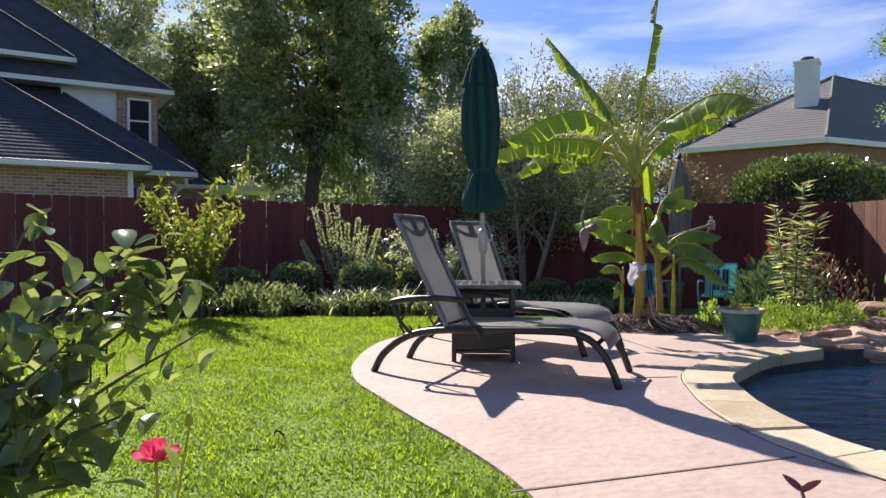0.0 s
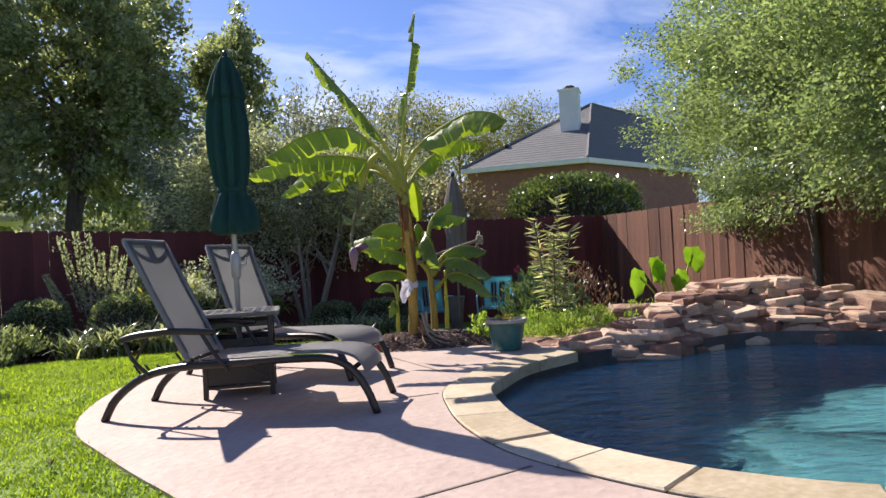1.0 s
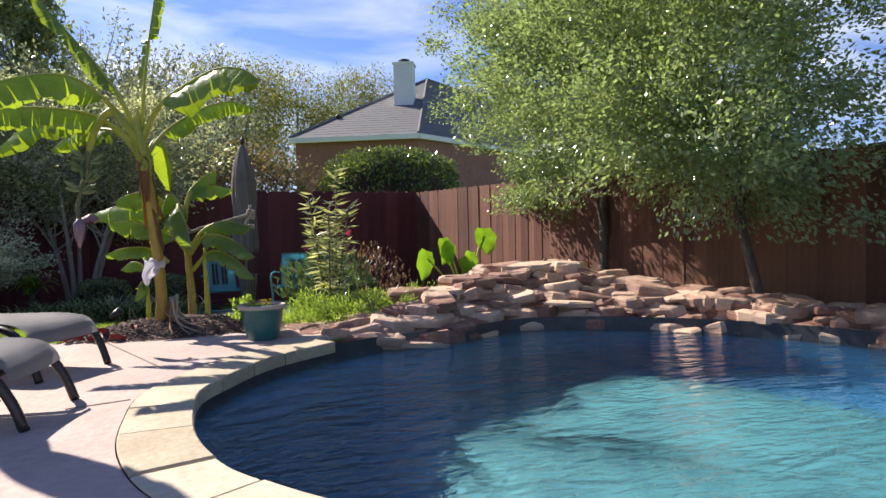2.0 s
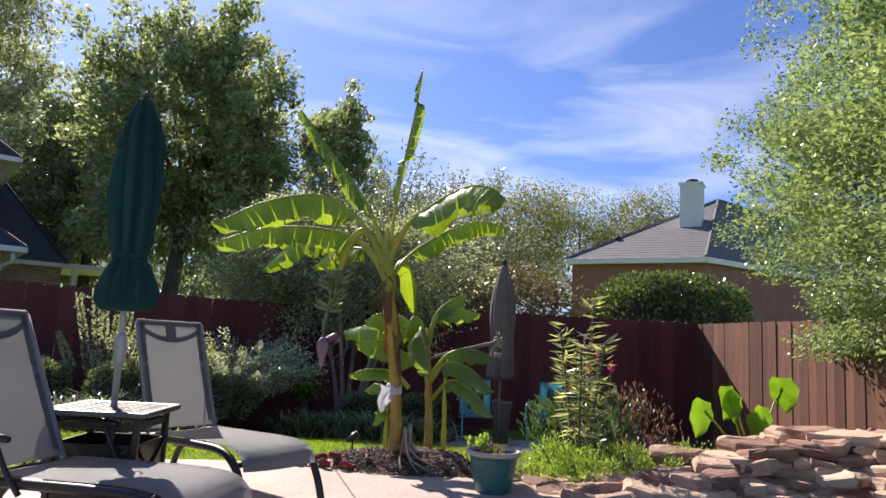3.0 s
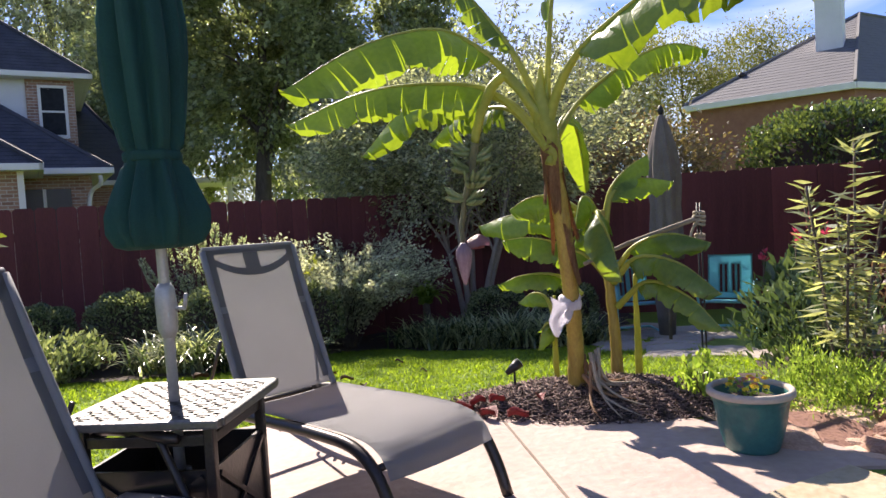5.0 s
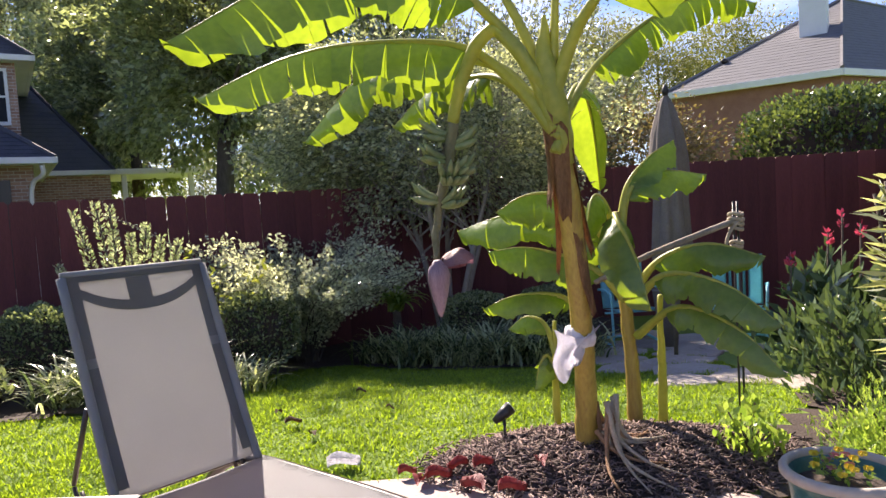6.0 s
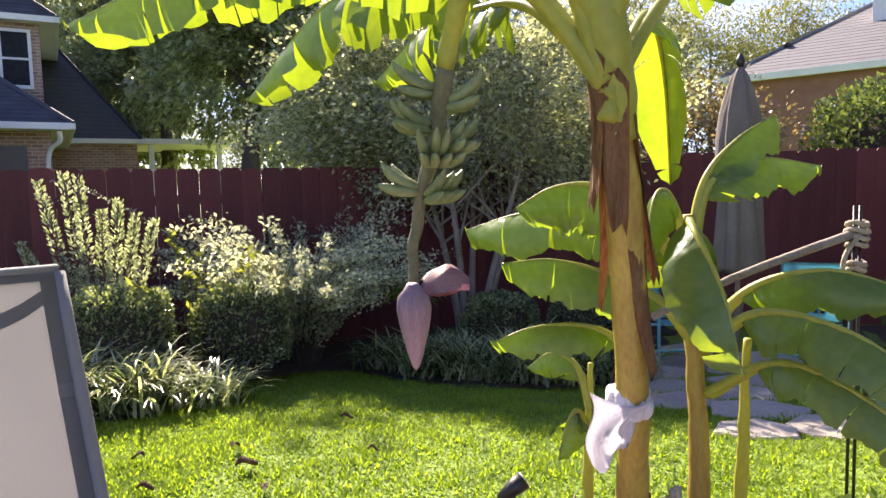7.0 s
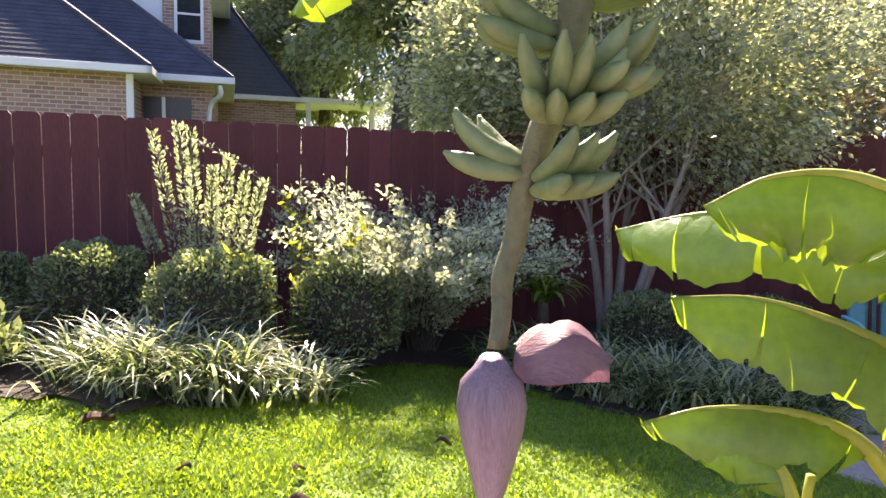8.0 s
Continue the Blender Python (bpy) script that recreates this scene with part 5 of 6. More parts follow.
for x, y, r in ((3.42, 6.98, 0.40), (3.85, 7.0, 0.45), (4.35, 7.1, 0.4), (3.3, 7.3, 0.33)):
    scatter_shrub("feathery_plant", (x, y, 0.0), (r, r * 0.8, 0.2), 4200, 0.035, M_FERN, "low feathery bright green groundcover by the rocks", 0.25)
scatter_shrub("canna", (4.15, 9.5, -0.05), (0.5, 0.42, 0.42), 900, 0.17, M_DARKLEAF, "dark green broad-leaved cannas with red flowers", 0.42)
for k, (x, y, z) in enumerate(((4.17, 9.5, 1.0), (4.04, 9.45, 0.87), (3.75, 9.4, 0.72), (4.35, 9.6, 0.9))):
    spike_plant("canna_flower", (x, y, 0.0), [(0, 0, z - 0.12, z, 0.02, 0.0)], "canna stalk topped with pink-red petals", M_PINKLEAF, 0.055, 16, 0.012, "flower", aspect=0.55)
scatter_shrub("red_shrub", (4.3, 8.2, 0.0), (0.4, 0.35, 0.5), 700, 0.06, M_REDLEAF, "sparse reddish shrub beside the oleander", 0.25)
scatter_shrub("low_canna", (3.75, 8.2, 0.0), (0.45, 0.4, 0.4), 1500, 0.10, M_DARKLEAF, "dark leafy plants under the oleander", 0.3)
scatter_shrub("flowering_shrub", (2.68, 7.25, 0.02), (0.15, 0.13, 0.2), 380, 0.05, M_FERN, "small leafy plant with yellow flowers on the mulch", 0.5)
strap_clump("spider_plant", (3.05, 7.1, 0.0), 80, 0.24, 0.012, M_FERN, "arching light green strap leaves by the flower pot", 0.06)
cyc = strap_clump("cycad", (0.45, 11.75, grade(0, 11.75) + 0.45), 46, 0.5, 0.07, M_FERN, "small palm-like plant with bright leaves in the back bed", 0.03)
part("trunk", tube(bmesh.new(), [(0, 0, -0.47), (0.01, 0, -0.2), (0, 0, 0.02)], [0.06, 0.05, 0.045], 10), M_BARK, cyc, "short dark trunk", True)


# ---- rocks round the pool ----
def stone_mesh(seed, material):
    """A broken slab: an uneven many-sided outline, a flat top, chipped edges."""
    r = np.random.default_rng(500 + seed)
    n = int(r.integers(7, 10))
    a = np.sort((np.arange(n) + r.uniform(-0.3, 0.3, n)) * 2 * math.pi / n)
    rad = 0.5 * r.uniform(0.74, 1.04, n)
    bm = bmesh.new()
    rings = []
    for z, k in ((-0.36, 0.80), (-0.22, 0.97), (0.10, 1.0), (0.27, 0.93), (0.36, 0.76)):
        rings.append([bm.verts.new((q * k * math.cos(b) * r.uniform(0.95, 1.04), q * k * math.sin(b) * r.uniform(0.95, 1.04), z + 0.045 * r.normal() + 0.06 * math.cos(b + seed))) for b, q in zip(a, rad)])
    for p, q in zip(rings, rings[1:]):
        for i in range(n):
            bm.faces.new((p[i], p[(i + 1) % n], q[(i + 1) % n], q[i]))
    bm.faces.new(list(reversed(rings[0])))
    bm.faces.new(rings[-1])
    me = bpy.data.meshes.new("stone")
    bm.to_mesh(me)
    bm.free()
    me.materials.append(material)
    return me


def build_rocks():
    base = thing("rock_waterfall", pose(0, 0, 0), "stacked reddish flat stones forming a pool waterfall", "rock wall")
    kinds = [stone_mesh(i, M_ROCK) for i in range(14)]
    r = np.random.default_rng(21)
    line = [Vector((x, y, 0)) for x, y in ((2.95, 6.42), (3.4, 6.2), (3.85, 6.15), (4.35, 6.22), (4.9, 6.5), (5.45, 6.45), (6.0, 6.1), (6.4, 5.65), (6.75, 5.1), (7.0, 4.4), (7.15, 3.7), (7.2, 3.0), (7.0, 2.2))]
    tops = [0.05, 0.12, 0.15, 0.2, 0.36, 0.52, 0.34, 0.2, 0.2, 0.14, 0.1, 0.08, 0.06]
    P = curve_pts(line, 6)
    n = len(P)
    for i in range(0, n):
        f = i / (n - 1) * (len(tops) - 1)
        k = min(int(f), len(tops) - 2)
        top = tops[k] + (tops[k + 1] - tops[k]) * (f - k)
        t = (P[min(i + 1, n - 1)] - P[max(i - 1, 0)]).normalized()
        out = Vector((-t.y, t.x, 0))
        ang = math.degrees(math.atan2(t.y, t.x))
        z, layer = -0.15, 0
        while z < top - 0.10:
            th = r.uniform(0.055, 0.13)
            L = r.uniform(0.28, 0.68)
            D = r.uniform(0.26, 0.5)
            for back in range(2 if layer > 0 else 1):
                q = P[i] + out * (0.09 + 0.085 * layer + 0.32 * back + r.normal(0, 0.05)) + t * r.normal(0, 0.08)
                ob = new("stone", kinds[int(r.integers(0, 14))])
                ob.parent = base
                ob.matrix_world = pose(q.x, q.y, z + th / 2, r.normal(0, 6), r.normal(0, 6), ang + r.normal(0, 25)) @ Matrix.Diagonal((L, D, th * 1.45, 1))
            z += th * 0.85
            layer += 1
    bm = bmesh.new()
    lo = []
    for i in range(n):
        f = i / (n - 1) * (len(tops) - 1)
        k = min(int(f), len(tops) - 2)
        top = tops[k] + (tops[k + 1] - tops[k]) * (f - k)
        t = (P[min(i + 1, n - 1)] - P[max(i - 1, 0)]).normalized()
        out = Vector((-t.y, t.x, 0))
        a, b, c = P[i] + out * 0.12, P[i] + out * 0.5, P[i] + out * 0.95
        lo.append((bm.verts.new((a.x, a.y, -0.4)), bm.verts.new((b.x, b.y, max(0.0, top - 0.12))), bm.verts.new((c.x, c.y, -0.1))))
    for p, q in zip(lo, lo[1:]):
        for k in range(2):
            bm.faces.new((p[k], p[k + 1], q[k + 1], q[k]))
    part("soil_core", bm, M_SOIL, base, "dark soil behind the stones", True)


build_rocks()


# ---- neighbouring houses ----
def brick_wall_material():
    m = bpy.data.materials.new("brickwork")
    m.use_nodes = True
    nt = m.node_tree
    bs = nt.nodes["Principled BSDF"]
    bs.inputs["Roughness"].default_value = 0.9
    co, br = nt.nodes.new("ShaderNodeTexCoord"), nt.nodes.new("ShaderNodeTexBrick")
    mp = nt.nodes.new("ShaderNodeMapping")
    mp.inputs["Rotation"].default_value = (math.pi / 2, 0, 0)
    br.inputs["Color1"].default_value, br.inputs["Color2"].default_value = (0.42, 0.26, 0.19, 1), (0.26, 0.14, 0.10, 1)
    br.inputs["Mortar"].default_value = (0.5, 0.45, 0.40, 1)
    br.inputs["Scale"].default_value = 1.0
    br.inputs["Brick Width"].default_value, br.inputs["Row Height"].default_value, br.inputs["Mortar Size"].default_value = 0.22, 0.078, 0.008
    bp = nt.nodes.new("ShaderNodeBump")
    bp.inputs["Strength"].default_value, bp.inputs["Distance"].default_value = 0.4, 0.01
    nt.links.new(co.outputs["Object"], mp.inputs["Vector"])
    nt.links.new(mp.outputs["Vector"], br.inputs["Vector"])
    nt.links.new(br.outputs["Color"], bs.inputs["Base Color"])
    nt.links.new(br.outputs["Fac"], bp.inputs["Height"])
    bp.invert = True
    nt.links.new(bp.outputs["Normal"], bs.inputs["Normal"])
    return m


M_BRICKWORK = brick_wall_material()


def slope(bm, e0, e1, r1, r0, courses):
    """One roof slope in overlapping shingle courses, from eave e0-e1 up to ridge r0-r1."""
    e0, e1, r0, r1 = Vector(e0), Vector(e1), Vector(r0), Vector(r1)
    nrm = (e1 - e0).cross(r0 - e0).normalized()
    if nrm.z < 0:
        nrm.negate()
    last = None
    for k in range(courses):
        f, g = k / courses, (k + 1) / courses
        low = [bm.verts.new(p.lerp(q, f) + nrm * 0.011) for p, q in ((e0, r0), (e1, r1))]
        high = [bm.verts.new(p.lerp(q, g) + nrm * 0.004) for p, q in ((e0, r0), (e1, r1))]
        bm.faces.new((low[0], low[1], high[1], high[0]))
        if last:
            bm.faces.new((last[0], last[1], low[1], low[0]))
        last = high


def roof_part(x0, x1, y0, y1, z, rise, material, parent, over=0.4, name="roof"):
    """A hipped roof over a rectangle, with white fascia boards."""
    x0, x1, y0, y1 = x0 - over, x1 + over, y0 - over, y1 + over
    h = min(x1 - x0, y1 - y0) / 2
    if x1 - x0 >= y1 - y0:
        a, b = (x0 + h, (y0 + y1) / 2, z + rise), (x1 - h, (y0 + y1) / 2, z + rise)
    else:
        a, b = ((x0 + x1) / 2, y0 + h, z + rise), ((x0 + x1) / 2, y1 - h, z + rise)
    A, B, C, D = (x0, y0, z), (x1, y0, z), (x1, y1, z), (x0, y1, z)
    n = max(8, int(math.hypot(h, rise) / 0.16))
    if x1 - x0 >= y1 - y0:
        sides = ((A, B, b, a), (C, D, a, b), (B, C, b, b), (D, A, a, a))
        hips = ((A, a), (D, a), (B, b), (C, b), (a, b))
    else:
        sides = ((A, B, a, a), (C, D, b, b), (B, C, b, a), (D, A, a, b))
        hips = ((A, a), (B, a), (C, b), (D, b), (a, b))
    faces = []
    for side in sides:
        bm = bmesh.new()
        slope(bm, *side, n)
        faces.append(part(name + "_slope", bm, material, parent, "dark shingled hip roof slope"))
    r = faces[0]
    cap = bmesh.new()
    for p, q in hips:
        if (Vector(q) - Vector(p)).length > 0.1:
            tube(cap, [Vector(p) + Vector((0, 0, 0.02)), Vector(q) + Vector((0, 0, 0.02))], 0.06, 5)
    part("ridge_cap", cap, material, r)
    fb = bmesh.new()
    for p, q in ((A, B), (B, C), (C, D), (D, A)):
        m = (Vector(p) + Vector(q)) / 2
        d = Vector(q) - Vector(p)
        box(fb, (d.length + 0.1, 0.10, 0.14), (m.x, m.y, z - 0.05), (0, 0, math.degrees(math.atan2(d.y, d.x))), bev=0.015)
    box(fb, (x1 - x0 - 0.1, y1 - y0 - 0.1, 0.03), ((x0 + x1) / 2, (y0 + y1) / 2, z - 0.1))
    part("gutter", fb, M_WHITE, r, "white gutter and soffit")
    return r


def window_part(parent, at, w, h, rot, name="window"):
    wd = part(name, box(bmesh.new(), (w, 0.05, h), at, (0, 0, rot)), M_PANE, parent, "dark glazed window with white frame")
    fr = bmesh.new()
    m = pose(*at, 0, 0, rot)
    for x, z, sx, sz in ((-w / 2, 0, 0.07, h + 0.07), (w / 2, 0, 0.07, h + 0.07), (0, h / 2, w, 0.07), (0, -h / 2, w, 0.09), (0, 0, w, 0.05)):
        p = m @ Vector((x, 0, z))
        box(fr, (sx, 0.09, sz), p, (0, 0, rot))
    part("window_frame", fr, M_WHITE, wd)


def build_left_house():
    t = thing("house", pose(0, 0, 0, 0, 0, 37.2), "two-storey brick house with white siding and dark hip roof", "house")
    def wall(x0, x1, y0, y1, z0, z1, mtl, label):
        return part("wall", box(bmesh.new(), (x1 - x0, y1 - y0, z1 - z0), ((x0 + x1) / 2, (y0 + y1) / 2, (z0 + z1) / 2)), mtl, t, label)
    wall(-14, 4.55, 19.9, 32, -0.3, 2.75, M_BRICKWORK, "pinkish brick ground floor")
    roof_part(-14, 4.55, 19.75, 32, 2.8, 5.2, M_SHINGLE, t)
    wall(1.9, 4.4, 22.3, 28, 2.6, 5.4, M_SIDING, "white sided upper storey")
    wall(3.35, 4.47, 22.22, 22.6, 2.6, 5.4, M_BRICKWORK, "brick pier beside the window")
    roof_part(-6, 4.45, 22.3, 31, 5.5, 4.2, M_SHINGLE, t)
    window_part(t, (3.95, 22.2, 4.55), 0.6, 1.3, 0)
    wall(-8, 1.85, 22.6, 27, 2.6, 6.1, M_SIDING, "white sided upper storey")
    roof_part(-8, 1.85, 22.6, 27, 6.2, 2.2, M_SHINGLE, t)
    wall(4.5, 6.8, 25.6, 32, -0.3, 2.9, M_BRICKWORK, "brick rear wing")
    roof_part(3.0, 6.6, 25.6, 33, 2.95, 3.0, M_SHINGLE, t, 0.3)
    wall(-14, 3.1, 18.1, 20.4, -0.3, 2.7, M_BRICKWORK, "pinkish brick front bay")
    roof_part(-14, 3.1, 18.1, 32.2, 2.75, 5.62, M_SHINGLE, t)
    part("trim", box(bmesh.new(), (0.12, 0.12, 2.9), (3.12, 18.06, 1.2)), M_WHITE, t)
    # no recess is cut: this panel's dark colour paints the porch's shade
    door = part("porch_shade_panel", box(bmesh.new(), (0.95, 0.06, 2.35), (3.62, 19.86, 1.2)), M_DARKGLASS, t, "flat dark panel standing in for the shaded porch recess")
    part("door_jamb", box(bmesh.new(), (0.07, 0.1, 2.35), (3.55, 19.82, 1.2)), M_WHITE, door)
    cover = part("patio_cover", box(bmesh.new(), (2.7, 3.6, 0.18), (8.2, 27.3, 2.92), bev=0.03), M_WHITE, t, "flat white patio cover")
    for x in (7.2, 9.2):
        part("post", box(bmesh.new(), (0.14, 0.14, 3.2), (x, 25.7, 1.25)), M_WHITE, cover)
    sp = tube(bmesh.new(), curve_pts([(4.7, 19.4, 2.65), (4.7, 19.5, 2.45), (4.5, 19.8, 2.25), (4.45, 19.82, 1.6), (4.45, 19.82, -0.2)], 5), 0.05, 8)
    part("downspout", sp, M_WHITE, t, "white downspout", True)


def build_right_house():
    t = thing("house", pose(0, 0, 0), "pale brick house with grey hip roof and white chimney", "house")
    L, K, A, K2, B = Vector((7.4, 27.4, 4.45)), Vector((11.7, 24.8, 4.45)), Vector((14.6, 30.6, 7.8)), Vector((19.5, 29.5, 4.45)), Vector((22.0, 36.0, 7.8))
    Q = Vector((14.5, 39.0, 4.45))
    bm = bmesh.new()
    slope(bm, L, K, A, A, 26), slope(bm, K, K2, B, A, 26), slope(bm, Q, L, A, B, 26)
    r = part("roof", bm, M_SHINGLE2, t, "weathered grey shingle roof")
    cap = bmesh.new()
    for p, q in ((L, A), (K, A), (A, B)):
        tube(cap, [p + Vector((0, 0, 0.02)), q + Vector((0, 0, 0.02))], 0.07, 5)
    part("ridge_cap", cap, M_SHINGLE2, r)
    g = bmesh.new()
    for p, q in ((L, K), (K, K2), (Q, L)):
        d, c = q - p, (p + q) / 2
        box(g, (d.length, 0.14, 0.2), (c.x, c.y, c.z - 0.1), (0, 0, math.degrees(math.atan2(d.y, d.x))), bev=0.02)
    part("gutter", g, M_WHITE, r, "pale gutter and fascia")
    c = (L + K + K2 + Q) / 4
    wl = prism(bmesh.new(), [(p.x + (c.x - p.x) * 0.04, p.y + (c.y - p.y) * 0.04) for p in (L, K, K2, Q)], -0.3, 4.4)
    part("wall", wl, M_BRICK, t, "shaded reddish brick wall")
    ch = part("chimney", box(bmesh.new(), (0.82, 0.82, 3.2), (12.6, 28.4, 6.25), (0, 0, -30), bev=0.02), M_SIDING, t, "white painted chimney with metal cap")
    part("chimney_crown", box(bmesh.new(), (0.92, 0.92, 0.1), (12.6, 28.4, 7.86), (0, 0, -30), bev=0.02), M_WHITE, ch)
    part("flue_cap", lathe(bmesh.new(), [(0.14, 7.9), (0.14, 8.0), (0.25, 8.03), (0.22, 8.08), (0.05, 8.12)], 16, (12.6, 28.4, 0)), M_FRAME, ch, "", True)
    part("roof_vent", lathe(bmesh.new(), [(0.08, 4.9), (0.08, 5.45), (0.15, 5.5), (0.05, 5.6)], 12, (9.6, 28.3, 0)), M_FRAME, t, "", True)


def build_far_house():
    t = thing("house", pose(-1.9, 31.0, 0, 0, 0, 12), "distant white house with grey gabled roof", "house")
    part("wall", box(bmesh.new(), (5.0, 5, 3.0), (0, 2.5, 1.2)), M_SIDING, t)
    roof_part(-2.5, 2.5, 0, 5, 2.8, 1.7, M_SHINGLE2, t)
    part("chimney", box(bmesh.new(), (0.8, 0.8, 1.6), (-2.0, 1.2, 3.4), bev=0.02), M_SIDING, t)


build_left_house()
build_right_house()
build_far_house()


# ---- beds, path, mulch ----
BED_BACK = [(-10, 4.4), (-6.5, 5.9), (-4.6, 7.3), (-3.2, 8.15), (-1.75, 8.5), (-1.2, 8.55), (-0.72, 8.8), (-0.54, 9.4), (-0.6, 10.1), (-0.38, 10.7), (0.1, 10.85), (0.5, 10.5), (1.1, 10.2), (1.8, 10.12), (2.45, 10.3), (2.6, 11.2), (3.0, 12.2), (3.2, 13.2), (0.9, 13.2), (-5, 8.8)]
BED_RIGHT = [(2.62, 6.98), (3.0, 6.7), (3.4, 6.45), (5.0, 6.9), (6.5, 6.6), (7.4, 6.5), (7.6, 8), (6.8, 13.2), (4.6, 13.2), (4.5, 10.5), (3.9, 9.3), (3.3, 8.1), (2.9, 7.6), (2.7, 7.3)]


def ground_patch(name, poly, lift, material, label, cell=0.14):
    xs = [p[0] for p in poly]
    ys = [p[1] for p in poly]
    gx, gy = np.arange(min(xs), max(xs) + cell, cell), np.arange(min(ys), max(ys) + cell, cell)
    X, Y = np.meshgrid(gx, gy)
    jx, jy = rng.normal(0, cell * 0.2, X.shape), rng.normal(0, cell * 0.2, X.shape)
    V = np.stack([X + jx, Y + jy, grade_np(Y + jy) + lift + rng.uniform(0, 0.012, X.shape)], -1).reshape(-1, 3)
    w = len(gx)
    q = []
    cin = inside((X[:-1, :-1] + cell / 2).ravel(), (Y[:-1, :-1] + cell / 2).ravel(), poly).reshape(len(gy) - 1, w - 1)
    for j in range(len(gy) - 1):
        for i in range(w - 1):
            if cin[j, i]:
                q.append((j * w + i, j * w + i + 1, (j + 1) * w + i + 1, (j + 1) * w + i))
    used = np.unique(np.array(q))
    remap = np.zeros(len(V), dtype=int)
    remap[used] = np.arange(len(used))
    ob = raw_mesh(name, V[used], remap[np.array(q)], material, True)
    return tagged(ob, label, "bed", kind="structure")


ground_patch("bed_back", BED_BACK, 0.01, M_SOIL, "dark shaded soil bed along the fence")
ground_patch("bed_right", BED_RIGHT, 0.012, M_SOIL, "dark soil bed behind the pool rocks")


def mound_z(x, y):
    d = ((x - 2.12) / 0.86) ** 2 + ((y - 7.34) / 0.44) ** 2
    return np.maximum(0, 0.13 * (1 - d)) + 0.004


def build_mound():
    bm = bmesh.new()
    rings = []
    for r in np.linspace(0.02, 1.02, 9):
        ring = []
        for k in range(36):
            a = k * math.pi / 18
            w = 1 + 0.06 * math.sin(3 * a) + 0.04 * math.sin(7 * a)
            x, y = 2.12 + 0.86 * r * w * math.cos(a), 7.34 + 0.44 * r * w * math.sin(a)
            z = float(mound_z(x, y)) + 0.012 * noise.noise(Vector((x * 9, y * 9, 0)))
            ring.append(bm.verts.new((x, y, z if r < 0.99 else -0.01)))
        rings.append(ring)
    for a, b in zip(rings, rings[1:]):
        for k in range(36):
            bm.faces.new((a[k], a[(k + 1) % 36], b[(k + 1) % 36], b[k]))
    bm.faces.new(list(reversed(rings[0])))
    bmesh.ops.recalc_face_normals(bm, faces=bm.faces[:])
    ob = mesh_ob("mulch_mound", bm, M_SOIL, True)
    tagged(ob, "low mound of dark shredded mulch round the banana stems", "mulch", kind="structure")
    n = 5600
    a, r = rng.uniform(0, 2 * np.pi, n), np.sqrt(rng.uniform(0, 1, n)) * rng.choice([1.0, 1.0, 1.12], n)
    x, y = 2.12 + 0.86 * r * np.cos(a), 7.34 + 0.44 * r * np.sin(a)
    d = unit(np.stack([rng.normal(size=n), rng.normal(size=n), rng.normal(0, 0.35, n)], 1))
    s = unit(np.cross(d, np.array([0, 0, 1.0]) + rng.normal(0, 0.5, (n, 3))))
    u = np.cross(s, d)
    L, W, T = rng.uniform(0.02, 0.075, (n, 1)), rng.uniform(0.003, 0.009, (n, 1)), 0.0022
    c = np.stack([x, y, np.maximum(mound_z(x, y), 0.012) + 0.008], 1)
    base = [c + d * L * i + s * W * j + u * T * k for k in (-1, 1) for i, j in ((-.5, -.5), (.5, -.35), (.5, .35), (-.5, .5))]
    V = np.stack(base, 1).reshape(-1, 3)
    F = np.array([(3, 2, 1, 0), (4, 5, 6, 7), (0, 1, 5, 4), (1, 2, 6, 5), (2, 3, 7, 6), (3, 0, 4, 7)])
    chips = raw_mesh("mulch_chips", V, ((np.arange(n) * 8)[:, None, None] + F[None]).reshape(-1, 4), M_MULCH)
    tagged(chips, "scattered brown wood chips and bark shreds", "mulch", kind="stuff")


build_mound()


def build_path():
    base = thing("garden_path", pose(0, 0, 0), "irregular pale flagstone path to the seating corner", "path", kind="structure")
    r = np.random.default_rng(3)
    for x, y, s in ((2.62, 10.25, 0.34), (3.05, 9.95, 0.36), (2.6, 9.65, 0.3), (3.0, 9.35, 0.34), (3.3, 8.95, 0.34), (2.85, 8.85, 0.26), (3.6, 8.65, 0.3), (3.3, 10.5, 0.36), (2.75, 10.85, 0.36), (3.4, 11.1, 0.4), (3.0, 11.4, 0.4), (3.8, 10.9, 0.36), (3.7, 11.6, 0.4), (3.2, 11.95, 0.38)):
        k = int(r.integers(5, 8))
        out = [(x + s * r.uniform(0.75, 1.05) * math.cos(i * 2 * math.pi / k + 0.3), y + s * 0.72 * r.uniform(0.75, 1.05) * math.sin(i * 2 * math.pi / k + 0.3)) for i in range(k)]
        z = grade(x, y)
        bm = prism(bmesh.new(), out, z - 0.03, z + 0.028)
        bmesh.ops.bevel(bm, geom=[e for e in bm.edges if all(v.co.z > z for v in e.verts)], offset=0.01, segments=1, affect="EDGES")
        part("flagstone", bm, M_FLAG, base)


build_path()


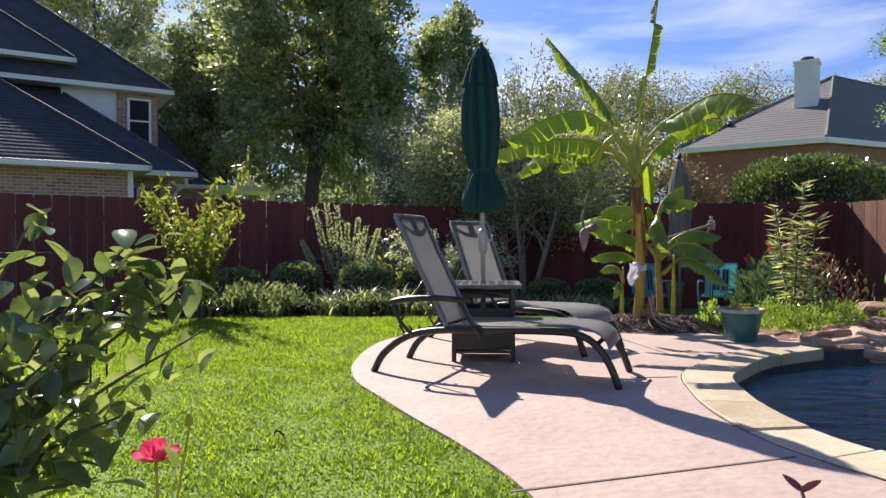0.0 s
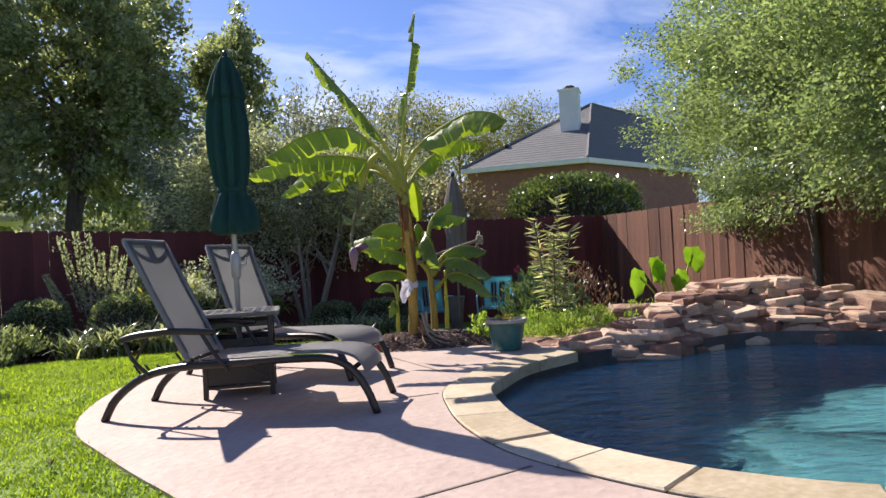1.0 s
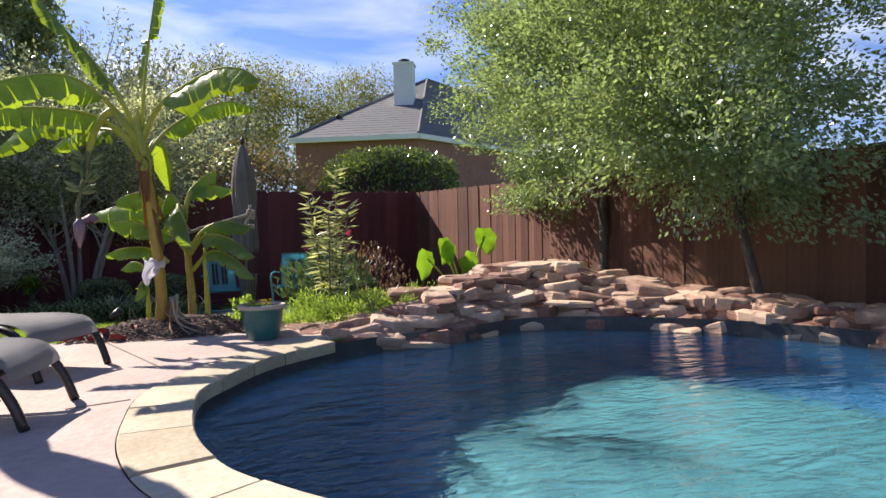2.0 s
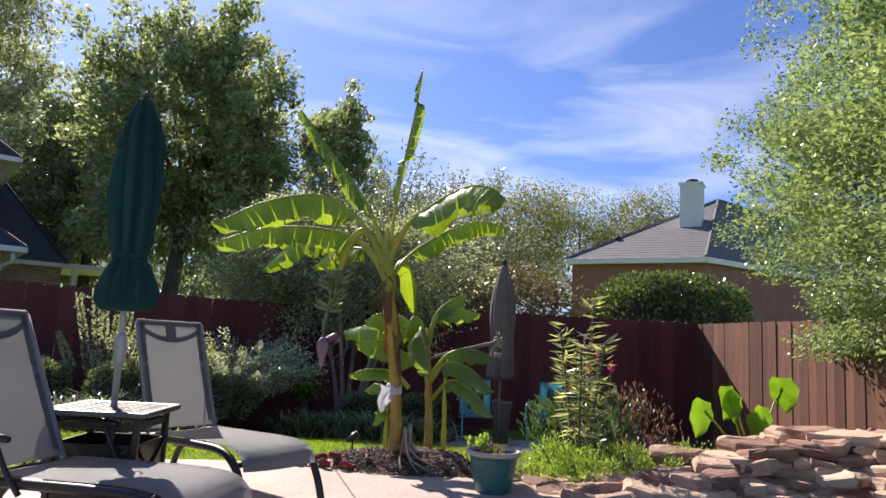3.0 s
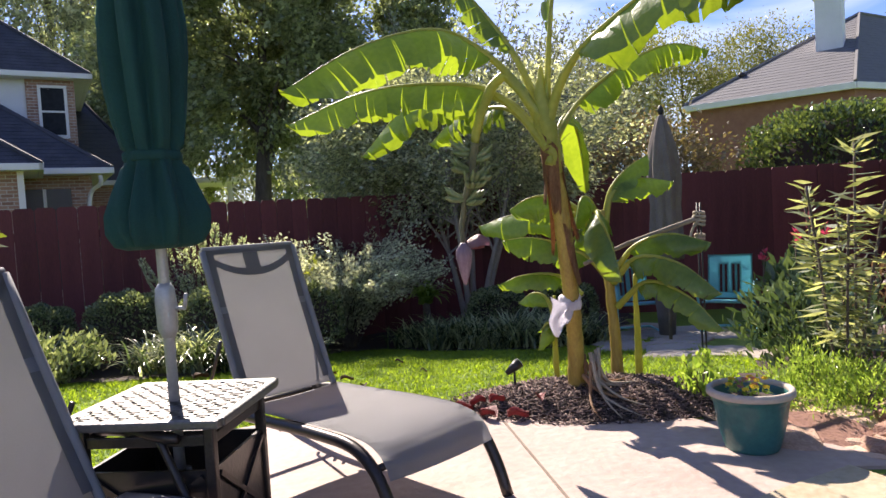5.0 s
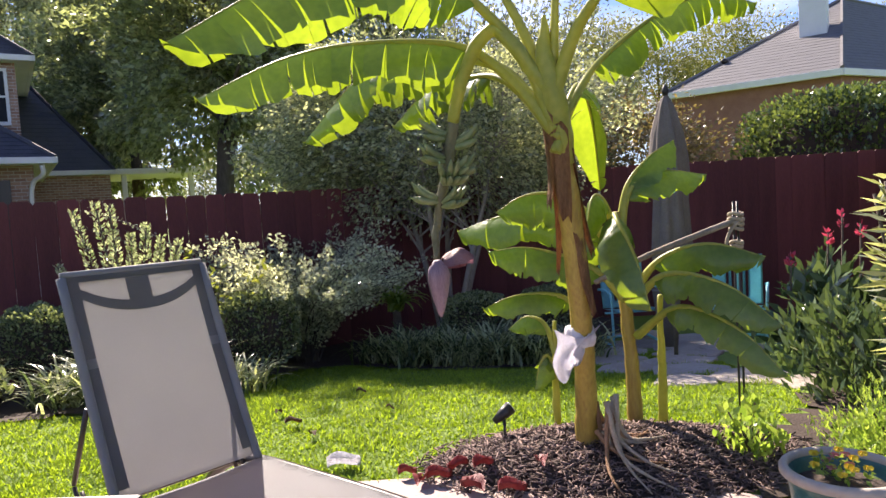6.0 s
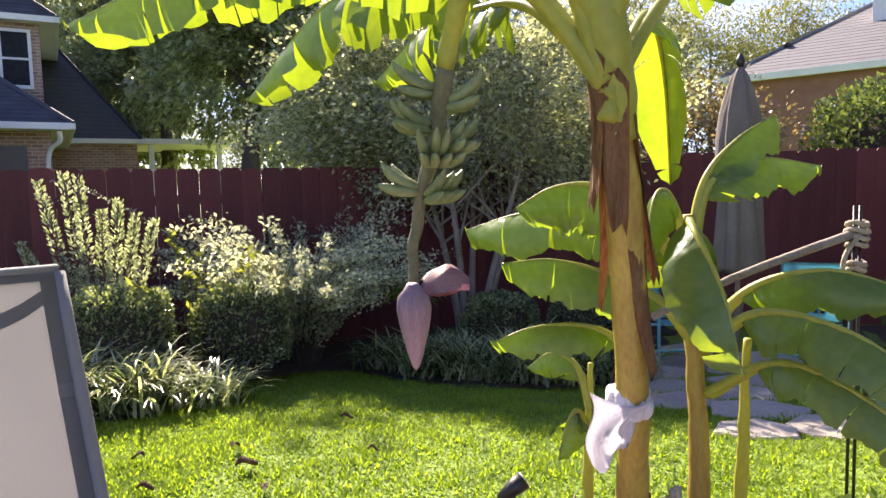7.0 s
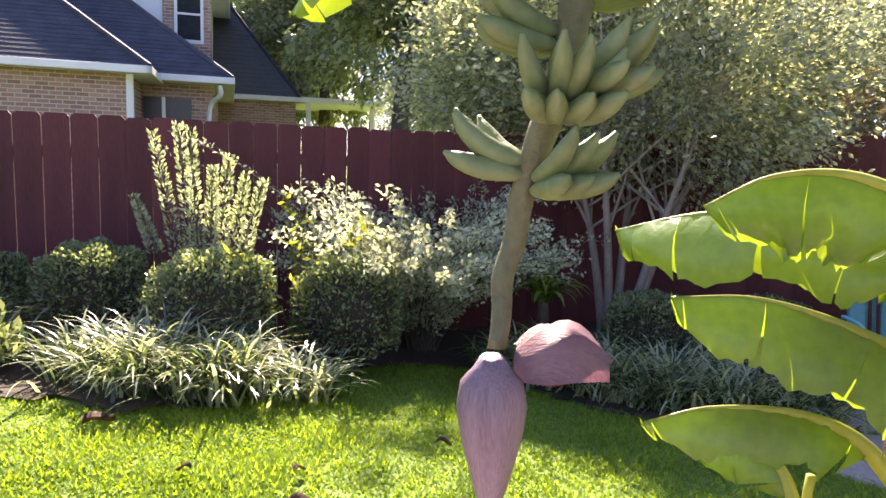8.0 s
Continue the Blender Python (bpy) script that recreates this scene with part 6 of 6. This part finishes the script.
# ---- lawn blades ----
def build_blades():
    def field(n, x0, x1, y0, y1, size):
        x, y = rng.uniform(x0, x1, n), rng.uniform(y0, y1, n)
        ok = ~inside(x, y, PATIO) & ~inside(x, y, BED_BACK) & ~inside(x, y, BED_RIGHT) & (((x - 2.12) / 0.88) ** 2 + ((y - 7.34) / 0.46) ** 2 > 1)
        x, y = x[ok], y[ok]
        n = len(x)
        a = rng.uniform(0, 2 * np.pi, n)
        lean = rng.uniform(0.45, 1.35, n)
        L = size * 0.78 * rng.uniform(0.6, 1.4, n) * (1 + 0.35 * np.sin(x * 7.3 + np.sin(y * 5.1) * 2) * np.sin(y * 6.7))
        w = 0.006 * (size / 0.04) * rng.uniform(0.7, 1.3, n)
        b = np.stack([x, y, grade_np(y) - 0.003], 1)
        side = np.stack([-np.sin(a), np.cos(a), np.zeros(n)], 1) * w[:, None]
        tip = b + np.stack([np.cos(a) * np.sin(lean), np.sin(a) * np.sin(lean), np.cos(lean)], 1) * L[:, None]
        return np.stack([b - side, b + side, tip], 1).reshape(-1, 3)
    V = np.concatenate([field(150000, -3.2, 1.0, 0.9, 5.2, 0.036), field(120000, -4.5, 0.2, 5.0, 9.0, 0.042), field(110000, -0.8, 3.4, 7.0, 10.9, 0.042), field(25000, -8, -3.0, 1.5, 8.5, 0.05)])
    ob = raw_mesh("grass", V, np.arange(len(V)).reshape(-1, 3), M_BLADE)
    tagged(ob, "short bright green sunlit grass blades", "grass", kind="stuff")


build_blades()


# ---- pot, chairs, lamp and other things ----
def build_pot():
    t = thing("flower_pot", pose(2.70, 6.46, 0.012), "glazed teal flower pot with yellow and red flowers", "flower pot")
    part("pot", lathe(bmesh.new(), [(0.115, 0.0), (0.12, 0.01), (0.15, 0.12), (0.165, 0.22), (0.172, 0.245), (0.185, 0.25), (0.188, 0.272), (0.178, 0.278), (0.165, 0.268), (0.158, 0.24), (0.15, 0.20)], 40), M_TEAL, t, "tapered teal glazed pot with rolled rim", True)
    part("rim", lathe(bmesh.new(), [(0.186, 0.252), (0.1925, 0.258), (0.1925, 0.276), (0.184, 0.286), (0.168, 0.284), (0.163, 0.266), (0.170, 0.25), (0.186, 0.252)], 40, cap=False), M_FLAG, t, "worn pale rim", True)
    part("soil", lathe(bmesh.new(), [(0.156, 0.215), (0.12, 0.232), (0.04, 0.24)], 24), M_SOIL, t, "", True)
    c, p = clump_points((0, 0, 0.27), (0.12, 0.12, 0.055), 12, 9, 0.018, 0.1)
    leaf_cards("foliage", p, 0.03, M_FERN, 0.5, -0.3).parent = t
    for k in range(15):
        a, r = k * 2.4, 0.02 + 0.1 * ((k * 7) % 10) / 10
        bm = bmesh.new()
        for i in range(5):
            b = i * 2 * math.pi / 5
            blade_leaf(bm, (0, 0, 0), (0.016 * math.cos(b), 0.016 * math.sin(b), 0.006), 0.018, 0.002)
        f = part("flower", bm, M_YELLOW if k % 3 else M_BUDRED, t, "", True)
        f.location = (r * math.cos(a), r * math.sin(a), 0.29 + 0.03 * ((k * 3) % 5) / 5)


build_pot()


def build_chair(m, label):
    """A pressed-metal garden chair facing -y, with curved slots in its back and tube arms."""
    t = thing("metal_chair", m, label, "chair", "turquoise metal garden chairs")
    def shell(pts, half, cut, name):
        bm = bmesh.new()
        P = curve_pts(pts, 5)
        n = 18
        rows = []
        for i, p in enumerate(P):
            rows.append([bm.verts.new((-half + 2 * half * k / n, p.y + 0.02 * abs(2 * k / n - 1) ** 2, p.z)) for k in range(n + 1)])
        for i in range(len(rows) - 1):
            f = i / (len(rows) - 1)
            for k in range(n):
                if cut and 0.2 < f < 0.8 and k in (5, 7, 10, 12):
                    continue
                bm.faces.new((rows[i][k], rows[i][k + 1], rows[i + 1][k + 1], rows[i + 1][k]))
        bmesh.ops.solidify(bm, geom=bm.faces[:], thickness=0.012)
        return part(name, bm, M_BLUE, t, "", True)
    shell([(0, -0.24, 0.36), (0, -0.2, 0.385), (0, 0.0, 0.36), (0, 0.17, 0.34)], 0.24, False, "seat")
    shell([(0, 0.18, 0.35), (0, 0.21, 0.45), (0, 0.26, 0.66), (0, 0.30, 0.85)], 0.24, True, "backrest")
    for s in (-1, 1):
        part("arm_frame", tube(bmesh.new(), curve_pts([(s * 0.27, 0.24, 0.55), (s * 0.29, 0.1, 0.57), (s * 0.29, -0.18, 0.57), (s * 0.29, -0.27, 0.5), (s * 0.28, -0.25, 0.3), (s * 0.27, -0.22, 0.06), (s * 0.27, -0.15, 0.015), (s * 0.27, 0.3, 0.012)], 5), 0.014, 8), M_BLUE, t, "bent tube arm and runner", True)
    part("rear_runner", tube(bmesh.new(), [(-0.27, 0.3, 0.012), (0.27, 0.3, 0.012)], 0.014, 8), M_BLUE, t, "", True)
    part("seat_brace", tube(bmesh.new(), [(-0.28, 0.0, 0.33), (0.28, 0.0, 0.33)], 0.012, 8), M_BLUE, t, "", True)


build_chair(pose(3.97, 11.2, grade(0, 11.2) + 0.03, 0, 0, -22), "turquoise pressed-metal garden chair with slotted back")
build_chair(pose(2.98, 11.45, grade(0, 11.5) + 0.03, 0, 0, 8), "turquoise pressed-metal garden chair behind the banana leaves")


def build_side_pot():
    t = thing("small_planter", pose(3.28, 11.15, grade(0, 11.2) + 0.03), "small pale metal side stand between the chairs", "planter")
    part("body", lathe(bmesh.new(), [(0.09, 0.0), (0.11, 0.3), (0.14, 0.55), (0.15, 0.57), (0.13, 0.57), (0.1, 0.5)], 20), M_GREYCANVAS, t, "", True)


build_side_pot()


def build_grey_umbrella():
    t = thing("grey_umbrella", pose(3.15, 10.35, grade(0, 10.35)), "closed weathered grey umbrella by the seating corner", "umbrella")
    part("pole", tube(bmesh.new(), [(0, 0, 0), (0, 0, 2.3)], 0.018, 10), M_STICK, t, "", True)
    prof = [(0.05, 1.0), (0.15, 0.86), (0.165, 0.95), (0.15, 1.15), (0.135, 1.4), (0.15, 1.62), (0.145, 1.8), (0.12, 2.0), (0.07, 2.2), (0.05, 2.26), (0.012, 2.33)]
    part("canopy", lathe(bmesh.new(), [p for i in range(len(prof) - 1) for p in (prof[i], ((prof[i][0] + prof[i + 1][0]) / 2, (prof[i][1] + prof[i + 1][1]) / 2))] + [prof[-1]], 56, wob=lambda a, z: 1 + 0.14 * math.cos(7 * a + 2 * z) + 0.06 * math.cos(13 * a)), M_GREYCANVAS, t, "limp grey canvas in folds", True)
    part("finial", lathe(bmesh.new(), [(0.02, 2.32), (0.035, 2.36), (0.02, 2.4), (0.004, 2.42)], 10), M_BLACK, t, "", True)


build_grey_umbrella()


def build_rope_post():
    t = thing("rope_post", pose(2.84, 7.80, 0.0), "thin iron post with a wooden pole lashed on by rope", "post")
    for dx in (-0.012, 0.012):
        part("rod", tube(bmesh.new(), [(dx, 0, -0.02), (dx, 0, 0.6), (dx * 0.8, 0, 1.16)], 0.006, 6), M_BLACK, t, "", True)
    part("wooden_pole", tube(bmesh.new(), curve_pts([(0.03, 0.01, 1.07), (-0.2, -0.09, 1.01), (-0.5, -0.25, 0.93), (-0.78, -0.4, 0.83)], 4), [0.018, 0.017, 0.016, 0.016, 0.016, 0.015, 0.015, 0.014, 0.014, 0.013, 0.013, 0.012, 0.012], 8), M_STICK, t, "grey weathered pole", True)
    for z, r in ((1.02, 0.030), (1.045, 0.034), (1.07, 0.036), (1.095, 0.032), (0.93, 0.026), (0.95, 0.028)):
        ring = [(r * math.cos(a), r * math.sin(a), z + 0.006 * math.sin(2 * a)) for a in [k * math.pi / 6 for k in range(13)]]
        part("rope_turn", tube(bmesh.new(), ring, 0.010, 6), M_ROPE, t, "", True)
    part("rope_end", tube(bmesh.new(), curve_pts([(0.0, -0.03, 1.06), (-0.06, -0.05, 0.98), (-0.07, -0.05, 0.86)], 4), 0.009, 6), M_ROPE, t, "", True)


build_rope_post()


def build_path_light():
    t = thing("garden_spotlight", pose(1.60, 7.52, 0.0), "small black spotlight on a ground stake", "garden light")
    part("stake", tube(bmesh.new(), [(0, 0, -0.02), (0, 0, 0.17)], 0.008, 8), M_BLACK, t, "", True)
    h = part("lamp_head", tube(bmesh.new(), [(-0.05, -0.02, 0.155), (0.0, 0, 0.19), (0.035, 0.015, 0.215)], [0.016, 0.030, 0.034], 14), M_BLACK, t, "", True)
    part("lens", tube(bmesh.new(), [(0.0352, 0.0151, 0.2152), (0.039, 0.0165, 0.218)], [0.030, 0.028], 14), M_LENS, h, "", True)


build_path_light()


def build_trunk_cloth():
    """A cloth draped over the banana stem, its folds hanging to one side."""
    t = thing("tied_cloth", pose(1.945, 7.10, 0.57), "white cloth tied round the banana stem", "cloth")
    bm = lathe(bmesh.new(), [(0.052, 0.03), (0.060, 0.045), (0.064, 0.07), (0.060, 0.10), (0.052, 0.115)], 40, wob=lambda a, z: 1 + 0.09 * math.cos(5 * a + 40 * z) + 0.06 * math.cos(11 * a))
    part("wrap", bm, M_CLOTH, t, "", True)
    bm = bmesh.new()
    rows = []
    for i in range(15):
        f = i / 14
        row = []
        for k in range(13):
            u = k / 12
            x = -0.115 + 0.19 * u * (1 - 0.45 * f) + 0.012 * math.sin(7 * f + 2 * u)
            y = -0.068 - 0.012 * math.cos(11 * u + 2.5 * f) * (0.3 + f) + 0.06 * max(0.0, 0.25 - u) + 0.5 * max(0.0, u - 0.85)
            z = 0.115 - 0.035 * math.sin(math.pi * u) - (0.215 - 0.12 * u) * f - 0.018 * math.sin(9 * u) * f
            row.append(bm.verts.new((x, y, z)))
        rows.append(row)
    for p, q in zip(rows, rows[1:]):
        for k in range(12):
            bm.faces.new((p[k], p[k + 1], q[k + 1], q[k]))
    bmesh.ops.solidify(bm, geom=bm.faces[:], thickness=0.005)
    part("hanging_fold", bm, M_CLOTH, t, "", True)


build_trunk_cloth()


def build_stem_rags():
    r = np.random.default_rng(9)
    t = thing("dry_roots", pose(0, 0, 0), "pale dry sheaths and roots hanging at the stem foot", "debris")
    for k in range(14):
        a = -1.9 + 2.2 * k / 13 + r.normal(0, 0.12)
        x, y, L = 2.04 + r.normal(0, 0.04), 7.2 + r.normal(0, 0.03), r.uniform(0.12, 0.34)
        pts = [(x, y, 0.24 + r.uniform(-0.06, 0.12))]
        for f in (0.25, 0.6, 1.0):
            px, py = x + L * f * math.cos(a + 0.5 * f), y + L * f * math.sin(a + 0.5 * f)
            pts.append((px, py, float(mound_z(px, py)) + 0.02 + 0.06 * (1 - f) ** 2))
        part("root", tube(bmesh.new(), curve_pts(pts, 4), [0.014, 0.013, 0.012, 0.011, 0.010, 0.009, 0.009, 0.008, 0.007, 0.006, 0.005, 0.004, 0.003], 5), M_ROPE if k % 3 else M_SHEATH, t, "", True)


build_stem_rags()


def litter(name, at, material, label, size=0.1, curl=0.5, spin=0.0):
    bm = bmesh.new()
    rows = []
    for i in range(7):
        f = i / 6
        w = size * 0.32 * math.sin(math.pi * (0.12 + 0.82 * f))
        rows.append([bm.verts.new((size * (f - 0.5), w * u, 0.006 + size * curl * 0.35 * u * u + 0.012 * math.sin(f * 5))) for u in (-1, -0.5, 0, 0.5, 1)])
    for p, q in zip(rows, rows[1:]):
        for i in range(4):
            bm.faces.new((p[i], p[i + 1], q[i + 1], q[i]))
    bmesh.ops.solidify(bm, geom=bm.faces[:], thickness=0.003)
    ob = mesh_ob(name, bm, material, True)
    ob.matrix_world = pose(*at, 0, 0, spin)
    tagged(ob, label, "fallen leaf")


for x, y, sp, sz in ((1.30, 7.14, 20, 0.12), (1.22, 7.1, 80, 0.10), (1.45, 7.02, 140, 0.13), (1.5, 7.16, 40, 0.11), (1.62, 6.98, 10, 0.12), (1.38, 7.2, 200, 0.1), (1.75, 7.1, 100, 0.1), (1.15, 7.2, 30, 0.09)):
    litter("fallen_bract", (x, y, 0.02 + float(mound_z(x, y))), M_LITTER, "curled dark red fallen banana bract on the mulch edge", sz, 0.9, sp)
litter("fallen_bract", (0.82, 7.36, 0.01), M_CLOTH, "pale curled fallen bract lying on the grass", 0.16, 0.8, 20)
for x, y, sp, sz in ((0.37, 8.04, 30, 0.10), (0.55, 7.8, 120, 0.08), (0.2, 8.3, 70, 0.06), (0.9, 8.3, 10, 0.05), (-0.2, 8.1, 200, 0.06), (-0.4, 3.2, 40, 0.05), (-0.25, 3.85, 100, 0.05), (-0.9, 8.35, 60, 0.14), (0.05, 7.75, 15, 0.07), (-0.1, 7.5, 80, 0.05), (0.6, 8.9, 10, 0.07)):
    litter("fallen_leaf", (x, y, grade(x, y) + 0.03), M_DRYLEAF, "curled brown fallen leaf lying on the lawn", sz, 0.6, sp)


# ---- rose bush, young tree and small fences near the first view ----
def build_rose():
    t = thing("rose_bush", pose(0, 0, 0), "rose bush with dark glossy leaves and one pink bloom", "rose bush")
    r = np.random.default_rng(31)
    base = Vector((-0.62, 1.42, 0.0))
    ends = [(-0.62, 1.62, 0.93), (-0.44, 1.63, 0.93), (-0.22, 1.66, 0.90), (-0.10, 1.66, 0.80), (-0.06, 1.66, 0.70), (-0.28, 1.55, 0.62), (-0.16, 1.60, 0.55), (-0.34, 1.5, 0.76), (-0.5, 1.5, 0.8), (-0.22, 1.52, 0.42), (-0.6, 1.55, 0.68), (-0.40, 1.7, 0.55), (-0.13, 1.64, 0.84), (-0.72, 1.6, 0.85), (-0.26, 1.5, 0.70)]
    V, Q = [], []
    for e in ends:
        e = Vector(e)
        mid = base.lerp(e, 0.5) + Vector((0, 0, 0.14))
        P = curve_pts([base, mid, e], 8)
        part("cane", tube(bmesh.new(), P, [0.008 * (1 - 0.75 * i / (len(P) - 1)) for i in range(len(P))], 6), M_BARK, t, "", True)
        for k in range(36):
            f = r.uniform(0.40, 1.02)
            i = min(int(f * (len(P) - 1)), len(P) - 2)
            c = P[i].lerp(P[i + 1], f * (len(P) - 1) - i) + Vector(r.normal(0, 0.038, 3))
            d = Vector((r.normal(0, 1), r.normal(0, 1), r.normal(-0.35, 0.5))).normalized()
            s = d.cross(Vector((r.normal(0, 0.35), r.normal(0, 0.35), 1))).normalized()
            n = s.cross(d)
            L = r.uniform(0.045, 0.092)
            o = len(V)
            for a in range(6):
                g = a / 5
                w = L * 0.29 * math.sin(math.pi * (0.06 + 0.90 * g)) ** 0.8
                m = c + d * L * (g - 0.3) - n * L * 0.25 * g * g
                V += [m - s * w + n * w * 0.3, m, m + s * w + n * w * 0.3]
            for a in range(5):
                Q += [(o + 3 * a, o + 3 * a + 1, o + 3 * a + 4, o + 3 * a + 3), (o + 3 * a + 1, o + 3 * a + 2, o + 3 * a + 5, o + 3 * a + 4)]
    raw_mesh("foliage", np.array([list(v) for v in V]), np.array(Q), M_ROSELEAF, True).parent = t
    stemb = part("flower_stem", tube(bmesh.new(), curve_pts([(-0.3, 1.58, 0.05), (-0.2, 1.7, 0.2), (-0.21, 1.74, 0.39)], 5), 0.004, 6), M_BANRIB, t, "", True)
    for k in range(16):
        ring = k // 5
        a = k * 2.4
        bm = bmesh.new()
        o = 0.040 - 0.010 * ring
        rows = []
        for i in range(6):
            f = i / 5
            rr = o * (0.25 + 0.95 * math.sin(f * 1.75)) * (1.15 if ring == 0 else 1)
            z = 0.048 * f * (1 - 0.12 * (2 - ring)) - (0.012 * f * f if ring == 0 else 0)
            h = 0.62 * math.sin(math.pi * (0.2 + 0.62 * f))
            rows.append([bm.verts.new((rr * math.cos(a + h * u), rr * math.sin(a + h * u), z - 0.004 * u * u)) for u in (-1, -0.5, 0, 0.5, 1)])
        for p, q in zip(rows, rows[1:]):
            for i in range(4):
                bm.faces.new((p[i], p[i + 1], q[i + 1], q[i]))
        pt = part("petal", bm, M_PINK, stemb, "", True)
        pt.location = (-0.21, 1.74, 0.385)
    part("rose_bud", lathe(bmesh.new(), [(0.003, 0), (0.009, 0.01), (0.010, 0.02), (0.004, 0.035)], 8, (-0.135, 1.75, 0.46)), M_BANRIB, part("bud_stem", tube(bmesh.new(), [(-0.22, 1.7, 0.12), (-0.16, 1.74, 0.3), (-0.135, 1.75, 0.46)], 0.003, 5), M_BANRIB, t, "", True), "", True)


build_rose()


def build_sprig():
    t = thing("rose_sprig", pose(0.93, 0.80, 0.0), "slender rose shoot with dark red young leaves", "plant")
    P = curve_pts([(0, 0, -0.02), (0.03, 0.02, 0.3), (-0.06, 0.07, 0.66)], 6)
    part("stem", tube(bmesh.new(), P, [0.004 * (1 - 0.6 * i / (len(P) - 1)) for i in range(len(P))], 6), M_REDLEAF, t, "", True)
    for k in range(9):
        a, p = k * 2.3, P[len(P) - 1 - k // 2]
        bm = bmesh.new()
        blade_leaf(bm, p, p + Vector((0.018 * math.cos(a), 0.018 * math.sin(a), 0.012)), 0.007, 0.002)
        part("leaf", bm, M_LITTER, t, "", True)


build_sprig()
wand_shrub("young_fruit_tree", (-2.95, 8.05, 0.0), 12, 1.75, 0.12, M_YELLEAF, "young fruit tree with drooping yellow-green leaves in the lawn edge", 0.4, 170, tilt=0.42, aspect=0.3)
scatter_shrub("dark_shrub", (-2.35, 8.55, 0.0), (0.55, 0.4, 0.3), 1600, 0.07, M_BOX, "low dark leafy shrub by the fence bed", 0.4)


def build_iron_fence(a, b, h, n, label):
    t = thing("iron_fence", pose(0, 0, 0), label, "fence")
    a, b = Vector((*a, 0)), Vector((*b, 0))
    for k in range(n):
        p = a.lerp(b, k / (n - 1))
        q = part("picket", tube(bmesh.new(), [p + Vector((0, 0, -0.02)), p + Vector((0, 0, h))], 0.006, 6), M_BLACK, t, "", True)
        part("finial", lathe(bmesh.new(), [(0.006, h - 0.005), (0.014, h + 0.012), (0.006, h + 0.03), (0.001, h + 0.038)], 8, (p.x, p.y, 0)), M_BLACK, q, "", True)
    for z in (0.06, h * 0.85):
        part("rail", tube(bmesh.new(), [a + Vector((0, 0, z)), b + Vector((0, 0, z))], 0.006, 6), M_BLACK, t, "", True)


build_iron_fence((-1.75, 4.1), (-3.6, 3.3), 0.3, 24, "low black wrought iron edging fence on the lawn")
build_iron_fence((-3.15, 5.9), (-4.6, 5.2), 0.95, 12, "black wrought iron garden fence with ball finials")
